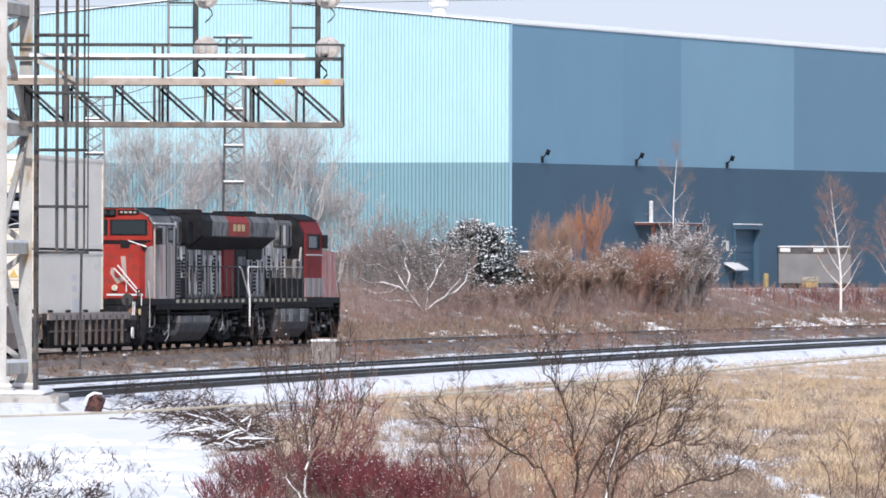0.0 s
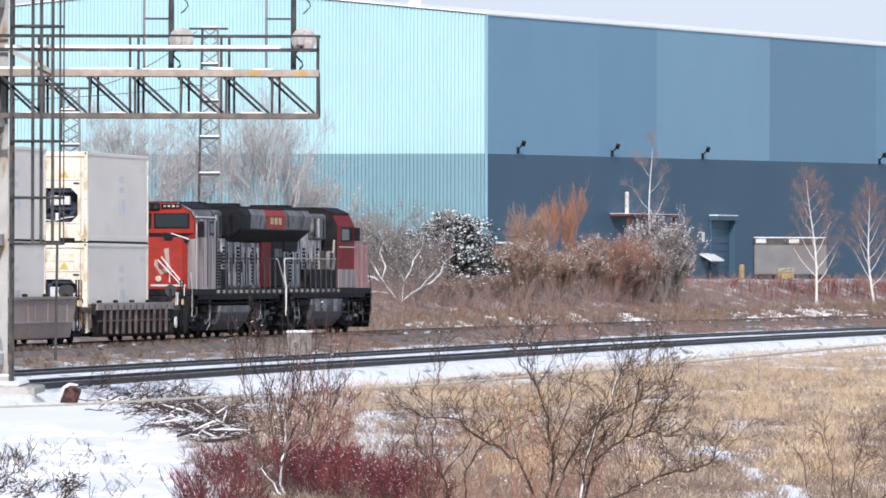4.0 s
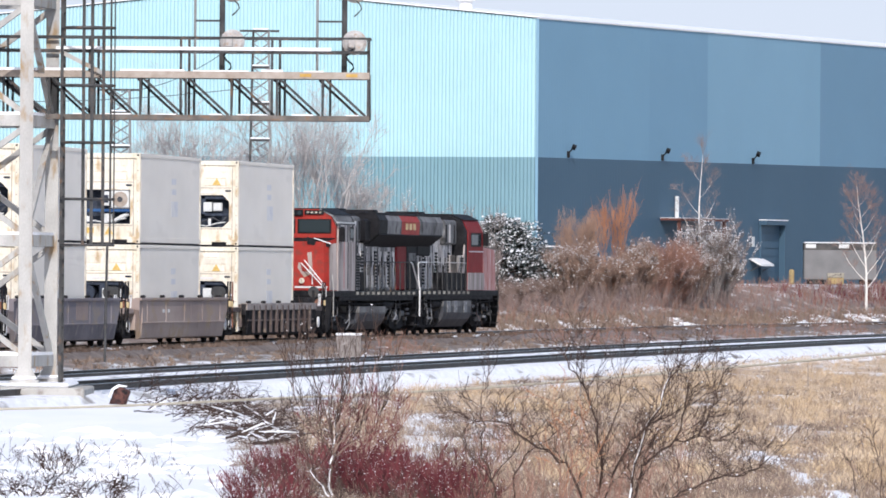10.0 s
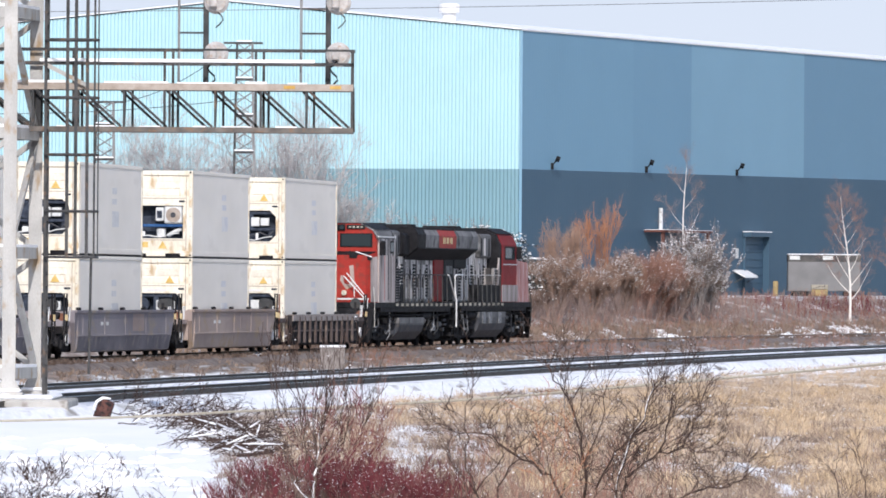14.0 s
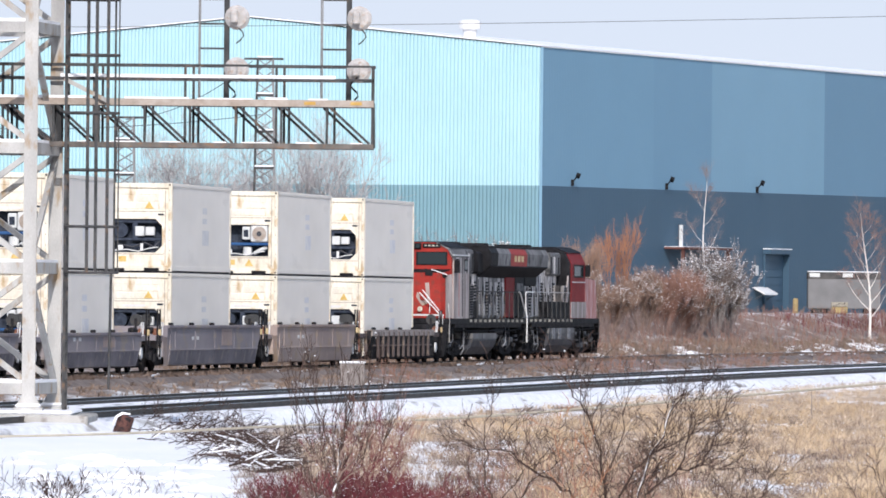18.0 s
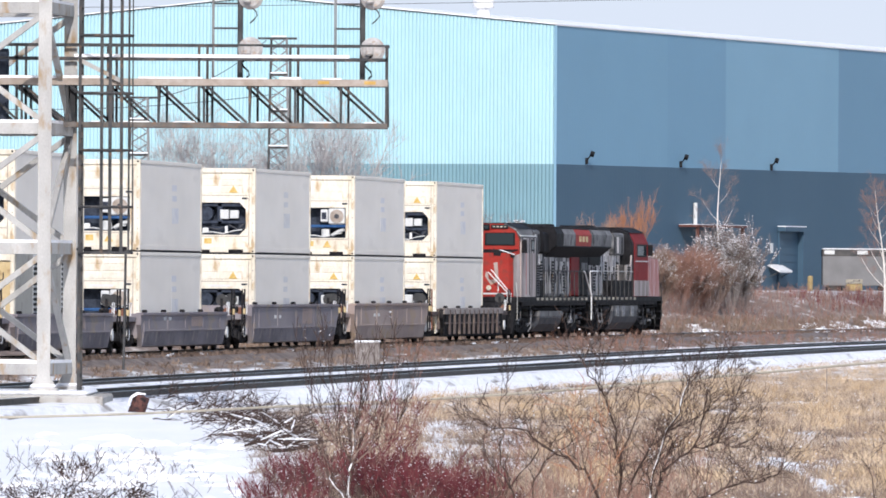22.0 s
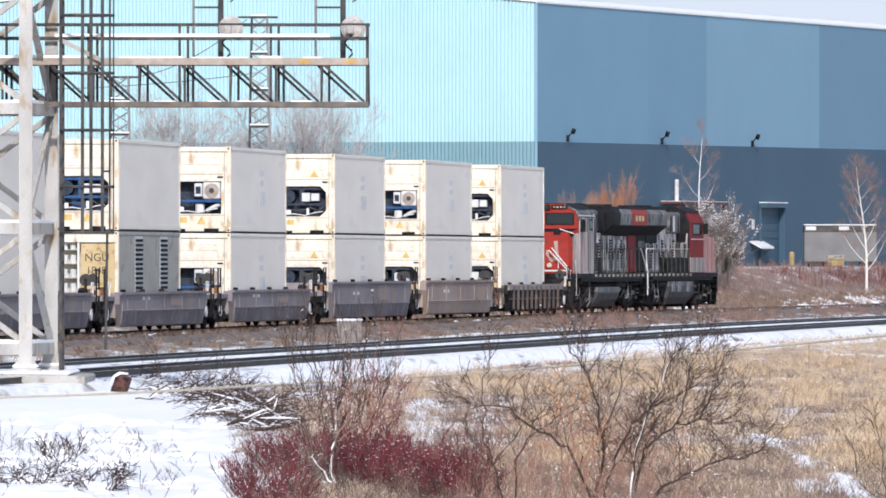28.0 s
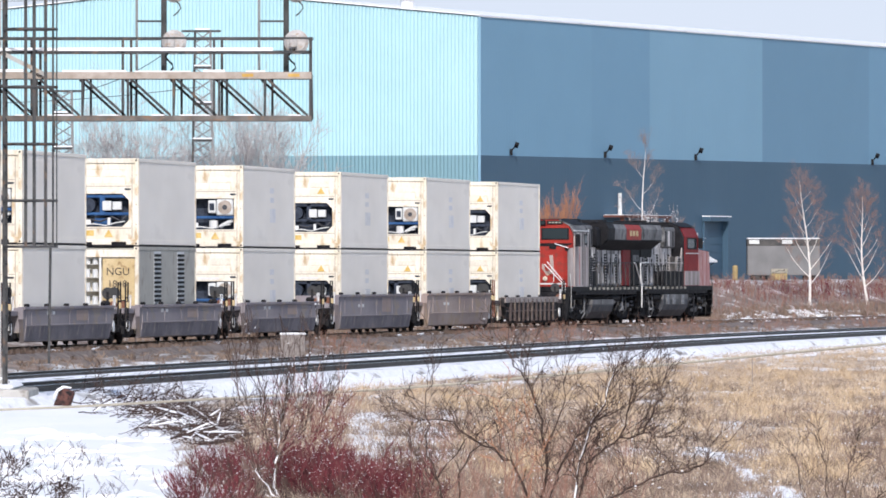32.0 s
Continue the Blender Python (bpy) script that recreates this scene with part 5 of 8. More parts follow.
def container_shell(label, wall, end_mat, marks):
    c = thing("container", label, "shipping container", "stacked containers")
    part("body", Soup().box(-CW + 0.03, CW - 0.03, -CL + 0.62, CL - 0.03, 0.14, CH - 0.04, 0.01), wall, c)
    part("end_surround", Soup().box(-CW + 0.03, CW - 0.03, -CL + 0.1, -CL + 0.62, CH - 0.1, CH - 0.04).box(-CW + 0.03, CW - 0.03, -CL + 0.1, -CL + 0.62, 0.1, 0.16), wall, c)
    for s in (-1, 1):
        for k in range(24):
            y = -CL + 0.35 + k * 0.486
            part("side_panel", Soup().box(min(s * (CW - 0.031), s * (CW - 0.022)), max(s * (CW - 0.031), s * (CW - 0.022)), y, y + 0.486, 0.2, CH - 0.12), wall, c)
        part("top_rail", Soup().box(min(s * CW, s * (CW - 0.06)), max(s * CW, s * (CW - 0.06)), -CL, CL, CH - 0.11, CH, 0.008), wall, c)
        part("bottom_rail", Soup().box(min(s * CW, s * (CW - 0.06)), max(s * CW, s * (CW - 0.06)), -CL, CL, 0.03, 0.19, 0.008), wall, c)
        for e in (-1, 1):
            part("corner_post", Soup().box(min(s * CW, s * (CW - 0.13)), max(s * CW, s * (CW - 0.13)), min(e * CL, e * (CL - 0.14)), max(e * CL, e * (CL - 0.14)), 0.1, CH - 0.1, 0.015), end_mat, c)
            for z in (0, CH - 0.118):
                part("corner_casting", Soup().box(min(s * (CW + 0.002), s * (CW - 0.16)), max(s * (CW + 0.002), s * (CW - 0.16)), min(e * (CL + 0.003), e * (CL - 0.178)), max(e * (CL + 0.003), e * (CL - 0.178)), z, z + 0.118, 0.012), end_mat, c)
                part("casting_hole", Soup().box(s * (CW - 0.08) - 0.03, s * (CW - 0.08) + 0.03, min(e * (CL + 0.005), e * CL), max(e * (CL + 0.005), e * CL), z + 0.03, z + 0.085, 0.002), BLACK, c)
    # Added black slab closes the gap below the box, in place of its shade.
    part("gap_shade", Soup().box(-CW + 0.02, CW - 0.02, -CL + 0.02, CL - 0.02, -0.044, 0.06), BLACK, c)
    part("door_end", Soup().box(-CW + 0.1, CW - 0.1, CL - 0.05, CL - 0.015, 0.12, CH - 0.1, 0.01), wall, c)
    for x in (-0.8, -0.3, 0.3, 0.8):
        part("lock_rod", Soup().tube([(x, CL - 0.01, 0.15), (x, CL - 0.01, CH - 0.15)], 0.02, 6), STEEL_PALE, c)
    if marks:
        # faded upright lettering on the walls, as plain bars
        for s in (-1, 1):
            for z0, z1, wide in ((1.95, 2.15, 0.9), (1.62, 1.8, 0.9), (0.9, 1.4, 1.3)):
                part("painted_mark", Soup().box(min(s * (CW - 0.023), s * (CW - 0.018)), max(s * (CW - 0.023), s * (CW - 0.018)), 0.2, 0.2 + wide, z0, z1), marks, c)
    return c


def reefer(kind, label, marks):
    """A refrigerated container; kind 0: dark open machinery bay, 1: round fan and blue bar, 2: wide blue bay."""
    c = container_shell(label, GREY_BOX, CREAM, marks)
    e = -CL
    w = CW - 0.13
    part("end_header", Soup().box(-w, w, e + 0.01, e + 0.09, CH - 0.16, CH, 0.01), CREAM, c)
    part("end_sill", Soup().box(-w, w, e + 0.01, e + 0.09, 0.02, 0.2, 0.01), CREAM, c)
    bay_z0, bay_z1, bx = 0.62, 1.72, 0.88
    end = part("machinery_end", Soup().box(-w, w, e + 0.07, e + 0.12, bay_z1, CH - 0.16, 0.004), CREAM, c, "cream machinery end with warning stickers")
    part("lower_panel", Soup().box(-w, w, e + 0.07, e + 0.12, 0.2, bay_z0, 0.004), CREAM, end)
    part("bay_side", Soup().box(-w, -bx, e + 0.07, e + 0.12, bay_z0, bay_z1, 0.004), CREAM, end)
    part("bay_side", Soup().box(bx, w, e + 0.07, e + 0.12, bay_z0, bay_z1, 0.004), CREAM, end)
    for z in (2.05, 2.3, 2.52):
        part("upper_hatch", Soup().box(-0.8, -0.05, e + 0.055, e + 0.072, z, z + 0.2, 0.006), CREAM, end)
        part("upper_hatch", Soup().box(0.02, 0.8, e + 0.055, e + 0.072, z, z + 0.2, 0.006), CREAM, end)
    part("bay_lining", Soup().box(-bx, bx, e + 0.55, e + 0.6, bay_z0, bay_z1), MACHINE, end)
    part("bay_floor", Soup().box(-bx, bx, e + 0.1, e + 0.56, bay_z0 - 0.02, bay_z0 + 0.02), MACHINE, end)
    part("bay_roof", Soup().box(-bx, bx, e + 0.1, e + 0.56, bay_z1 - 0.02, bay_z1 + 0.02), MACHINE, end)
    if kind == 1:
        part("control_box", Soup().box(-0.05, 0.22, e + 0.06, e + 0.3, 1.2, 1.66, 0.03), PALE_PART, end)
        part("display", Soup().box(0.0, 0.17, e + 0.05, e + 0.062, 1.3, 1.55), MACHINE, end)
        f = part("fan_housing", Soup().box(0.24, 0.84, e + 0.08, e + 0.35, 1.12, 1.7, 0.04), PALE_PART, end)
        part("fan_grille", Soup().disc((0.55, e + 0.08, 1.41), (0, -1, 0), 0.25, 0.03, 18, 0.2), RUST, f)
        part("fan_hub", Soup().disc((0.55, e + 0.05, 1.41), (0, -1, 0), 0.09, 0.02, 12), TANK, f)
        part("compressor_bar", Soup().box(-bx, bx, e + 0.12, e + 0.25, 1.0, 1.1, 0.02), BLUE_BAR, end)
        part("compressor", Soup().tube([(0.1, e + 0.35, 0.66), (0.1, e + 0.35, 0.95)], 0.16, 12).tube([(0.35, e + 0.3, 0.72), (0.6, e + 0.25, 0.86), (0.8, e + 0.3, 0.95)], 0.07, 8), PALE_PART, end)
    else:
        blue = BLUE_BAR if kind == 2 else MACHINE
        part("condenser_frame", Soup().box(-bx, bx, e + 0.14, e + 0.24, 1.58, 1.7, 0.02).box(-bx, bx, e + 0.14, e + 0.24, 1.0, 1.1, 0.02).box(-0.12, 0.06, e + 0.14, e + 0.24, 1.0, 1.7, 0.02), blue, end)
        part("control_box", Soup().box(-0.02, 0.28, e + 0.1, e + 0.3, 1.16, 1.48, 0.02).box(0.32, 0.62, e + 0.1, e + 0.3, 1.18, 1.46, 0.02), PALE_PART, end)
        part("motor", Soup().tube([(-0.5, e + 0.12, 1.35), (-0.5, e + 0.5, 1.35)], 0.24, 14), MACHINE, end)
        part("compressor", Soup().tube([(-0.3, e + 0.3, 0.78), (0.25, e + 0.3, 0.78)], 0.13, 12), blue, end)
        part("pipework", Soup().tube([(-0.6, e + 0.2, 0.9), (-0.1, e + 0.15, 0.8), (0.3, e + 0.2, 0.95), (0.6, e + 0.15, 0.8), (0.78, e + 0.2, 1.0)], 0.03, 6), TANK, end)
        part("bay_corner", Soup().hull([(bx, e + 0.08, bay_z1), (bx - 0.22, e + 0.08, bay_z1), (bx, e + 0.08, bay_z1 - 0.22), (bx, e + 0.12, bay_z1), (bx - 0.22, e + 0.12, bay_z1), (bx, e + 0.12, bay_z1 - 0.22)],
                                     [(0, 1, 2), (3, 4, 5), (0, 1, 4, 3), (1, 2, 5, 4), (0, 2, 5, 3)]).hull([(bx, e + 0.08, bay_z0), (bx - 0.22, e + 0.08, bay_z0), (bx, e + 0.08, bay_z0 + 0.22), (bx, e + 0.12, bay_z0), (bx - 0.22, e + 0.12, bay_z0), (bx, e + 0.12, bay_z0 + 0.22)],
                                     [(0, 1, 2), (3, 4, 5), (0, 1, 4, 3), (1, 2, 5, 4), (0, 2, 5, 3)]), CREAM, end)
    # white lower pipes, panel seams, rows of bolts, weld-stained corners
    part("drain_pipe", Soup().tube([(-0.8, e + 0.12, 0.68), (-0.3, e + 0.1, 0.72), (0.1, e + 0.12, 0.66), (0.45, e + 0.1, 0.76), (0.75, e + 0.12, 0.8)], 0.022, 6), PALE_PART, end)
    part("valve_box", Soup().box(-0.62, -0.42, e + 0.09, e + 0.2, 0.7, 0.86, 0.02), WHITE_PAINT, end)
    part("receiver", Soup().tube([(0.2, e + 0.12, 0.68), (0.2, e + 0.12, 0.92)], 0.05, 8), WHITE_PAINT, end)
    for x in (-0.99, 0.99):
        part("panel_seam", Soup().box(x - 0.012, x + 0.012, e + 0.062, e + 0.0715, 0.25, CH - 0.22), RUST, end)
    for z in (0.57, 1.97):
        part("panel_seam", Soup().box(-0.96, 0.96, e + 0.062, e + 0.0715, z - 0.012, z + 0.012), RUST, end)
    for k in range(7):
        part("bolt", Soup().box(CW - 0.095, CW - 0.06, e - 0.004, e + 0.012, 0.35 + k * 0.33, 0.38 + k * 0.33), RUST, end)
    for x in (-1.0, 0.74):
        part("hinge", Soup().box(x, x + 0.2, e + 0.05, e + 0.0715, 1.84, 1.9, 0.004), MACHINE, end)
    part("sticker", Soup().box(-0.55, -0.3, e + 0.06, e + 0.07, 0.32, 0.5), STICKER, end)
    tri = [(0.05, 0.28), (0.35, 0.28), (0.2, 0.53)] if kind != 0 else [(0.3, 2.06), (0.6, 2.06), (0.45, 2.31)]
    part("warning_triangle", Soup().hull([(x, e + 0.045, z) for x, z in tri] + [(x, e + 0.055, z) for x, z in tri], [(0, 1, 2), (3, 4, 5), (0, 1, 4, 3), (1, 2, 5, 4), (0, 2, 5, 3)]), STICKER, end)
    part("lettering_bar", Soup().box(-0.85, -0.5, e + 0.062, e + 0.07, 2.4, 2.52), MARK_GREY, end)
    part("lettering_bar", Soup().box(-0.4, 0.35, e + 0.062, e + 0.07, 1.78, 1.86), MARK_GREY, end)
    part("fork_pocket", Soup().box(-0.95, -0.35, e + 0.002, e + 0.02, -0.02, 0.11), BLACK, end)
    part("fork_pocket", Soup().box(0.3, 0.8, e + 0.002, e + 0.02, -0.02, 0.12), BLACK, end)
    return c


def letters(text, size, material, parent, at):
    cu = bpy.data.curves.new("lettering", "FONT")
    cu.body, cu.size, cu.extrude, cu.align_x = text, size, 0.004, "CENTER"
    tmp = bpy.data.objects.new("lettering", cu)
    me = bpy.data.meshes.new_from_object(tmp)
    bpy.data.objects.remove(tmp)
    me.materials.clear()
    me.materials.append(material)
    ob = new("lettering", me)
    ob.parent, ob.matrix_basis = parent, at
    return ob


def generator_container():
    c = container_shell("taupe grey power container with louvred vents and tan door", TAUPE, CREAM, None)
    for s in (-1, 1):
        for y in (-2.9, 2.0):
            fr = part("vent_frame", Soup().box(min(s * (CW - 0.012), s * (CW - 0.004)), max(s * (CW - 0.012), s * (CW - 0.004)), y, y + 1.5, 0.85, 2.75), PALE_PART, c)
            for k in range(12):
                part("vent_slat", Soup().box(min(s * (CW - 0.004), s * (CW + 0.02)), max(s * (CW - 0.004), s * (CW + 0.02)), y + 0.1, y + 1.4, 0.9 + k * 0.152, 0.99 + k * 0.152), BLACK, fr)
    e = -CL
    w = CW - 0.13
    end = part("end_wall", Soup().box(-w, w, e + 0.5, e + 0.55, 0.05, CH - 0.1).box(-w, w, e + 0.01, e + 0.1, CH - 0.35, CH - 0.1, 0.01), CREAM, c)
    door = part("end_door", Soup().box(0.0, w, e + 0.03, e + 0.08, 0.1, 2.5, 0.01), TAN, end, "stained tan door with stencilled letters")
    letters("NGU", 0.36, INK, door, pose(0.52, e + 0.022, 1.95, 90, 0, 0))
    letters("1848", 0.33, INK, door, pose(0.5, e + 0.022, 1.55, 90, 0, 0))
    for z in (0.5, 0.95, 1.4, 1.85, 2.3):
        part("rack_shelf", Soup().box(-0.7, -0.1, e + 0.08, e + 0.5, z, z + 0.03), STEEL_PALE, end)
        for x in (-0.55, -0.28):
            part("cylinder", Soup().tube([(x, e + 0.25, z + 0.03), (x, e + 0.25, z + 0.3)], 0.1, 10), PALE_PART, end)
    for x in (-0.75, -0.08):
        part("rack_post", Soup().box(x - 0.03, x + 0.03, e + 0.04, e + 0.1, 0.1, 2.6), WHITE_PAINT, end)
    return c


def well_car(kind, label, length):
    """An articulated well car; kind 0: dark ribbed side, 1: dusty brown, 2: violet grey."""
    m = (WELL_DARK, WELL_TAN, WELL_GREY)[kind]
    half = length / 2
    top = (1.42, 1.5, 1.5)[kind] if length > 17.5 else 1.28
    car = thing("well_car", label, "freight car", "well cars")
    for s in (-1, 1):
        prof = [(s * 1.33, top), (s * 1.48, top), (s * 1.48, 0.72), (s * 1.40, 0.24), (s * 1.2, 0.2), (s * 1.25, 0.3), (s * 1.33, 0.72)]
        wall = part("side_wall", Soup().extrude(prof, -half + 0.5, half - 0.5), m if kind else TRUCK, car)
        for e in (-1, 1):
            part("sloped_end", Soup().hull([(s * 1.33, e * (half - 0.5), top), (s * 1.48, e * (half - 0.5), top), (s * 1.4, e * (half - 0.5), 0.24), (s * 1.25, e * (half - 0.5), 0.24),
                                          (s * 1.33, e * (half + 0.1), top), (s * 1.48, e * (half + 0.1), top), (s * 1.48, e * (half + 0.1), top - 0.35), (s * 1.33, e * (half + 0.1), top - 0.35)],
                                         [(0, 1, 2, 3), (4, 5, 6, 7), (0, 1, 5, 4), (1, 2, 6, 5), (2, 3, 7, 6), (3, 0, 4, 7)]), m if kind else TRUCK, wall)
        part("top_sill", Soup().box(min(s * 1.3, s * 1.53), max(s * 1.3, s * 1.53), -half, half, top - (0.06 if kind else 0.2), top + 0.03, 0.01), m if kind else WELL_RAIL, wall)
        part("side_kink", Soup().box(min(s * 1.47, s * 1.5), max(s * 1.47, s * 1.5), -half + 0.4, half - 0.4, 0.7, 0.76, 0.01), m, wall)
        for k in range(5):
            y = -half + 1.2 + k * (length - 2.4) / 4
            part("tie_down", Soup().box(min(s * 1.3, s * 1.44), max(s * 1.3, s * 1.44), y - 0.16, y + 0.16, top + 0.02, top + 0.12, 0.03), TRUCK, wall)
        n = 11 if kind == 0 else 5
        for k in range(n):
            y = -half + 1.4 + k * (length - 2.9) / (n - 1)
            w = 0.16 if kind == 0 else 0.07
            part("side_rib", Soup().box(min(s * 1.47, s * (1.56 if kind == 0 else 1.5)), max(s * 1.47, s * (1.56 if kind == 0 else 1.5)), y - w / 2, y + w / 2, 0.3 if kind == 0 else 0.74, top - 0.04, 0.01), m, wall)
        if kind:
            for k in range(6):
                y = -half + 0.6 + k * (length - 1.2) / 6
                # On grey cars the shade below the kink is put into the plate colour.
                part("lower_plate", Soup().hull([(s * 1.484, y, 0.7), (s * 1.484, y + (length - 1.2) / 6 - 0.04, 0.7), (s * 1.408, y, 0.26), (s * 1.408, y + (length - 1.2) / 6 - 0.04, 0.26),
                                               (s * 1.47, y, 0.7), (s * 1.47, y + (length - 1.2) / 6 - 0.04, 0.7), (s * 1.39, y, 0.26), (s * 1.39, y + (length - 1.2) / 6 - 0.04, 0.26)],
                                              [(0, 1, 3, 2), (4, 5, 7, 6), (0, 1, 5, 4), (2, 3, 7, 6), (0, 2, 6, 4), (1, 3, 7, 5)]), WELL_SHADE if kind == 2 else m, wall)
            part("paint_patch", Soup().box(min(s * 1.48, s * 1.486), max(s * 1.48, s * 1.486), half * 0.15, half * 0.15 + 2.2, 0.85, top - 0.1), WELL_TAN, wall, "lighter repainted patch")
            for k in range(2):
                part("stencil_bar", Soup().box(min(s * 1.48, s * 1.486), max(s * 1.48, s * 1.486), -half * 0.5 + k * 1.0, -half * 0.5 + 0.45 + k * 1.0, 1.05, 1.16), MARK_GREY, wall)
    part("well_floor", Soup().box(-1.25, 1.25, -half + 0.9, half - 0.9, 0.22, 0.34), TRUCK, car)
    reach = 11.15
    for e in (-1, 1):
        y0, y1 = e * half, e * (reach - 0.35)
        pf = part("end_platform", Soup().box(-1.3, 1.3, min(y0, y1), max(y0, y1), 1.02, 1.18, 0.02).box(-0.45, 0.45, min(y0, y1), max(y0, y1), 0.75, 1.05), m, car)
        part("end_bulkhead", Soup().box(-1.33, 1.33, min(e * (half - 0.15), e * half), max(e * (half - 0.15), e * half), 0.5, top), m, car)
        part("coupler", Soup().box(-0.14, 0.14, min(y1, e * reach), max(y1, e * reach), 0.72, 0.98, 0.03), TRUCK, pf)
        for s in (-1, 1):
            rl = Soup()
            rl.tube([(s * 1.35, y1, 0.5), (s * 1.35, y1, 2.05), (s * 1.35, y1 - e * 0.5, 2.05), (s * 1.35, y1 - e * 0.5, 0.5)], 0.028, 6)
            for k in range(4):
                rl.beam((s * 1.35, y1, 0.55 + k * 0.33), (s * 1.35, y1 - e * 0.5, 0.55 + k * 0.33), 0.03)
            part("end_ladder", rl, RUSTY_RED if e > 0 and kind == 1 else TRUCK, pf)
            part("marker", Soup().box(s * 1.36 - 0.06, s * 1.36 + 0.06, y1 - e * 0.3 - 0.08, y1 - e * 0.3 + 0.08, 1.2, 1.4, 0.02), TAN, pf)
        part("brake_cylinder", Soup().tube([(1.2, y1 - e * 0.75, 1.32), (1.2, y1 - e * 0.4, 1.32)], 0.12, 10), RUSTY_RED, pf)
        part("hand_hold", Soup().tube([(1.3, y1 - e * 0.9, 1.2), (1.32, y1 - e * 0.9, 1.62), (1.32, y1 - e * 1.25, 1.62), (1.3, y1 - e * 1.25, 1.2)], 0.022, 6), WHITE_PAINT, pf)
        part("brake_wheel", Soup().disc((0.95, y1 - e * 0.15, 1.7), (0, e, 0), 0.2, 0.04, 14), STEEL_DARK, pf)
        part("brake_stand", Soup().beam((0.95, y1 - e * 0.18, 1.1), (0.95, y1 - e * 0.18, 1.75), 0.08), TRUCK, pf)
        part("brake_reservoir", Soup().tube([(1.05, y0 + e * 0.6, 1.36), (1.05, y0 + e * 1.3, 1.36)], 0.11, 12), TRUCK, pf)
        part("air_hose", Soup().tube([(0.35, y1, 0.9), (0.38, y1 + e * 0.2, 0.55), (0.3, y1 + e * 0.36, 0.45)], 0.03, 6), TRUCK, pf)
        t = truck(car, e * 9.35, (-0.89, 0.89), 0.46, TRUCK, 1)
        # White disc paints the sunlight on an axle journal.
        part("sunlit_journal", Soup().disc((1.24, 0.45 * e, 0.62), (1, 0, 0), 0.19, 0.05, 12), WHITE_PAINT, t)
    return car


STACKS = [  # rear of the stack behind the first stack's front, car, lower box, upper box
    (-12.3, 0, 0, 0), (-32.4, 1, 0, 1), (-54.7, 2, 0, 0), (-78.0, 2, 1, 1), (-100.6, 2, 3, 2), (-123.2, 2, 2, 1), (-145.8, 2, 0, 0)]
CAR_LABELS = ["dark brown ribbed well car carrying stacked containers", "dusty brown well car with a low smooth side", "violet-grey well car streaked with road dust"]
REEFER_LABELS = ["pale grey refrigerated container, dark machinery in its cream end", "pale grey refrigerated container, round fan in its cream end",
                 "pale grey refrigerated container, blue machinery in its cream end"]
CARS, BOXES = {}, {}
for i, (rear, car_kind, lower, upper) in enumerate(STACKS):
    mid = rear + 6.1
    length = (15.4, 17.6, 19.0, 17.0, 17.2, 17.2, 17.2)[i]
    car_mid = mid + 1.3 if i else 6.75 - 11.15
    car = well_car(car_kind, CAR_LABELS[car_kind], length)
    RIDERS.append((car, car_mid, 0.0, False))
    for level, kind in ((0, lower), (1, upper)):
        marks = (MARK_BLUE if i in (0, 1, 3) else MARK_GREY) if i < 4 else None
        if kind == 3:
            box = generator_container()
        elif (kind, marks) in BOXES:
            box = copy_thing(BOXES[kind, marks], pose(0, 0, 0))
        else:
            box = BOXES[kind, marks] = reefer(kind, REEFER_LABELS[kind], marks)
        RIDERS.append((box, mid, 0.345 + level * (CH + 0.045), False))
    # twist locks between the two boxes
    for sx in (-1.14, 1.14):
        for sy in (-6.0, 6.0):
            lock = part("twist_lock", Soup().box(-0.06, 0.06, -0.08, 0.08, 0, 0.045), TRUCK)
            tagged(lock, "small steel lock between stacked containers", "container lock", "container locks")
            RIDERS.append((lock, mid, 0.345 + CH, (sx, sy)))


# ---- plants ----
def grow(sp, p, d, length, r, depth, rnd, kids=3, spread=0.6, up=0.15, crook=0.18, tip=0.006, shrink=0.66, spots=None):
    """One limb and, from it, its smaller limbs; spots collects places along thin twigs."""
    n = 4 if depth > 1 else 3
    pts, q, dd = [Vector(p)], Vector(p), Vector(d).normalized()
    for _ in range(n):
        dd = (dd + Vector((rnd.uniform(-crook, crook), rnd.uniform(-crook, crook), rnd.uniform(-crook, crook) + up * 0.3))).normalized()
        q = q + dd * length / n
        pts.append(q.copy())
    end = max(tip, r * 0.55)
    sp.tube(pts, [r + (end - r) * i / n for i in range(n + 1)], 5 if r > 0.03 else 3)
    if spots is not None and depth <= 1:
        spots += pts[1:]
    if depth <= 0:
        return
    for k in range(kids):
        f = rnd.uniform(0.35, 1.0) if k else 1.0
        i = min(int(f * n), n - 1)
        base = pts[i].lerp(pts[i + 1], f * n - i)
        side = Vector((rnd.gauss(0, 1), rnd.gauss(0, 1), rnd.gauss(0, 0.6))).normalized()
        nd = (dd + side * spread + Vector((0, 0, up))).normalized()
        grow(sp, base, nd, length * shrink * rnd.uniform(0.75, 1.2), max(tip, r * (0.62 if k else 0.72) * (1 - 0.3 * f * (k > 0))), depth - 1, rnd, kids, spread, up, crook, tip, shrink, spots)


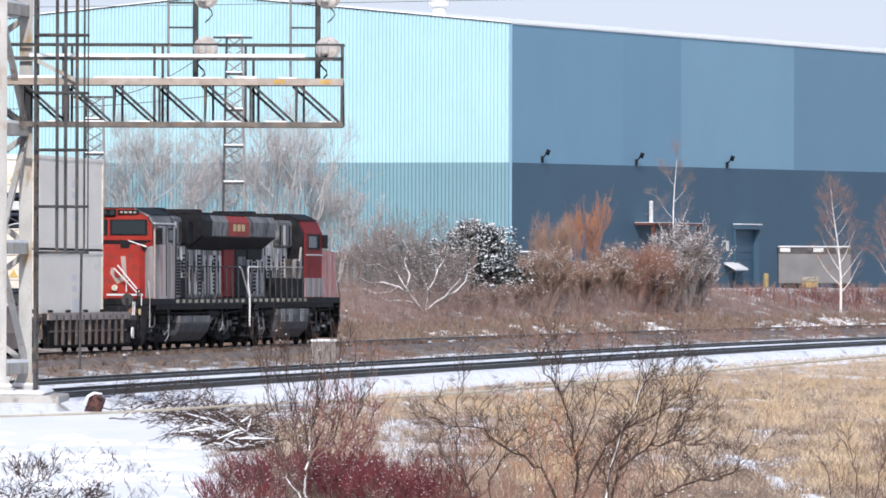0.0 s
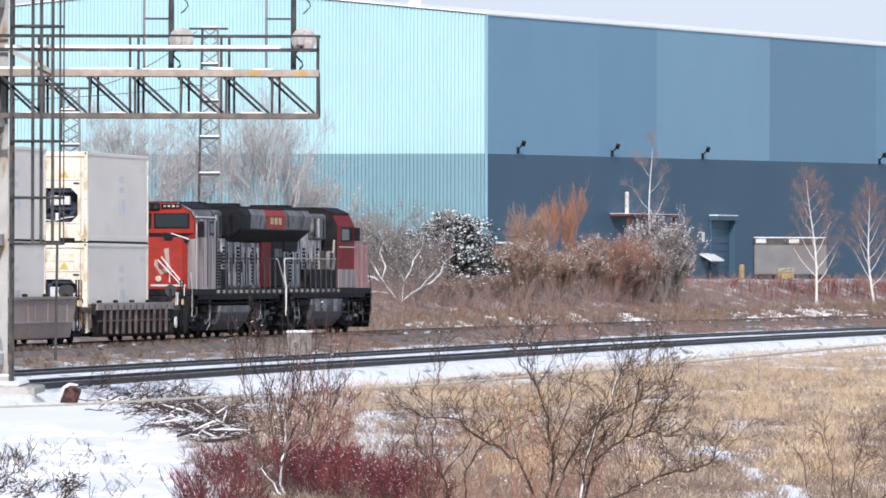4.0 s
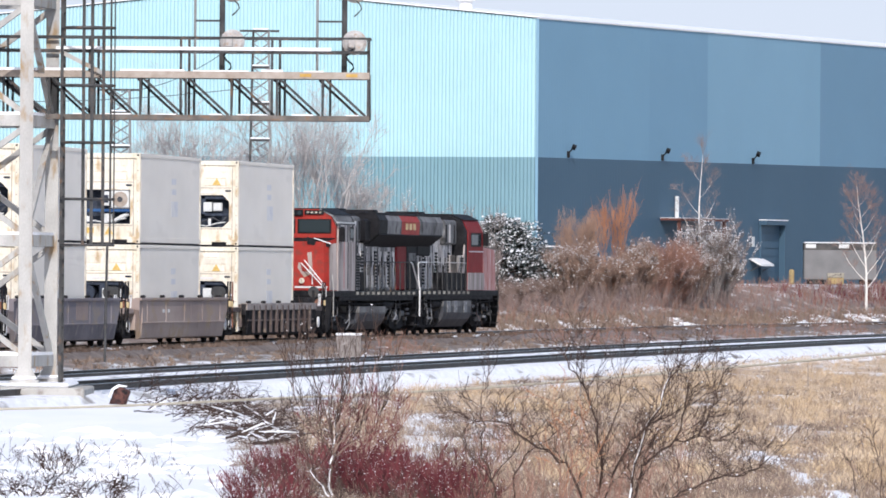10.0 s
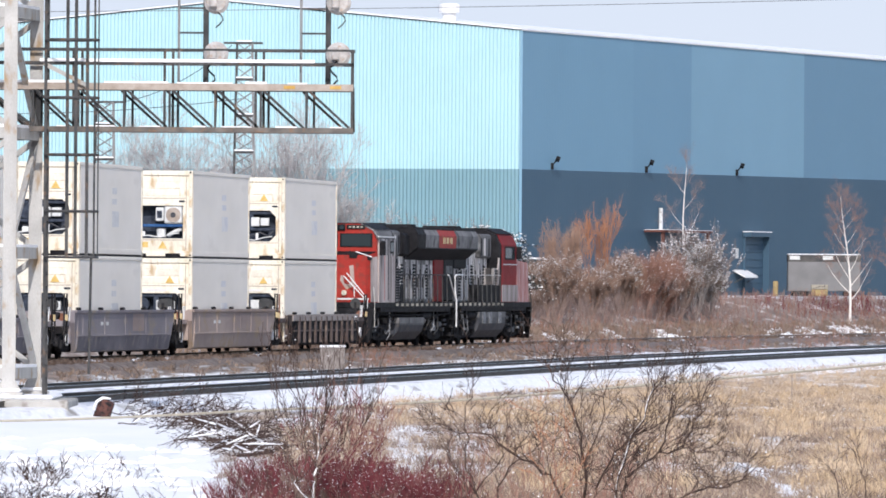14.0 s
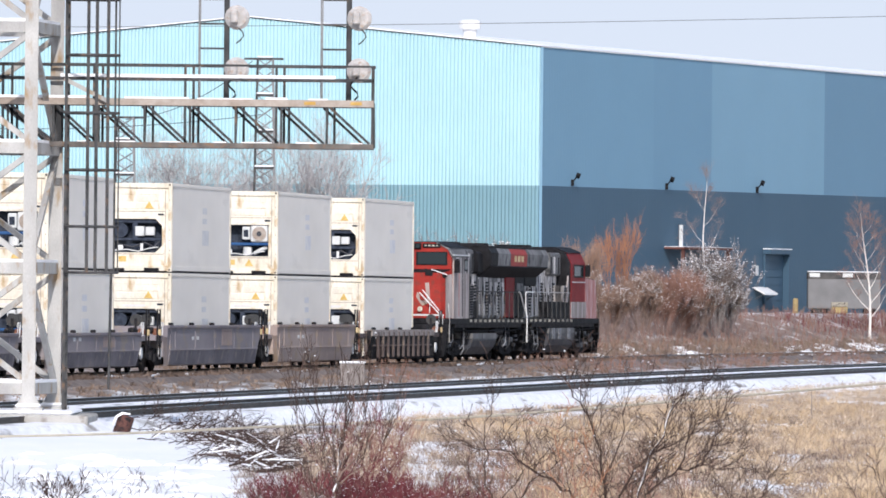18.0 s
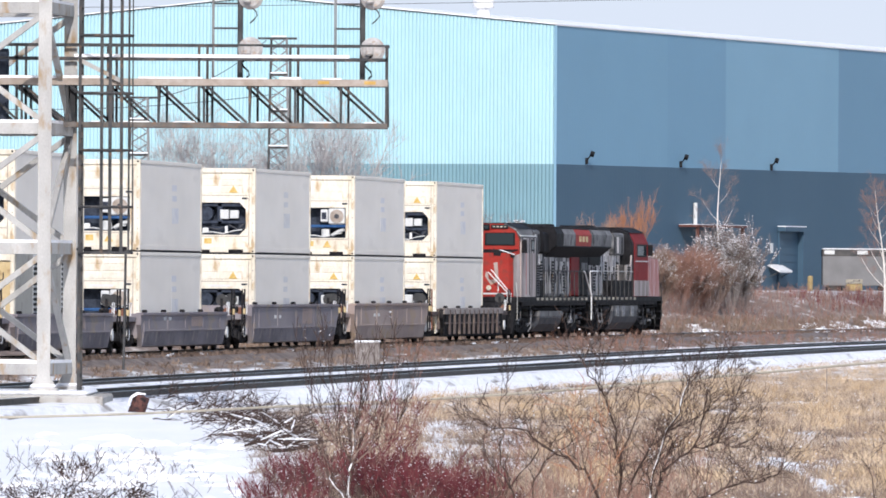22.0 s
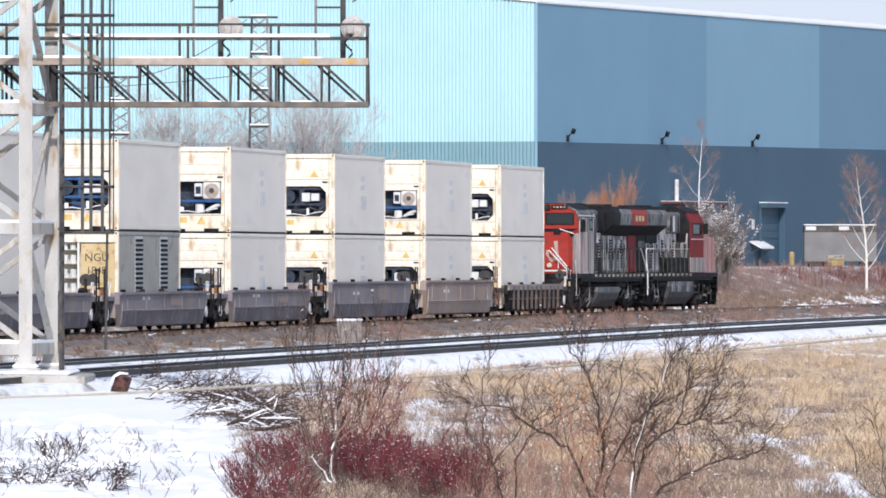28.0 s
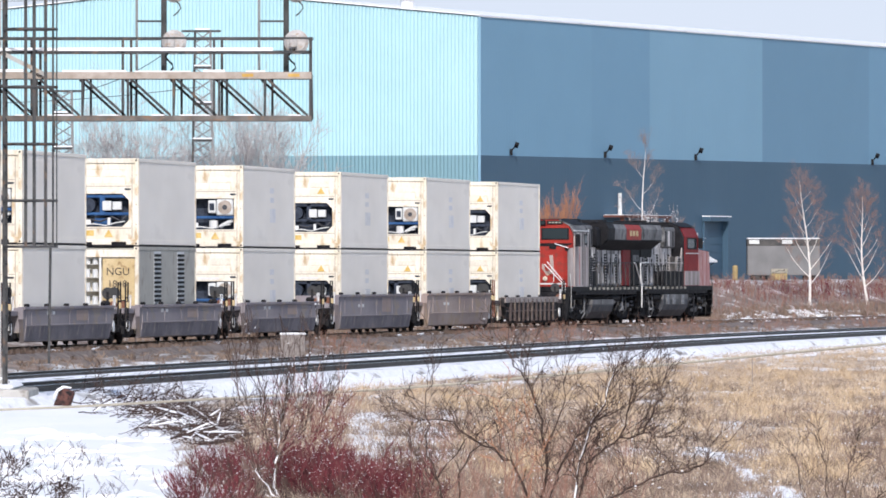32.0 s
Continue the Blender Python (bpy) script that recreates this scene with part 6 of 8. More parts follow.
def clump(sp, p, r, rnd):
    """A small uneven lump."""
    d = [Vector((1, 0, 0)), Vector((-1, 0, 0)), Vector((0, 1, 0)), Vector((0, -1, 0)), Vector((0, 0, 0.8)), Vector((0, 0, -0.5))]
    k = len(sp.v)
    sp.v += [tuple(Vector(p) + v * r * rnd.uniform(0.6, 1.3)) for v in d]
    sp.f += [(k + a, k + b, k + c) for a, b, c in ((0, 2, 4), (2, 1, 4), (1, 3, 4), (3, 0, 4), (2, 0, 5), (1, 2, 5), (3, 1, 5), (0, 3, 5))]


def frost(spots, r, share, rnd, high=0.0):
    """Snow lodged on twigs: small lumps at some of the places; high: height from which it gathers in clusters."""
    sp = Soup()
    for p in spots:
        gather = 1.0
        if high:
            gather = min(max((p.z - 0.35 * high) / (0.4 * high), 0.0), 1.0) * (1.6 if noise.noise((p.x * 1.9, p.y * 1.9, p.z * 1.9)) > 0.02 else 0.25)
        if rnd.random() < share * gather:
            clump(sp, p + Vector((0, 0, r * 0.4)), r * rnd.uniform(0.5, 1.4), rnd)
    return sp


def slivers(spots, n, length, width, rnd, rise=0.35, share=1.0):
    """Fine twigs: thin slivers fanning out of places on the boughs."""
    sp = Soup()
    for p in spots:
        if rnd.random() > share:
            continue
        for _ in range(n):
            d = Vector((rnd.gauss(0, 1), rnd.gauss(0, 1), rnd.gauss(rise, 0.8))).normalized() * rnd.uniform(*length)
            w = d.cross(Vector((rnd.gauss(0, 1), rnd.gauss(0, 1), rnd.gauss(0, 1)))).normalized() * width
            k = len(sp.v)
            sp.v += [tuple(p - w), tuple(p + w), tuple(p + d)]
            sp.f.append((k, k + 1, k + 2))
    return sp


def bare_tree(name, label, x, y, high, wide, bark, seed, stems=1, depth=5, kids=3, snow=0.0, snow_r=0.05, spread=0.6, up=0.2, trunk=0.12, lean=(0, 0), category="tree", group="", tip=0.008, sink=0.05, fuzz=0, fuzz_len=(0.15, 0.4), fuzz_w=0.008, frosted=0, haze=None):
    """A leafless tree or shrub: trunk and limbs, a crown of twigs, and the snow that lies on them."""
    rnd = random.Random(seed)
    z = land(x, y) - sink
    ob = thing(name, label, category, group, at=pose(x, y, z))
    trunk_sp, crown_sp, spots = Soup(), Soup(), []
    for k in range(stems):
        w = 2 * math.pi * k / stems + rnd.uniform(-0.4, 0.4)
        out = 0.0 if stems == 1 else rnd.uniform(0.25, 1.0) * wide / high
        d = Vector((math.cos(w) * out + lean[0], math.sin(w) * out + lean[1], 1)).normalized()
        base = Vector((math.cos(w) * 0.06 * stems ** 0.5, math.sin(w) * 0.06 * stems ** 0.5, 0))
        first = high * (0.42 if stems == 1 else 0.38) * rnd.uniform(0.85, 1.15)
        mid = base + d * first * 0.5 + Vector((rnd.uniform(-0.05, 0.05), rnd.uniform(-0.05, 0.05), 0)) * first
        top = base + d * first
        trunk_sp.tube([base - Vector((0, 0, 0.1)), mid, top], [trunk * 1.15, trunk * 0.9, trunk * 0.75], 6)
        for j in range(kids + 1):
            side = Vector((rnd.gauss(0, 1), rnd.gauss(0, 1), rnd.uniform(-0.1, 0.6))).normalized()
            nd = (d + side * spread * (1.0 if j else 0.25)).normalized()
            f = 1.0 if j == 0 else rnd.uniform(0.35, 1.0)
            grow(crown_sp, base.lerp(top, f), nd, high * 0.30 * rnd.uniform(0.8, 1.2), trunk * 0.6, depth - 2, rnd, kids, spread, up, 0.2, tip, 0.68, spots)
    part("trunk", trunk_sp, bark, ob)
    part("crown", crown_sp, bark, ob)
    if fuzz:
        part("twig_haze", slivers(spots, fuzz, fuzz_len, fuzz_w, rnd), haze or bark, ob, kind="stuff")
    if snow:
        part("snow_dusting", frost(spots, snow_r, snow, rnd, high if frosted else 0.0), SNOW, ob, kind="stuff")
    return ob


def birch(x, y, high, lean, seed, limbs=9, twigs=None):
    """A slim white birch with rising limbs and a haze of rusty twigs."""
    rnd = random.Random(seed)
    ob = thing("birch_tree", "slim white-barked birch with rust-tinted bare twigs", "tree", "birches", at=pose(x, y, land(x, y) - 0.05))
    tr, cr, spots = Soup(), Soup(), []
    pts = [Vector((lean * high * f + 0.12 * math.sin(f * 5 + seed), 0.1 * math.sin(f * 4), high * f)) for f in (0, 0.15, 0.3, 0.45, 0.6, 0.75, 0.88, 1.0)]
    tr.tube(pts, [0.085, 0.07, 0.06, 0.05, 0.04, 0.029, 0.02, 0.009], 7)
    for k in range(limbs):
        f = 0.16 + 0.7 * k / limbs
        i = min(int(f * 7), 6)
        b = pts[i].lerp(pts[i + 1], f * 7 - i)
        s = -1 if k % 2 else 1
        d = Vector((s * rnd.uniform(0.5, 1.0), rnd.uniform(-0.5, 0.5), rnd.uniform(0.5, 1.1))).normalized()
        length = (1 - f) * high * 0.34 + 0.35
        ends = [b]
        q, dd = b.copy(), d.copy()
        for _ in range(3):
            dd = (dd + Vector((0, 0, 0.18)) + Vector((rnd.uniform(-0.12, 0.12), 0, 0))).normalized()
            q = q + dd * length / 3
            ends.append(q.copy())
        tr.tube(ends, [0.028 * (1.2 - f), 0.021 * (1.2 - f), 0.014 * (1.2 - f), 0.006], 5)
        for e in ends[1:]:
            for _ in range(3):
                grow(cr, e, dd + Vector((rnd.gauss(0, 0.5), rnd.gauss(0, 0.5), 0.2)), 0.5, 0.005, 2, rnd, 3, 0.6, 0.1, 0.2, 0.003, 0.66, spots)
    for _ in range(14):
        f = rnd.uniform(0.72, 1.0)
        grow(cr, pts[5].lerp(pts[7], (f - 0.72) / 0.28), Vector((rnd.gauss(0, 0.5), rnd.gauss(0, 0.5), 1)), 0.6, 0.005, 2, rnd, 3, 0.5, 0.2, 0.2, 0.003, 0.66, spots)
    part("trunk", tr, BARK_WHITE, ob, "white bark")
    part("crown", cr, twigs or BARK_HAZE, ob, "dull violet-brown twigs")
    part("twig_haze", slivers(spots, 1, (0.15, 0.45), 0.003, rnd), twigs or BARK_RUST, ob, kind="stuff")
    return ob


def evergreen(x, y, high, wide, seed):
    """A bushy pine: whorls of drooping boughs made of many needle tufts, snow on top of them."""
    rnd = random.Random(seed)
    ob = thing("pine_tree", "bushy dark evergreen loaded with clumps of snow", "tree", at=pose(x, y, land(x, y) - 0.1))
    part("trunk", Soup().tube([(0, 0, 0), (0.05, 0, high * 0.5), (0.0, 0, high * 0.95)], [0.1, 0.06, 0.015], 6), BARK_DARK, ob)
    nd, sn, bough = Soup(), Soup(), Soup()
    for k in range(560):
        f = rnd.random() ** 1.1
        w = rnd.uniform(0, 2 * math.pi)
        prof = math.sqrt(max(0.02, 1 - f ** 1.5)) * (0.9 + 0.4 * noise.noise((w * 1.3, f * 4, seed)))
        reach = wide * prof * rnd.uniform(0.6, 1.08)
        root = Vector((0, 0, high * (0.05 + 0.9 * f)))
        end = root + Vector((math.cos(w) * reach, math.sin(w) * reach, 0.12 * high * rnd.uniform(-0.4, 0.8)))
        bough.tube([root, root.lerp(end, 0.6) + Vector((0, 0, 0.05)), end], [0.02, 0.012, 0.005], 3)
        for j in range(9):
            p = root.lerp(end, 0.35 + 0.65 * j / 8) + Vector((rnd.gauss(0, 0.09), rnd.gauss(0, 0.09), rnd.gauss(0, 0.06)))
            for _ in range(7):
                d = Vector((rnd.gauss(0, 1), rnd.gauss(0, 1), rnd.gauss(0.3, 0.7))).normalized() * rnd.uniform(0.12, 0.24)
                side = d.cross(Vector((0, 0, 1))).normalized() * 0.035
                i = len(nd.v)
                nd.v += [tuple(p - side), tuple(p + side), tuple(p + d)]
                nd.f.append((i, i + 1, i + 2))
            if rnd.random() < 0.9 and j > 2:
                for _ in range(2):
                    clump(sn, p + Vector((rnd.gauss(0, 0.08), -0.04, 0.05 + rnd.gauss(0, 0.03))), rnd.uniform(0.02, 0.05) + (0.035 if rnd.random() < 0.2 else 0), rnd)
    part("branching", bough, BARK_DARK, ob)
    part("foliage", nd, NEEDLE, ob, "dark green needle tufts")
    part("snow_load", sn, SNOW, ob)
    return ob


def stems(name, label, category, material, places, seed, high, r=0.006, fork=2, lean=0.25, kids=2):
    """A stand of thin stems that nobody could count, as one object; places: (x, y) of each."""
    rnd = random.Random(seed)
    sp = Soup()
    for x, y in places:
        h = rnd.uniform(*high)
        p = Vector((x, y, land(x, y) - 0.03))
        d = Vector((rnd.gauss(0, lean), rnd.gauss(0, lean), 1)).normalized()
        top = p + d * h
        mid = p.lerp(top, 0.5) + Vector((rnd.gauss(0, 0.04), rnd.gauss(0, 0.04), 0)) * h
        sp.tube([p, mid, top], [r, r * 0.8, r * 0.4], 3)
        for _ in range(fork):
            b = p.lerp(top, rnd.uniform(0.4, 0.9))
            e = b + (d + Vector((rnd.gauss(0, 0.55), rnd.gauss(0, 0.55), 0))).normalized() * h * rnd.uniform(0.2, 0.45)
            sp.tube([b, e], [r * 0.6, r * 0.35], 3)
    ob = part(name, sp, material)
    return tagged(ob, label, category, kind="stuff")


def tufts(name, label, material, places, seed, high, blades=9, width=0.012, flop=0.45, lift=0.0):
    """Tufts of grass blades, as one object."""
    rnd = random.Random(seed)
    sp = Soup()
    for x, y in places:
        z = land(x, y) - 0.02 + lift
        h0 = rnd.uniform(*high)
        for _ in range(blades):
            bx, by = x + rnd.gauss(0, 0.07), y + rnd.gauss(0, 0.1)
            h = h0 * rnd.uniform(0.6, 1.2)
            w = rnd.uniform(0, math.pi)
            dx, dy = math.cos(w) * width, math.sin(w) * width
            lx, ly = rnd.gauss(0, flop) * h, rnd.gauss(0, flop) * h
            k = len(sp.v)
            sp.v += [(bx - dx, by - dy, z), (bx + dx, by + dy, z), (bx + lx * 0.45 + dx * 0.7, by + ly * 0.45 + dy * 0.7, z + h * 0.62), (bx + lx * 0.45 - dx * 0.7, by + ly * 0.45 - dy * 0.7, z + h * 0.62),
                     (bx + lx * 1.1, by + ly * 1.1, z + h)]
            sp.f += [(k, k + 1, k + 2, k + 3), (k + 3, k + 2, k + 4)]
    ob = part(name, sp, material)
    return tagged(ob, label, "grass", kind="stuff")


def strip(rnd, n, s0, s1, q0, q1, gate=None, power=1.0):
    """Places in a band along the railway."""
    out = []
    while len(out) < n:
        s, q = rnd.uniform(s0, s1), rnd.uniform(q0, q1)
        x, y, _ = track(s, q)
        if gate is None or gate(x, y):
            out.append((x, y))
    return out


def field(rnd, n, b0, b1, y0, y1, gate=None, least=16.0):
    """Places in the meadow between two bearings from the camera side, past the railway verge."""
    out = []
    for _ in range(n * 8):
        y = y0 + (y1 - y0) * rnd.random() ** 1.35
        x = rnd.uniform(b0, b1) * y
        if (gate is None or gate(x, y)) and offset(x, y)[1] > least:
            out.append((x, y))
            if len(out) >= n:
                break
    return out


R = random.Random(11)
# behind the railway: trees and bushes on the bank
for x, y, high, wide, seed, n in ((-15.6, 470, 8.0, 3.4, 3, 4), (-9.0, 474, 8.3, 3.6, 8, 5), (-12.6, 480, 6.6, 2.4, 21, 3), (-6.9, 478, 5.8, 2.2, 24, 3)):
    bare_tree("bare_tree", "wide frosted grey leafless tree against the warehouse", x, y, high, wide, BARK_PALE, seed, stems=n, depth=6, kids=3, snow=0.07, snow_r=0.028, spread=0.7, up=0.2, trunk=0.075, group="leafless trees", tip=0.008, fuzz=1, fuzz_len=(0.3, 0.7), fuzz_w=0.005)


def forked_sapling(x, y):
    """A low tree forking near the ground into three snow-lined limbs."""
    rnd = random.Random(5)
    ob = thing("snowy_sapling", "low forked tree with snow lining its limbs", "tree", at=pose(x, y, land(x, y) - 0.05))
    tr, cr, sn, spots = Soup(), Soup(), Soup(), []
    limbs = (((0, 0), (-0.35, 0.45), (-0.85, 1.1), (-1.3, 1.85), (-1.75, 2.4)), ((-0.6, 0.8), (-1.2, 1.2), (-1.9, 1.4), (-2.5, 1.38), (-2.9, 1.6)), ((0, 0), (0.08, 0.6), (0.12, 1.1), (-0.2, 1.7), (-0.25, 2.6)),
             ((0, 0.1), (0.5, 0.55), (0.85, 0.75), (1.1, 1.05), (1.6, 1.6)), ((-1.3, 1.85), (-1.7, 1.95), (-2.1, 2.2), (-2.6, 2.15), (-3.0, 2.5)), ((0.1, 1.0), (0.4, 1.5), (0.55, 2.0), (0.9, 2.5), (1.0, 3.0)), ((-0.85, 1.1), (-0.7, 1.7), (-0.95, 2.3), (-0.8, 2.8), (-1.0, 3.3)))
    limbs += (((0.85, 0.75), (1.35, 1.0), (1.75, 1.4), (1.9, 1.9), (2.3, 2.2)), ((-0.35, 0.45), (-1.0, 0.6), (-1.6, 0.55), (-2.1, 0.75), (-2.6, 0.8)), ((-1.2, 1.2), (-1.6, 0.95), (-2.2, 0.9), (-2.7, 1.1), (-3.1, 1.05)))
    for k, pts in enumerate(limbs):
        p = [Vector((a, 0.25 * math.sin(a * 2 + k), b)) for a, b in pts]
        tr.tube(p, [0.06, 0.05, 0.04, 0.028, 0.012], 6)
        sn.tube([q + Vector((-0.01, -0.03, 0.03)) for q in p], [0.026, 0.042, 0.034, 0.022, 0.008], 5)
        for i in range(1, 5):
            for _ in range(4):
                f = rnd.random()
                q = p[i - 1].lerp(p[i], f)
                grow(cr, q, Vector((rnd.gauss(0, 0.6), rnd.gauss(0, 0.5), 0.8)), rnd.uniform(0.5, 1.2), 0.014, 3, rnd, 3, 0.55, 0.15, 0.25, 0.007, 0.66, spots)
    part("trunk", tr, BARK_GREY, ob)
    part("crown", cr, BARK_GREY, ob)
    part("snow_dusting", frost(spots, 0.025, 0.06, rnd), SNOW, ob, kind="stuff")
    part("snow_lining", sn, SNOW, ob)


forked_sapling(-2.15, 441)
for x, y, high, seed in ((-4.3, 452, 3.3, 15), (-2.9, 456, 3.4, 16), (-0.9, 458, 2.4, 17), (-5.6, 450, 2.6, 18)):
    bare_tree("bare_shrub", "thin grey-brown leafless shrub on the bank", x, y, high, 1.5, BARK_HAZE, seed, stems=5, depth=5, kids=3, spread=0.45, up=0.4, trunk=0.02, category="shrub", group="bank shrubs", tip=0.0065)
evergreen(0.0, 470, 3.55, 3.9, 4)
WILLOW = dict(depth=5, kids=3, spread=0.3, up=0.5, trunk=0.018, category="shrub", group="willows", tip=0.006, fuzz=1, fuzz_len=(0.2, 0.6), fuzz_w=0.004)
bare_tree("orange_willow", "bushy willow with dull tan-orange upright shoots", 3.9, 483, 3.9, 2.1, BARK_TAN, 31, stems=9, **WILLOW)
bare_tree("orange_willow", "bushy willow with bright orange upright shoots", 5.5, 490, 4.5, 1.0, BARK_ORANGE, 33, stems=5, **WILLOW)
BUSHES = ((3.4, 470, 2.9, 1.5, 41, 0.32, BARK_BROWN), (5.1, 481, 2.4, 1.7, 42, 0.22, BARK_BROWN), (6.9, 489.5, 2.8, 1.2, 43, 0.35, BARK_BROWN), (8.6, 496.5, 2.2, 1.8, 44, 0.2, BARK_RUST),
          (10.73, 506.5, 4.0, 1.9, 51, 0.95, BARK_GREY), (11.5, 511.5, 2.6, 1.4, 52, 0.7, BARK_GREY), (9.75, 502.5, 2.6, 1.9, 53, 0.6, BARK_BROWN))
for x, y, high, wide, seed, frosty, bark in BUSHES:
    bare_tree("frosted_bush", "rounded grey bush white with snow" if bark is BARK_GREY else "twiggy brown bush with snow caught in its crown", x, y, high, wide, bark, seed, stems=17, depth=5, kids=3, snow=min(1.0, 1.3 * frosty), snow_r=0.036 if bark is BARK_GREY else 0.029, spread=0.5, up=0.25, trunk=0.026,
              category="shrub", group="frosted bushes", tip=0.0095, fuzz=2, fuzz_len=(0.1, 0.34), fuzz_w=0.006, frosted=1, haze=BARK_BROWN if x > 8 else BARK_TAN)
for x, y, high, seed in ((8.0, 494, 3.3, 47), (9.05, 499, 2.9, 48), (2.1, 466, 1.3, 49), (0.6, 455, 1.2, 50), (-0.6, 450, 1.0, 56)):
    bare_tree("rust_bush", "rust-brown leafless bush on the bank", x, y, high, 1.7, BARK_RUST if high > 2 else BARK_BROWN, seed, stems=11, depth=5, kids=3, snow=0.05, snow_r=0.03, spread=0.45, trunk=0.018, category="shrub", group="rust bushes", tip=0.0065, fuzz=1, fuzz_len=(0.12, 0.4), fuzz_w=0.0045)
birch(11.4, 560, 7.6, 0.0, 2, 6, BARK_HAZE)
birch(20.25, 545, 6.9, -0.07, 6, 13)
birch(24.0, 560, 6.2, -0.06, 9, 12)
birch(28.6, 590, 6.3, 0.03, 12, 10)
stems("bank_brush", "tangle of rust-brown leafless brush on the bank", "brush", BARK_RUST, strip(R, 3400, 60, 330, -12.5, -5.2), 61, (0.25, 0.7), 0.012, 3)
stems("bank_brush", "tangle of grey-brown leafless brush on the bank", "brush", BARK_BROWN, strip(R, 3000, 40, 330, -12.5, -4.6), 62, (0.25, 0.75), 0.011, 3)
stems("bank_brush", "haze of dusty pink-brown brush before the bushes", "brush", BARK_HAZE, strip(R, 2300, 90, 190, -11.5, -6.5), 67, (0.4, 1.3), 0.007, 6, 0.35)
stems("red_brush", "dark red leafless stems on the bank", "brush", BARK_RED, strip(R, 900, 205, 300, -10.5, -7.5), 63, (0.3, 0.8), 0.012, 3)
tufts("bank_grass", "dull brown grass along the foot of the bank", WEED, strip(R, 3200, 20, 330, -6.8, -4.2), 64, (0.15, 0.42), 7, 0.018)
tufts("trackside_weeds", "low brown weeds between the tracks", WEED, strip(R, 1700, -60, 300, 0.9, 4.7, lambda x, y: noise.noise((x * 0.2, y * 0.05, 9)) > -0.25), 65, (0.06, 0.22), 7, 0.02, 0.8)
tufts("shoulder_weeds", "brown weeds along the ballast shoulder", WEED_DARK, strip(R, 1900, -60, 300, -0.1, 1.1, lambda x, y: noise.noise((x * 0.25, y * 0.06, 41)) > -0.3), 68, (0.05, 0.16), 7, 0.02, 0.8, 0.22)
stems("trackside_brush", "rusty stalks between the tracks", "brush", BARK_RUST, strip(R, 700, 20, 200, 1.2, 4.6, lambda x, y: noise.noise((x * 0.3, y * 0.03, 4)) > 0.0), 66, (0.3, 0.8), 0.007, 3)


def snow_ridge():
    """Ploughed snow along the far side of the railway."""
    rnd = random.Random(70)
    sp = Soup()
    for x, y in strip(rnd, 260, 95, 140, -6.0, -4.2, lambda x, y: noise.noise((x * 0.9, y * 0.16, 5)) > 0.15) + strip(rnd, 1300, 138, 340, -6.0, -3.9, lambda x, y: noise.noise((x * 0.22, y * 0.05, 2)) + 0.6 * noise.noise((x * 0.9, y * 0.16, 5)) > -0.06):
        r = rnd.uniform(0.03, 0.1) + (0.1 if x > 5 and rnd.random() < 0.22 else 0.0)
        w = rnd.gauss(0.9, 0.5)
        d = Vector((math.sin(w), math.cos(w) * 1.5, rnd.gauss(-0.12, 0.12))) * r * 2.6
        p = Vector((x, y, land(x, y) + r * 0.1))
        sp.tube([p - d, p - d * 0.4 + Vector((0, 0, r * 0.15)), p + d * 0.35, p + d], [r * 0.12, r * 0.5, r * 0.42, r * 0.1], 6)
    tagged(part("snow_ridge", sp, SNOW), "broken ridge of ploughed snow along the track", "snow", kind="stuff")


snow_ridge()


def rail_snow():
    """Thin streaks of snow left along the main track's ballast."""
    rnd = random.Random(75)
    sp = Soup()
    for _ in range(420):
        s, q = rnd.uniform(-60, 300), rnd.uniform(-0.35, 1.0)
        x, y, h = track(s, q)
        if noise.noise((x * 0.3, y * 0.04, 51.0)) < 0.0:
            continue
        r = rnd.uniform(0.03, 0.09)
        d = Vector((math.sin(h), math.cos(h), 0)) * r * rnd.uniform(4, 12) + Vector((rnd.gauss(0, 0.08), 0, 0))
        p = Vector((x, y, 1.33 + rise(s)))
        sp.tube([p - d, p - d * 0.3, p + d * 0.4, p + d], [r * 0.1, r * 0.6, r * 0.5, r * 0.1], 6)
    tagged(part("rail_snow", sp, SNOW), "thin streaks of snow along the ballast", "snow", kind="stuff")


rail_snow()

# the meadow in front
def grassy(x, y):
    return bare_streak(x, y) < 0.35 + 0.4 * noise.noise((x * 1.7, y * 0.4, 6.0))


def unworn(x, y):
    return bare_streak(x, y) < 0.9


tufts("meadow_grass", "dry straw-coloured meadow grass with snow between", GRASS, field(R, 10500, -0.0205, 0.05, 119, 330, grassy, 17.5) + field(R, 2600, -0.01, 0.05, 215, 420, grassy, 15.2) + field(R, 3200, 0.012, 0.05, 285, 470, None, 14.2), 71, (0.06, 0.24), 7, 0.008, 0.85)
tufts("tall_grass", "golden clumps of long dead grass bent over", GRASS_GOLD, field(R, 620, 0.0, 0.05, 150, 330, lambda x, y: grassy(x, y) and noise.noise((x * 0.6, y * 0.07, 31.0)) > 0.05, 17.0) + field(R, 260, -0.012, 0.05, 230, 400, grassy, 15.0), 79, (0.16, 0.36), 26, 0.006, 0.75)
tufts("meadow_weeds", "dead brown meadow weeds", WEED, field(R, 6800, -0.027, 0.05, 119, 330, unworn), 72, (0.06, 0.22), 6, 0.007, 0.8)
tufts("meadow_weeds", "dead brown weeds thick in the near meadow", WEED, field(R, 3400, -0.02, 0.05, 119, 172, unworn), 78, (0.06, 0.26), 7, 0.006, 0.8)
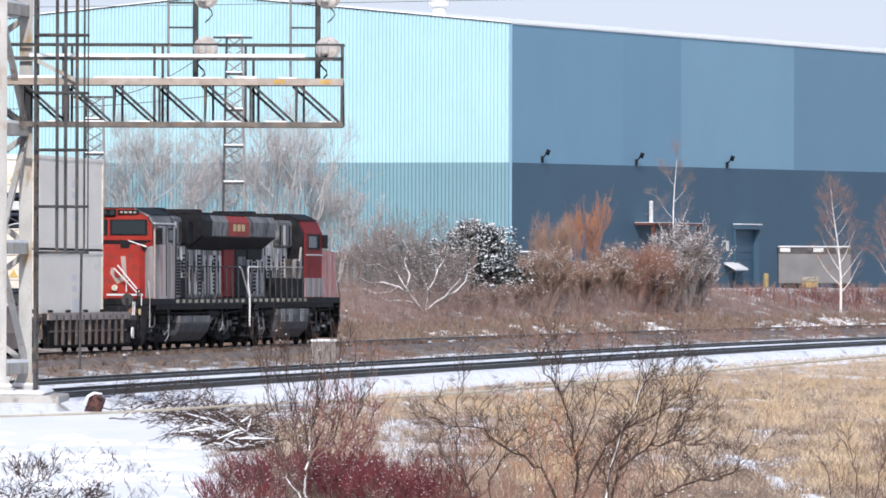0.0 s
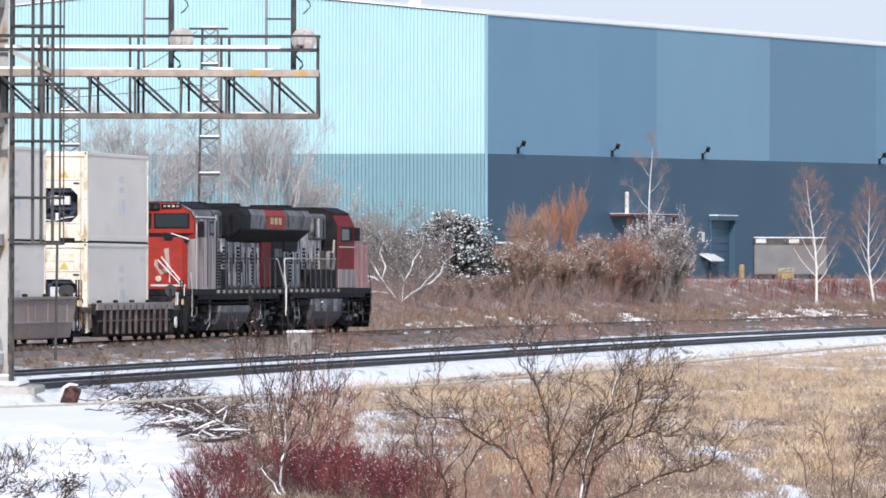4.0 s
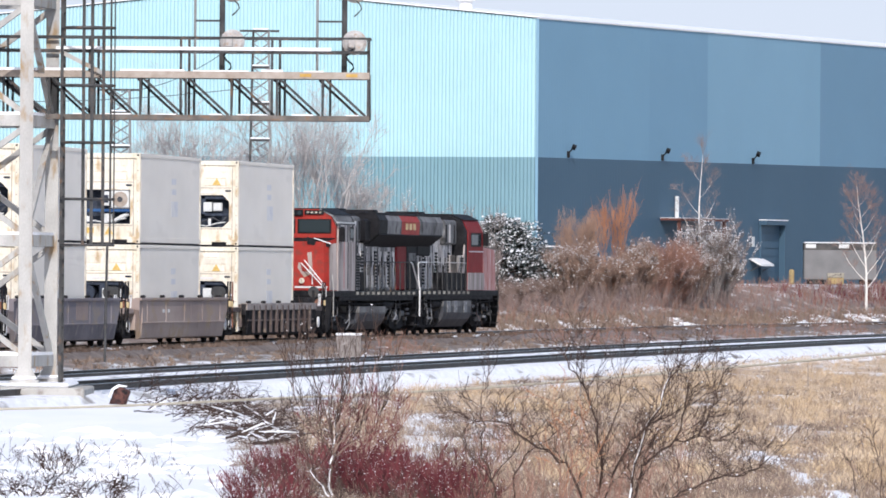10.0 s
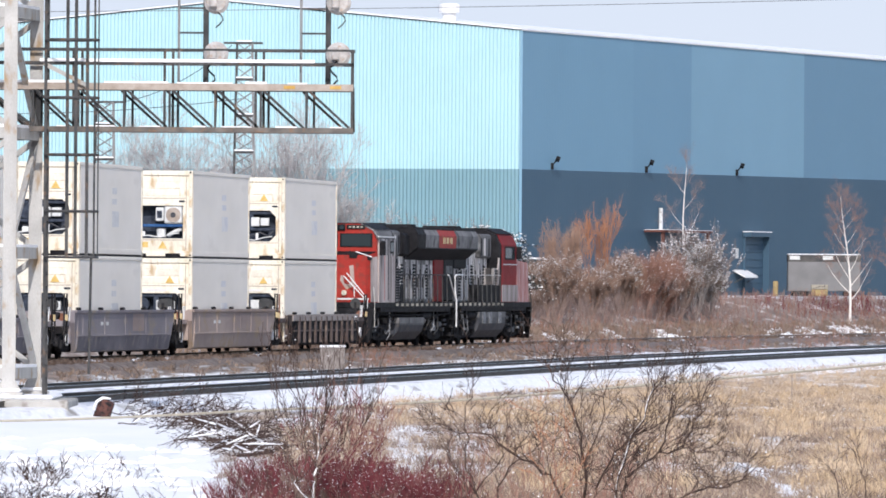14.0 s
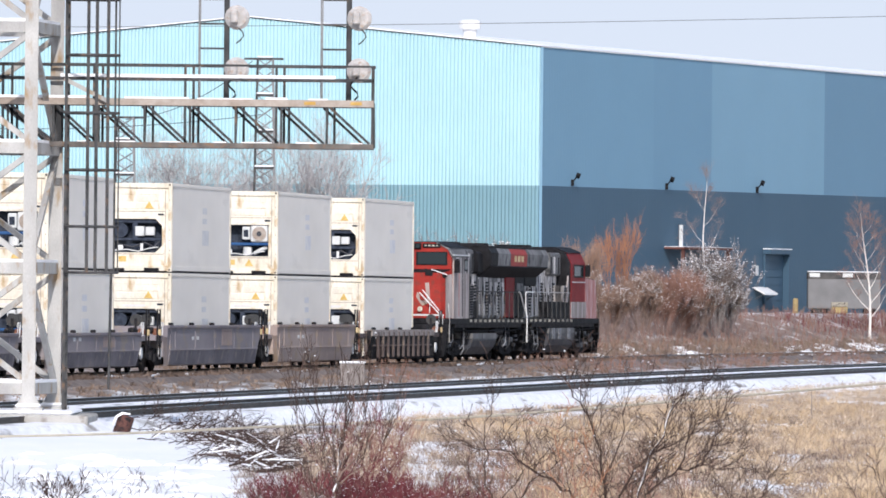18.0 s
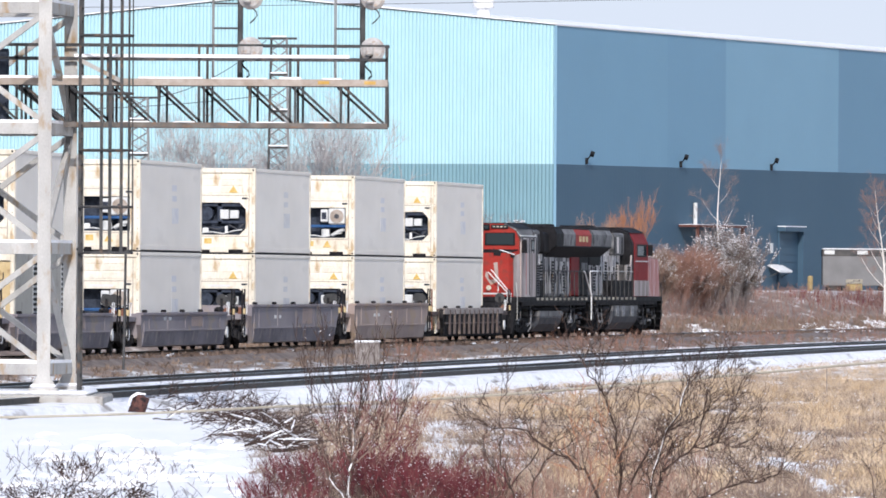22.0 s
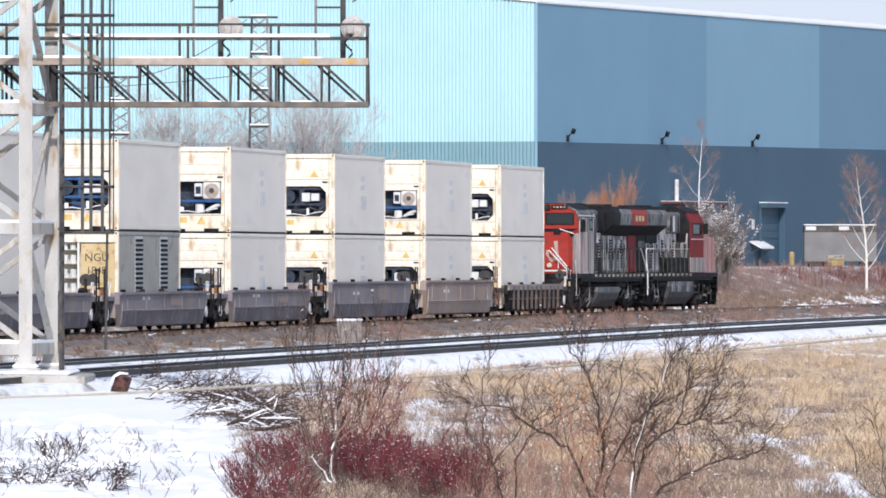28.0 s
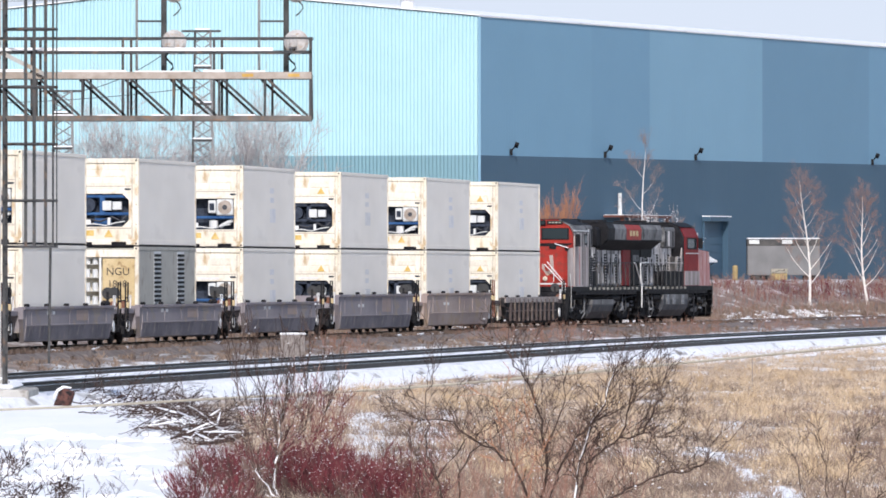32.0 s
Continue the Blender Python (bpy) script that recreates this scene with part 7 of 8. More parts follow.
tufts("dark_weeds", "patches of dark dead weeds in the meadow", WEED_DARK, field(R, 6200, -0.006, 0.05, 125, 300, lambda x, y: unworn(x, y) and noise.noise((x * 0.8, y * 0.1, 17.0)) > 0.0), 80, (0.05, 0.2), 7, 0.007, 0.8)
stems("meadow_stalks", "thin brown stalks in the meadow", "brush", BARK_BROWN, field(R, 1400, -0.022, 0.05, 119, 230, unworn), 73, (0.2, 0.6), 0.005, 3)
stems("meadow_stalks", "thin rusty stalks in the meadow", "brush", BARK_RUST, field(R, 450, -0.004, 0.02, 119, 190, unworn), 76, (0.25, 0.8), 0.005, 3)


def snow_specks():
    """Crumbs of snow caught in the dead grass."""
    rnd = random.Random(77)
    sp = Soup()
    for x, y in field(rnd, 6500, -0.028, 0.05, 119, 300):
        clump(sp, (x, y, land(x, y) + rnd.uniform(0.0, 0.18)), rnd.uniform(0.004, 0.012) * (2.2 if rnd.random() < 0.12 else 1.0), rnd)
    tagged(part("snow_specks", sp, SNOW), "crumbs of snow caught in dead grass", "snow", kind="stuff")


snow_specks()
# red dogwood and other undergrowth before the meadow
for k in range(24):
    y = 126 + 26 * ((k * 0.618) % 1.0)
    x = (-0.0238 + 0.0205 * ((k * 0.381 + 0.1) % 1.0) ** 1.1) * y
    red = k % 4 != 2 or x > -0.012 * y
    bare_tree("dogwood_bush", "low dogwood bush of fine dark red twigs" if red else "low bush of fine grey-brown twigs", x, y, 0.6 + 0.5 * ((k * 0.7) % 1.0) - (y - 133) * 0.007 - (0.1 if x < -0.021 * y else 0.0), 1.0, BARK_RED if red else BARK_BROWN, 200 + k, stems=12, depth=4, kids=3,
              spread=0.6, up=0.25, trunk=0.009, snow=0.06, snow_r=0.009, category="shrub", group="dogwood bushes", tip=0.0035)


def fan_shrub(x, y, limbs, bark, seed, label, snow=0.0, fine=0.9, r=0.02, depth=3):
    """A shrub of a few long crooked limbs, each ending in a spray of upright twigs; limbs: ways over the ground and up."""
    rnd = random.Random(seed)
    ob = thing("meadow_shrub", label, "shrub", "meadow shrubs", at=pose(x, y, land(x, y) - 0.05))
    tr, cr, spots = Soup(), Soup(), []
    for a, b in limbs:
        foot = a * 0.3 + rnd.uniform(-0.12, 0.12)
        pts, n = [Vector((foot, rnd.uniform(-0.2, 0.2), -0.05))], 6
        side = rnd.uniform(-0.6, 0.6)
        for i in range(1, n + 1):
            f = i / n
            pts.append(Vector((foot + (a - foot) * f ** 1.3 + rnd.uniform(-0.1, 0.1), side * f + rnd.uniform(-0.1, 0.1), b * (f ** 0.85) + rnd.uniform(-0.05, 0.05))))
        tr.tube(pts, [r * (1 - 0.11 * i) for i in range(n + 1)], 5)
        for i in range(2, n + 1):
            for _ in range(2 if i < n else 3):
                q = pts[i - 1].lerp(pts[i], rnd.random())
                d = (pts[i] - pts[i - 1]).normalized() + Vector((rnd.gauss(0, 0.5), rnd.gauss(0, 0.5), 0.55))
                grow(cr, q, d, fine * rnd.uniform(0.45, 0.95), r * 0.42, depth, rnd, 3, 0.7, 0.15, 0.42, 0.0033, 0.62, spots)
    part("trunk", tr, bark, ob)
    part("crown", cr, bark, ob)
    if snow:
        part("snow_dusting", frost(spots, 0.016, snow, rnd), SNOW, ob, kind="stuff")
    return ob


def limbed_shrub(x, y, limbs, bark, seed, label, r=0.02, twig=0.6, depth=3, thick=0.0034, snow=0.0, lined=0, rate=3, tips=None, fan=0.85):
    """A shrub of long crooked limbs, each given as (sideways, up) places, with sprays of fine upright twigs; lined: how many limbs carry a line of snow."""
    rnd = random.Random(seed)
    ob = thing("meadow_shrub", label, "shrub", "meadow shrubs", at=pose(x, y, land(x, y) - 0.05))
    tr, cr, sn, spots = Soup(), Soup(), Soup(), []
    for k, way in enumerate(limbs):
        swing = rnd.uniform(-0.5, 0.5)
        size = r * (1.0 if way[0][1] < 0.3 else 0.62)
        p = [Vector((a, swing * b * 0.4, b)) for a, b in way]
        fine = []
        for i in range(len(p) - 1):
            for j in range(3):
                q = p[i].lerp(p[i + 1], j / 3)
                fine.append(q + Vector((rnd.gauss(0, 0.028), rnd.gauss(0, 0.03), rnd.gauss(0, 0.022))) * (1 if j else 0.3))
        fine.append(p[-1])
        n = len(fine) - 1
        tr.tube(fine, [size * (1 - 0.7 * i / n) for i in range(n + 1)], 6)
        if k < lined:
            sn.tube([q + Vector((-0.3 * size, -0.5 * size, 0.7 * size)) for q in fine], [0.75 * size * (1 - 0.7 * i / n) * rnd.choice((0.3, 1.0, 1.0)) for i in range(n + 1)], 5)
        for i in range(2, n + 1):
            for _ in range(rate if i < n else rate + 2):
                if i / n < 0.3 and rnd.random() < 0.6:
                    continue
                q = fine[i - 1].lerp(fine[i], rnd.random())
                d = (fine[i] - fine[i - 1]).normalized() * 0.6 + Vector((rnd.gauss(0, 0.9 * fan), rnd.gauss(0, 0.7 * fan), 0.6))
                grow(cr, q, d, twig * rnd.uniform(0.4, 1.0), max(thick, size * 0.3), depth - 1, rnd, 3, fan, 0.1 if fan > 0.6 else 0.3, 0.3 * fan + 0.04, thick, 0.68, spots)
    part("trunk", tr, bark, ob)
    part("crown", cr, tips or bark, ob)
    if lined:
        part("snow_lining", sn, SNOW, ob)
    if snow:
        part("snow_dusting", frost(spots, 0.013, snow, rnd), SNOW, ob, kind="stuff")
    return ob


BIG = [[(0.25, 0), (0.31, 0.46), (0.34, 0.88), (0.51, 1.39), (0.7, 1.75), (0.8, 2.05)], [(0, 0), (-0.05, 0.36), (0.07, 0.74), (0.31, 1.21), (0.55, 1.41), (1.13, 1.69)], [(-0.1, 0), (-0.15, 0.36), (-0.06, 0.88), (-0.1, 1.19), (-0.24, 1.73), (-0.37, 2.03), (-0.58, 2.3)],
       [(-0.06, 0.95), (0.11, 1.49), (0.2, 2.03)], [(0.3, 0), (0.38, 0.46), (0.45, 0.88), (0.62, 1.01), (0.86, 1.19), (1.16, 1.24), (1.47, 1.19)], [(0.86, 1.19), (0.98, 1.6), (1.03, 1.95)], [(1.16, 1.24), (1.32, 1.6), (1.45, 1.95)],
       [(0.5, 0.1), (0.69, 0.4), (1.13, 0.6), (1.43, 0.74), (1.74, 0.77), (1.95, 0.88)], [(-0.2, 0.2), (-0.5, 0.9), (-0.85, 1.08), (-1.26, 1.39), (-1.88, 1.49)]]
limbed_shrub(1.37, 125, BIG, BARK_DARK, 81, "large dark leafless shrub with long crooked limbs", 0.021, 0.5, 3, snow=0.02, lined=1, rate=2, thick=0.0028)
limbed_shrub(0.05, 125, [[(0, 0), (-0.06, 0.36), (-0.13, 0.67), (-0.26, 1.11), (-0.28, 1.46), (-0.26, 1.76), (-0.1, 2.1)], [(-0.13, 0.63), (-0.45, 1.01), (-0.62, 1.42)], [(-0.12, 0.68), (0.2, 1.1), (0.3, 1.5)], [(0.14, 0), (0.14, 0.71), (0.47, 1.11), (0.7, 1.3)]],
             BARK_DARK, 82, "dark leafless shrub with thin crooked limbs", 0.014, 0.5, 2, rate=1)
limbed_shrub(0.8, 124, [[(0, 0), (-0.02, 0.6), (-0.05, 1.2), (-0.12, 1.75)], [(0.25, 0), (0.28, 0.5), (0.3, 1.1), (0.27, 1.5)], [(0.1, 0), (0.12, 0.7), (0.06, 1.4)]], BARK_RUST, 89, "slender rust-orange leafless shrub", 0.009, 0.4, 2, rate=1, tips=BARK_ORANGE)
limbed_shrub(-2.25, 137, [[(0, 0), (-0.07, 0.45), (-0.03, 0.74), (-0.02, 0.95), (0, 1.3), (0.02, 1.8)], [(0, 0.14), (-0.26, 0.39), (-0.33, 0.56)], [(-0.02, 0.95), (-0.25, 1.0), (-0.5, 1.4), (-0.7, 1.85)], [(-0.02, 0.95), (-0.2, 1.4), (-0.35, 1.9)],
                          [(0, 1.1), (0.2, 1.5), (0.35, 1.9)], [(-0.02, 0.8), (0.3, 1.2), (0.65, 1.7)], [(-0.03, 0.75), (0.25, 0.95), (0.6, 1.15)]], BARK_BROWN, 84, "small leafless tree with snow lining its forked trunk", 0.024, 0.6, 3, snow=0.04, lined=2, rate=1, tips=BARK_DARK, fan=0.5)
limbed_shrub(-2.2, 158, [[(0, 0), (-0.2, 0.8), (-0.3, 1.3)], [(0.05, 0), (0.1, 0.8), (0.15, 1.4)], [(0.1, 0), (0.35, 0.7), (0.55, 1.3)], [(0.12, 0), (0.5, 0.6), (0.8, 1.1)]], BARK_RUST, 85, "orange-tipped leafless shrub beside the verge", 0.01, 0.55, 2, rate=3, tips=BARK_RUST, fan=0.45)
limbed_shrub(5.02, 127, [[(0, 0), (-0.06, 0.3), (-0.1, 0.8), (-0.2, 1.15)], [(0, 0.1), (0.16, 0.5), (0.25, 0.95), (0.3, 1.2)], [(0.05, 0), (0.5, 0.3), (0.85, 0.6), (0.95, 1.1)], [(0, 0.05), (-0.4, 0.4), (-0.5, 0.9)]], BARK_DARK, 83, "thin leafless shrub in the grass", 0.01, 0.34, 2, rate=1)
fan_shrub(-2.1, 140, ((-0.6, 1.1), (-0.2, 1.3), (0.2, 1.35), (0.5, 1.3), (0.8, 1.1)), BARK_RED, 94, "dark red leafless shrub among dogwood", 0.05, 0.5, 0.011, 2)
fan_shrub(6.6, 152, ((-0.4, 0.7), (0.1, 0.9), (0.5, 0.75)), BARK_BROWN, 91, "small thin leafless shrub in the grass", 0.0, 0.35, 0.01)
bare_tree("snowy_twig_bush", "low bush of twigs under snow", -5.5, 136, 0.62, 1.3, BARK_DARK, 86, stems=9, depth=4, kids=3, spread=0.95, up=0.0, trunk=0.009, snow=0.12, snow_r=0.02, category="shrub", tip=0.005)
bare_tree("snowy_twig_bush", "low bush of twigs under snow", -6.7, 141, 0.62, 1.4, BARK_DARK, 87, stems=9, depth=4, kids=3, spread=0.95, up=0.0, trunk=0.009, snow=0.12, snow_r=0.02, category="shrub", tip=0.005)
bare_tree("snowy_twig_bush", "small dry bush standing in the snow", -6.9, 156, 0.6, 0.7, BARK_DARK, 88, stems=6, depth=4, kids=3, spread=0.6, up=0.1, trunk=0.01, category="shrub", tip=0.005)

stems("snow_stalks", "sparse dark dead stalks poking through snow", "brush", BARK_DARK, [(b * y, y) for b, y in ((R.uniform(-0.053, -0.031), R.uniform(131, 175)) for _ in range(170))], 92, (0.12, 0.5), 0.005, 4, 0.7)
stems("thicket_stalks", "dark dead stalks beneath the dogwood", "brush", BARK_DARK, field(R, 360, -0.0265, 0.0, 119, 158), 93, (0.3, 0.8), 0.005, 4, 0.5)


def snow_humps():
    """Low drifts and clods on the snowy slope beside the thicket."""
    rnd = random.Random(95)
    sp = Soup()
    for _ in range(150):
        y = rnd.uniform(125, 196)
        x = rnd.uniform(-0.05, -0.027) * y
        r = rnd.uniform(0.05, 0.3)
        p = Vector((x, y, land(x, y) - r * 0.12))
        d = Vector((rnd.uniform(0.5, 1.0), rnd.uniform(-1, 1), 0)).normalized() * r * rnd.uniform(1.2, 2.6)
        sp.tube([p - d, p - d * 0.5, p + Vector((0, 0, r * 0.08)), p + d * 0.6, p + d], [r * 0.05, r * 0.3, r * 0.4, r * 0.26, r * 0.05], 8)
    ob = part("snow_humps", sp, SNOW)
    for f in ob.data.polygons:
        f.use_smooth = True
    tagged(ob, "low drifts and clods of snow on the slope", "snow", kind="stuff")


snow_humps()


def brush_pile():
    """Cut branches heaped on the ground, some with snow along them."""
    rnd = random.Random(90)
    ob = thing("brush_pile", "heap of cut dead branches dusted with snow", "brush pile")
    for k in range(165):
        f = rnd.random() ** (0.75 if k < 110 else 0.25)
        y = 250 - 68 * f + rnd.gauss(0, 5)
        b = -0.0375 + 0.0145 * f + rnd.gauss(0, 0.0016)
        x = b * y
        z = land(x, y) + rnd.uniform(0.02, 0.12 + 0.42 * f * f)
        w = rnd.uniform(-1.3, 1.3)
        length = rnd.uniform(0.35, 1.0)
        d = Vector((math.cos(w), math.sin(w) * 2.0, rnd.gauss(0.06, 0.42))).normalized()
        p = Vector((x, y, z)) - d * length / 2
        sp, spots = Soup(), []
        grow(sp, p, d, length, rnd.uniform(0.007, 0.02), 2, rnd, 4, 0.85, -0.05, 0.3, 0.004, 0.6, spots)
        br = part("branch", sp, BARK_DARK, ob, kind="stuff")
        if k % 3 != 1:
            sn = Soup()
            sn.tube([p + Vector((0, 0, 0.018)), p + d * length * 0.5 + Vector((0, 0, 0.024)), p + d * length * 0.85 + Vector((0, 0, 0.02))], [0.008, 0.02, 0.006], 5)
            for q in spots[::10]:
                if q.z < land(q.x, q.y) + 0.3:
                    clump(sn, q, rnd.uniform(0.01, 0.03), rnd)
            part("snow_line", sn, SNOW, br, kind="stuff")
    for x, y, r in ((-4.75, 191, 0.1), (-4.55, 190, 0.08), (-5.0, 192, 0.07), (-4.85, 188, 0.06), (-5.35, 196, 0.06)):
        z = land(x, y) + 0.3
        part("snow_load", Soup().tube([(x - 2.2 * r, y, z - 0.5 * r), (x - r, y - 0.05, z), (x + 0.3 * r, y, z + 0.25 * r), (x + 1.4 * r, y, z - 0.1 * r), (x + 2.4 * r, y + 0.05, z - 0.6 * r)], [0.1 * r, 0.5 * r, 0.6 * r, 0.4 * r, 0.08 * r], 8), SNOW, ob)
    for k in range(10):
        y = rnd.uniform(178, 205)
        x = (rnd.uniform(-0.0265, -0.0215) - (y - 190) * 0.0001) * y
        w = rnd.uniform(-0.9, 0.9)
        d = Vector((math.cos(w), math.sin(w), rnd.gauss(0.05, 0.16))) * rnd.uniform(0.2, 0.45)
        p = Vector((x, y, land(x, y) + rnd.uniform(0.08, 0.26)))
        lg = part("log", Soup().tube([p - d, p + Vector((0, 0, rnd.uniform(-0.03, 0.05))), p + d], [rnd.uniform(0.02, 0.04), 0.03, rnd.uniform(0.012, 0.025)], 7), BARK_DARK, ob)
        if k % 2:
            part("snow_line", Soup().tube([p - d * 0.7 + Vector((0, -0.01, 0.045)), p + Vector((0.02, -0.01, 0.06)), p + d * 0.5 + Vector((0, -0.01, 0.045))], [0.006, 0.014, 0.005], 6), SNOW, lg)
    return ob


brush_pile()


# ---- clutter beside the line and on the yard ----
def lattice_mast(x, y, top, w0, w1, bars, label):
    """A four-legged lattice pole with snow on its cross-frames."""
    z0 = land(x, y) - 0.1
    ob = thing("lattice_mast", label, "utility mast", "lattice masts")
    leg = lambda sx, sy, z: Vector((x + sx * (w0 + (w1 - w0) * (z - z0) / (top - z0)) / 2, y + sy * (w0 + (w1 - w0) * (z - z0) / (top - z0)) / 2, z))
    for sx in (-1, 1):
        for sy in (-1, 1):
            part("leg", Soup().beam(leg(sx, sy, z0), leg(sx, sy, top), 0.09), STEEL_MID if sx > 0 else STEEL_DARK, ob)
    n = bars
    for k in range(n):
        a, b = z0 + (top - z0) * k / n, z0 + (top - z0) * (k + 1) / n
        for (p, q) in (((-1, -1), (1, -1)), ((-1, 1), (1, 1)), ((-1, -1), (-1, 1)), ((1, -1), (1, 1))):
            part("lattice_bar", Soup().beam(leg(*p, a), leg(*q, b), 0.045).beam(leg(*q, a), leg(*p, b), 0.045), STEEL_MID, ob)
        if k % 3 == 2:
            part("cross_frame", Soup().beam(leg(-1, 1, b), leg(1, 1, b), 0.1), STEEL_DARK, ob)
            f = part("cross_frame", Soup().beam(leg(-1, -1, b), leg(1, -1, b), 0.1), STEEL_DARK, ob)
            part("snow_cap", Soup().beam(leg(-1, -1, b + 0.09), leg(1, -1, b + 0.09), 0.12, 0.06), SNOW, f)
    arm = part("cross_arm", Soup().beam((x - 1.0, y, top), (x + 0.85, y, top), 0.1), STEEL_DARK, ob)
    for k in range(5):
        part("insulator", Soup().disc((x - 1.0 - 0.12 * k, y, top - 0.1 + 0.01 * k), (-1, 0, 0), 0.07, 0.05, 8), PALE_PART, arm)
    return ob


lattice_mast(-11.3, 465, 15.2, 1.15, 0.72, 21, "dark lattice mast with insulators behind the trees")
lattice_mast(-17.9, 466, 12.4, 1.1, 0.8, 17, "short dark lattice mast with snowy cross-frames")


def sagging(name, label, p, q, sag, r, material, category="wire", n=14):
    p, q = Vector(p), Vector(q)
    pts = [p.lerp(q, i / n) - Vector((0, 0, sag * 4 * (i / n) * (1 - i / n))) for i in range(n + 1)]
    return tagged(part(name, Soup().tube(pts, r, 5), material), label, category)


sagging("overhead_wire", "thin dark overhead wire", (-17.9, 466, 12.3), (-11.9, 465, 15.1), 0.6, 0.018, WIRE)
sagging("overhead_wire", "thin dark overhead wire", (-11.3, 465, 12.6), (-30, 462, 12.0), 0.5, 0.018, WIRE)
pole = thing("wire_pole", "tall grey wire pole far along the line", "utility pole")
for px, py in ((-60.0, 520), (75.0, 520)):
    part("pole", Soup().tube([(px, py, 0.0), (px, py, 21.5)], [0.25, 0.15], 8), BARK_GREY, pole)
wire = [Vector((-60 + 135 * i / 24, 520, 17.96 + 3.6 * i / 24 - 4 * 1.0 * (i / 24) * (1 - i / 24))) for i in range(25)]
part("overhead_wire", Soup().tube(wire, 0.015, 5), WIRE, pole)


def ground_cable():
    """A pale cable strung low along the verge on short stakes."""
    ob = thing("trackside_cable", "pale cable strung low along the snowy verge", "cable")
    pts = [Vector((-15.0, 186, 0.92)), Vector((-8.9, 199, 0.9)), Vector((-5.4, 215, 0.9)), Vector((0.0, 245, 0.9)), Vector((7.2, 302, 0.94)), Vector((17.3, 387, 0.97)), Vector((30, 480, 1.1))]
    pts = [Vector((p.x * 0.88, p.y * 0.88, 3.64 + (p.z - 3.6) * 0.88)) for p in pts]
    sp = Soup()
    fine = []
    for i in range(len(pts) - 1):
        a, b = pts[max(i - 1, 0)], pts[min(i + 2, len(pts) - 1)]
        for j in range(6):
            t = j / 6
            p, q = pts[i], pts[i + 1]
            m0, m1 = (q - a) / 2, (b - p) / 2
            fine.append((2 * t ** 3 - 3 * t ** 2 + 1) * p + (t ** 3 - 2 * t ** 2 + t) * m0 + (3 * t ** 2 - 2 * t ** 3) * q + (t ** 3 - t ** 2) * m1)
    fine.append(pts[-1])
    part("cable", sp.tube(fine, [0.00014 * p.y for p in fine], 6), ROPE, ob)
    for i in range(14, len(fine), 6):
        p = fine[i]
        part("stake", Soup().beam((p.x, p.y, land(p.x, p.y) - 0.1), (p.x, p.y, p.z), 0.02), BARK_GREY, ob)


ground_cable()


def track_box():
    x, y = -5.13, 338
    z = land(x, y)
    ob = thing("trackside_box", "weathered grey timber box capped with snow", "equipment box", at=pose(x, y, z - 0.03))
    part("plinth", Soup().box(-0.45, 0.45, -0.44, 0.48, -0.1, 0.14, 0.02), CONCRETE, ob)
    for k in range(6):
        part("plank", Soup().box(-0.42 + k * 0.141, -0.29 + k * 0.141, -0.45, -0.41, 0.14, 0.92, 0.008), BARK_GREY, ob)
    part("body", Soup().box(-0.41, 0.41, -0.41, 0.45, 0.14, 0.9, 0.02), BARK_GREY, ob)
    part("snow_cap", Soup().box(-0.45, 0.45, -0.48, 0.48, 0.92, 1.0, 0.035), SNOW, ob)


track_box()


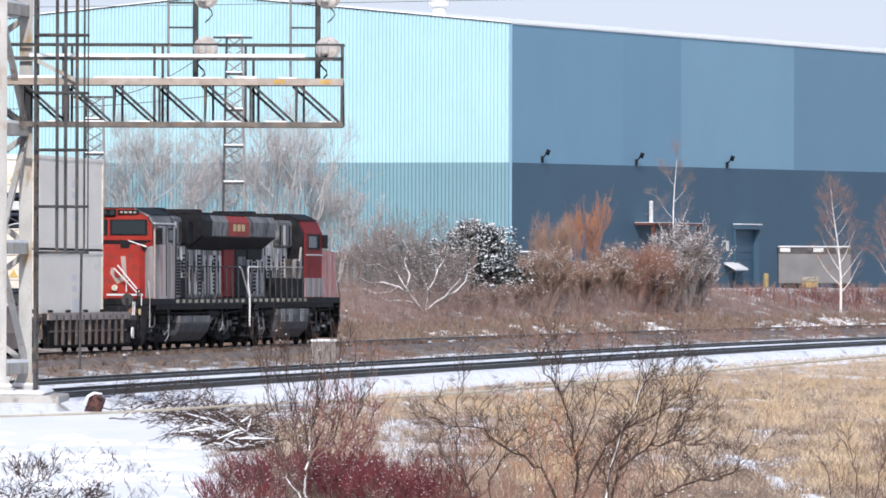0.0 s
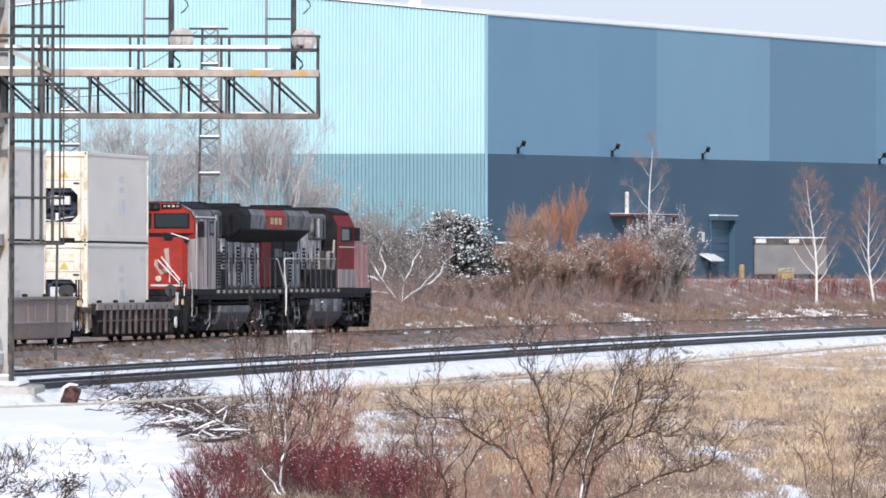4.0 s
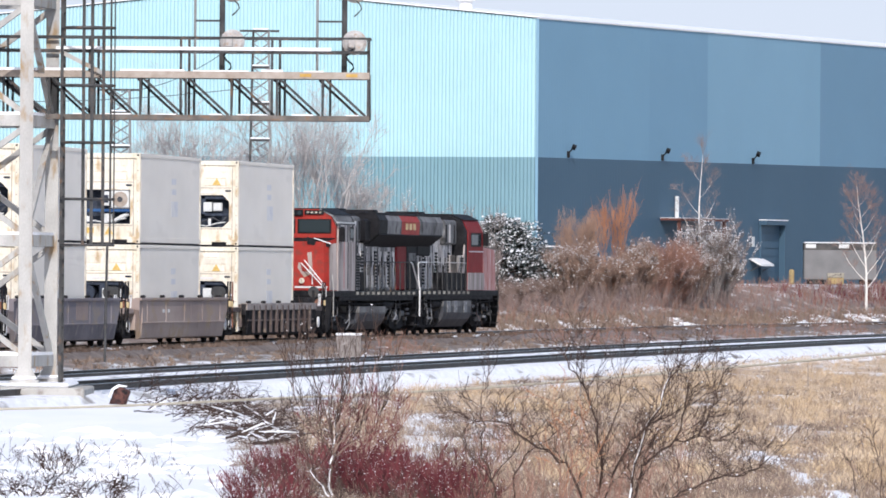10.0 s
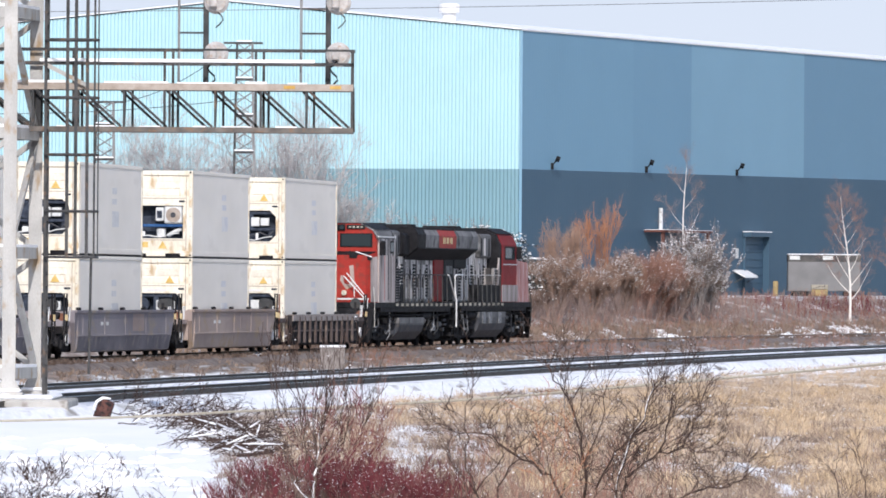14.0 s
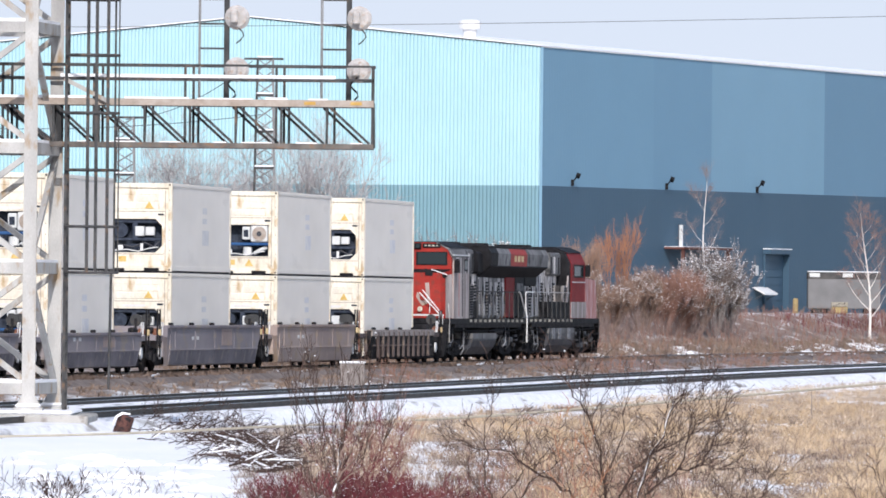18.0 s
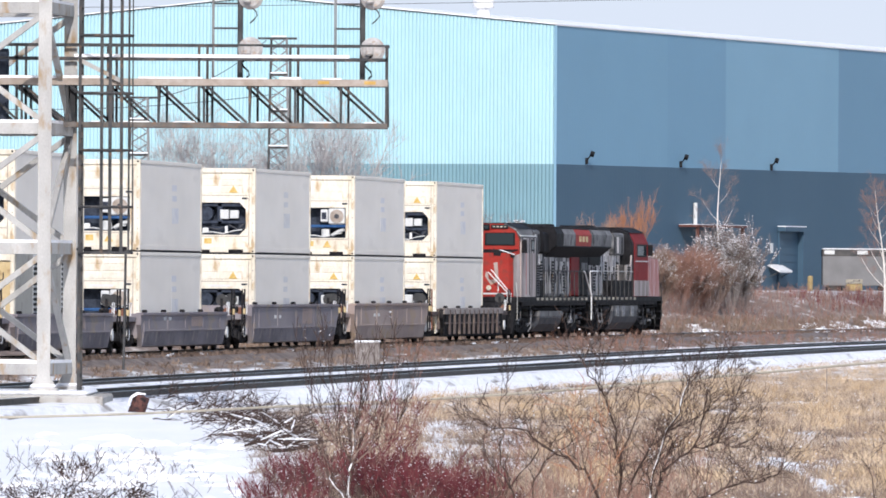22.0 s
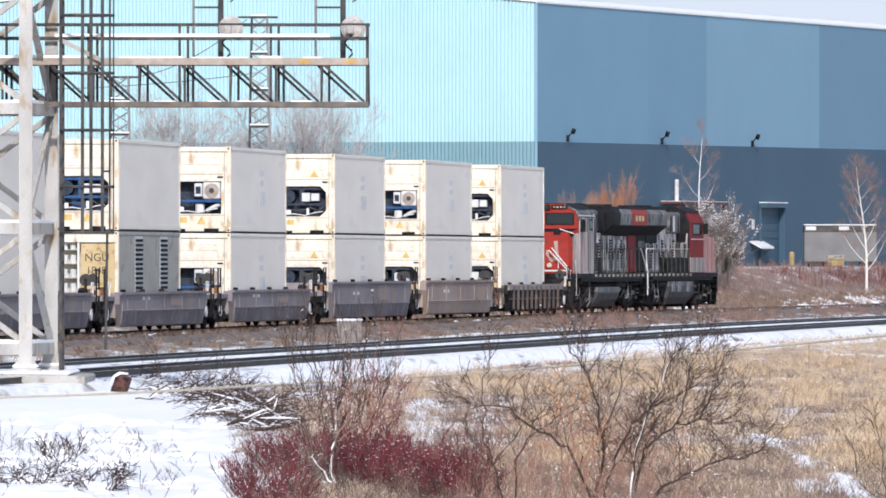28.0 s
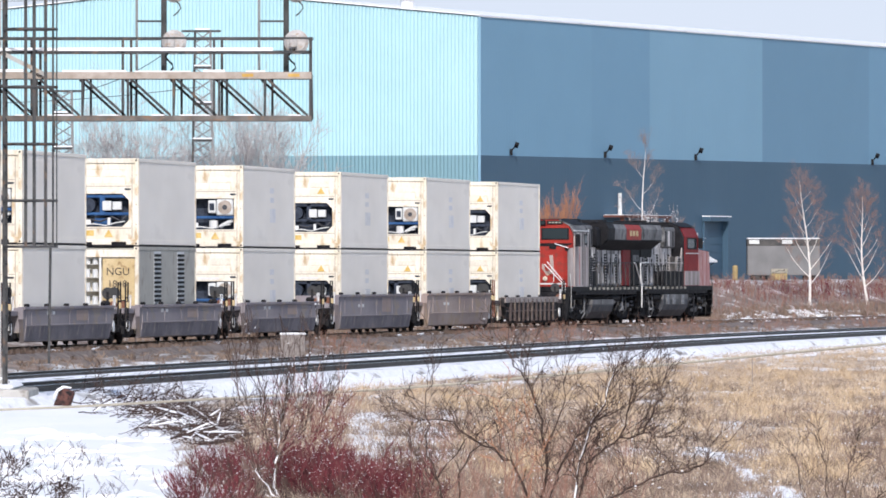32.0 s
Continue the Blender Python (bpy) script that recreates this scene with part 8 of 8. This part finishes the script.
def yard():
    """Trailer, bollard, canopy and low wall in front of the warehouse."""
    x, y = 21.6, 628
    tr = thing("parked_trailer", "pale grey box trailer with a dark top band", "trailer", at=pose(x, y, 3.2))
    part("body", Soup().box(-2.3, 2.3, -1.2, 1.2, 0.55, 2.5, 0.04), TRAILER, tr)
    part("top_band", Soup().box(-2.32, 2.32, -1.22, 1.22, 2.42, 2.86, 0.03), FENCE, tr, "dark top band")
    for x0 in (-2.2, -0.1):
        part("roof_hatch", Soup().box(x0, x0 + 0.65, -1.25, -1.2, 2.55, 2.8, 0.01), PALE_PART, tr)
    part("snow_cap", Soup().box(-2.3, 2.3, -1.2, 1.2, 2.86, 2.93, 0.03), SNOW, tr)
    part("door", Soup().box(0.9, 1.9, -1.235, -1.2, 0.6, 2.4, 0.01), TRAILER, tr)
    for wx in (-1.7, -0.9, 1.6):
        w = part("wheel", Soup().disc((wx, -1.15, 0.42), (0, 1, 0), 0.42, 0.3, 16), BLACK, tr)
        part("hub", Soup().disc((wx, -1.17, 0.42), (0, 1, 0), 0.16, 0.03, 10), STEEL_DARK, w)
    bx = thing("yellow_bin", "small yellow bin with a cream top beside the trailer", "bin", at=pose(21.15, 622, land(21.15, 622)))
    part("body", Soup().box(-0.5, 0.5, -0.3, 0.3, 0.0, 0.42, 0.04), DULL_YELLOW, bx)
    part("lid", Soup().box(-0.53, 0.53, -0.33, 0.33, 0.42, 0.72, 0.02), MARK_DULL, bx)
    bo = tagged(part("bollard", Soup().tube([(18.2, 616, 3.1), (18.2, 616, 4.3), (18.2, 616, 4.38)], [0.17, 0.17, 0.1], 12), DULL_YELLOW), "yellow bollard beside the dock", "bollard")
    ca = thing("dock_canopy", "red-brown flat canopy with snow along its edge", "canopy")
    z = 7.55
    c = Soup()
    wall_box(c, 23.8, 33.6, 0.05, 1.4, z - 0.14, z)
    part("canopy_roof", c, BRICK_RED, ca)
    c = Soup()
    wall_box(c, 23.8, 33.6, 0.05, 1.42, z + 0.003, z + 0.03)
    part("snow_layer", c, SNOW, ca)
    for a in (24.0, 28.5, 33.2):
        c = Soup()
        wall_box(c, a, a + 0.2, 1.1, 1.3, 3.15, z - 0.14)
        part("canopy_post", c, BRICK_RED, ca)
    st = Soup()
    st.tube([on_wall(26.5, 0.25, z + 0.03), on_wall(26.5, 0.25, z + 1.4)], 0.13, 10)
    tagged(part("exhaust_stack", st, PALE_PART), "pale exhaust stack on the canopy", "stack")
    aw = thing("door_awning", "small white sloping awning beside the dock door", "awning")
    p = [on_wall(42.3, 0.05, 5.0), on_wall(45.0, 0.05, 5.0), on_wall(45.0, 0.8, 4.6), on_wall(42.3, 0.8, 4.6)]
    part("awning_sheet", Soup().hull(p + [v + Vector((0, 0, 0.12)) for v in p], [(0, 1, 2, 3), (4, 5, 6, 7), (0, 1, 5, 4), (1, 2, 6, 5), (2, 3, 7, 6), (3, 0, 4, 7)]), WHITE_PAINT, aw)
    for a in (42.4, 44.9):
        part("bracket", Soup().beam(on_wall(a, 0.05, 4.3), on_wall(a, 0.7, 4.62), 0.05), STEEL_DARK, aw)
    sg = Soup()
    wall_box(sg, 42.6, 43.1, 0.04, 0.09, 5.85, 6.5)
    tagged(part("wall_sign", sg, PALE_PART), "small pale sign on the blue wall", "sign")
    low = thing("boundary_fence", "dark board fence capped with snow", "fence")
    for k in range(32):
        xx = -8.6 + k * 0.4
        part("board", Soup().box(xx, xx + 0.37, 578.0, 578.06, 2.9, 5.5 + 0.03 * math.sin(k * 2.1)), FENCE, low)
    part("rail", Soup().box(-8.6, 4.2, 578.06, 578.16, 5.1, 5.22), FENCE, low)
    for k in range(9):
        part("snow_cap", Soup().box(-8.6 + k * 1.42, -8.6 + k * 1.42 + (1.0, 1.3, 0.7)[k % 3], 577.95, 578.2, 5.53, 5.555 + 0.02 * (k % 3), 0.01), SNOW, low)
    return bo


yard()


def sky_backdrop():
    """Pale winter haze far beyond everything."""
    m = bpy.data.materials.new("pale_haze")
    m.use_nodes = True
    n, l = m.node_tree.nodes, m.node_tree.links
    n.remove(n["Principled BSDF"])
    em = n.new("ShaderNodeEmission")
    tc, sx, mr, mx = n.new("ShaderNodeTexCoord"), n.new("ShaderNodeSeparateXYZ"), n.new("ShaderNodeMapRange"), n.new("ShaderNodeMix")
    l.new(tc.outputs["Object"], sx.inputs[0])
    mr.inputs["From Min"].default_value, mr.inputs["From Max"].default_value = 60, 180
    l.new(sx.outputs["Z"], mr.inputs["Value"])
    mx.data_type = "RGBA"
    mx.inputs[6].default_value, mx.inputs[7].default_value = (0.705, 0.77, 0.85, 1), (0.665, 0.74, 0.835, 1)
    l.new(mr.outputs[0], mx.inputs[0])
    l.new(mx.outputs[2], em.inputs["Color"])
    l.new(em.outputs[0], n["Material Output"].inputs["Surface"])
    sp = Soup().add([(-1500, 4300, -50), (1500, 4300, -50), (1500, 4300, 600), (-1500, 4300, 600)], [(0, 1, 2, 3)])
    tagged(part("sky_backdrop", sp, m), "pale hazy winter sky", "sky", kind="structure")


sky_backdrop()


# ---- what moves ----
def motions():
    times = [i * 0.5 for i in range(65)]
    for ob, off, z, back in RIDERS:
        if isinstance(back, tuple):
            rows = [(t, on_line(travelled(t) + off, z) @ Matrix.Translation((back[0], back[1], 0))) for t in times]
        else:
            rows = [(t, on_line(travelled(t) + off, z, back)) for t in times]
        walk(ob, rows)
    steps = [i * 4 / 30 for i in range(241)]
    for w, a, r, d in WHEELS:
        walk(w, [(t, pose(0, a, r, -d * math.degrees((travelled(t) - travelled(0)) / r))) for t in steps])


motions()
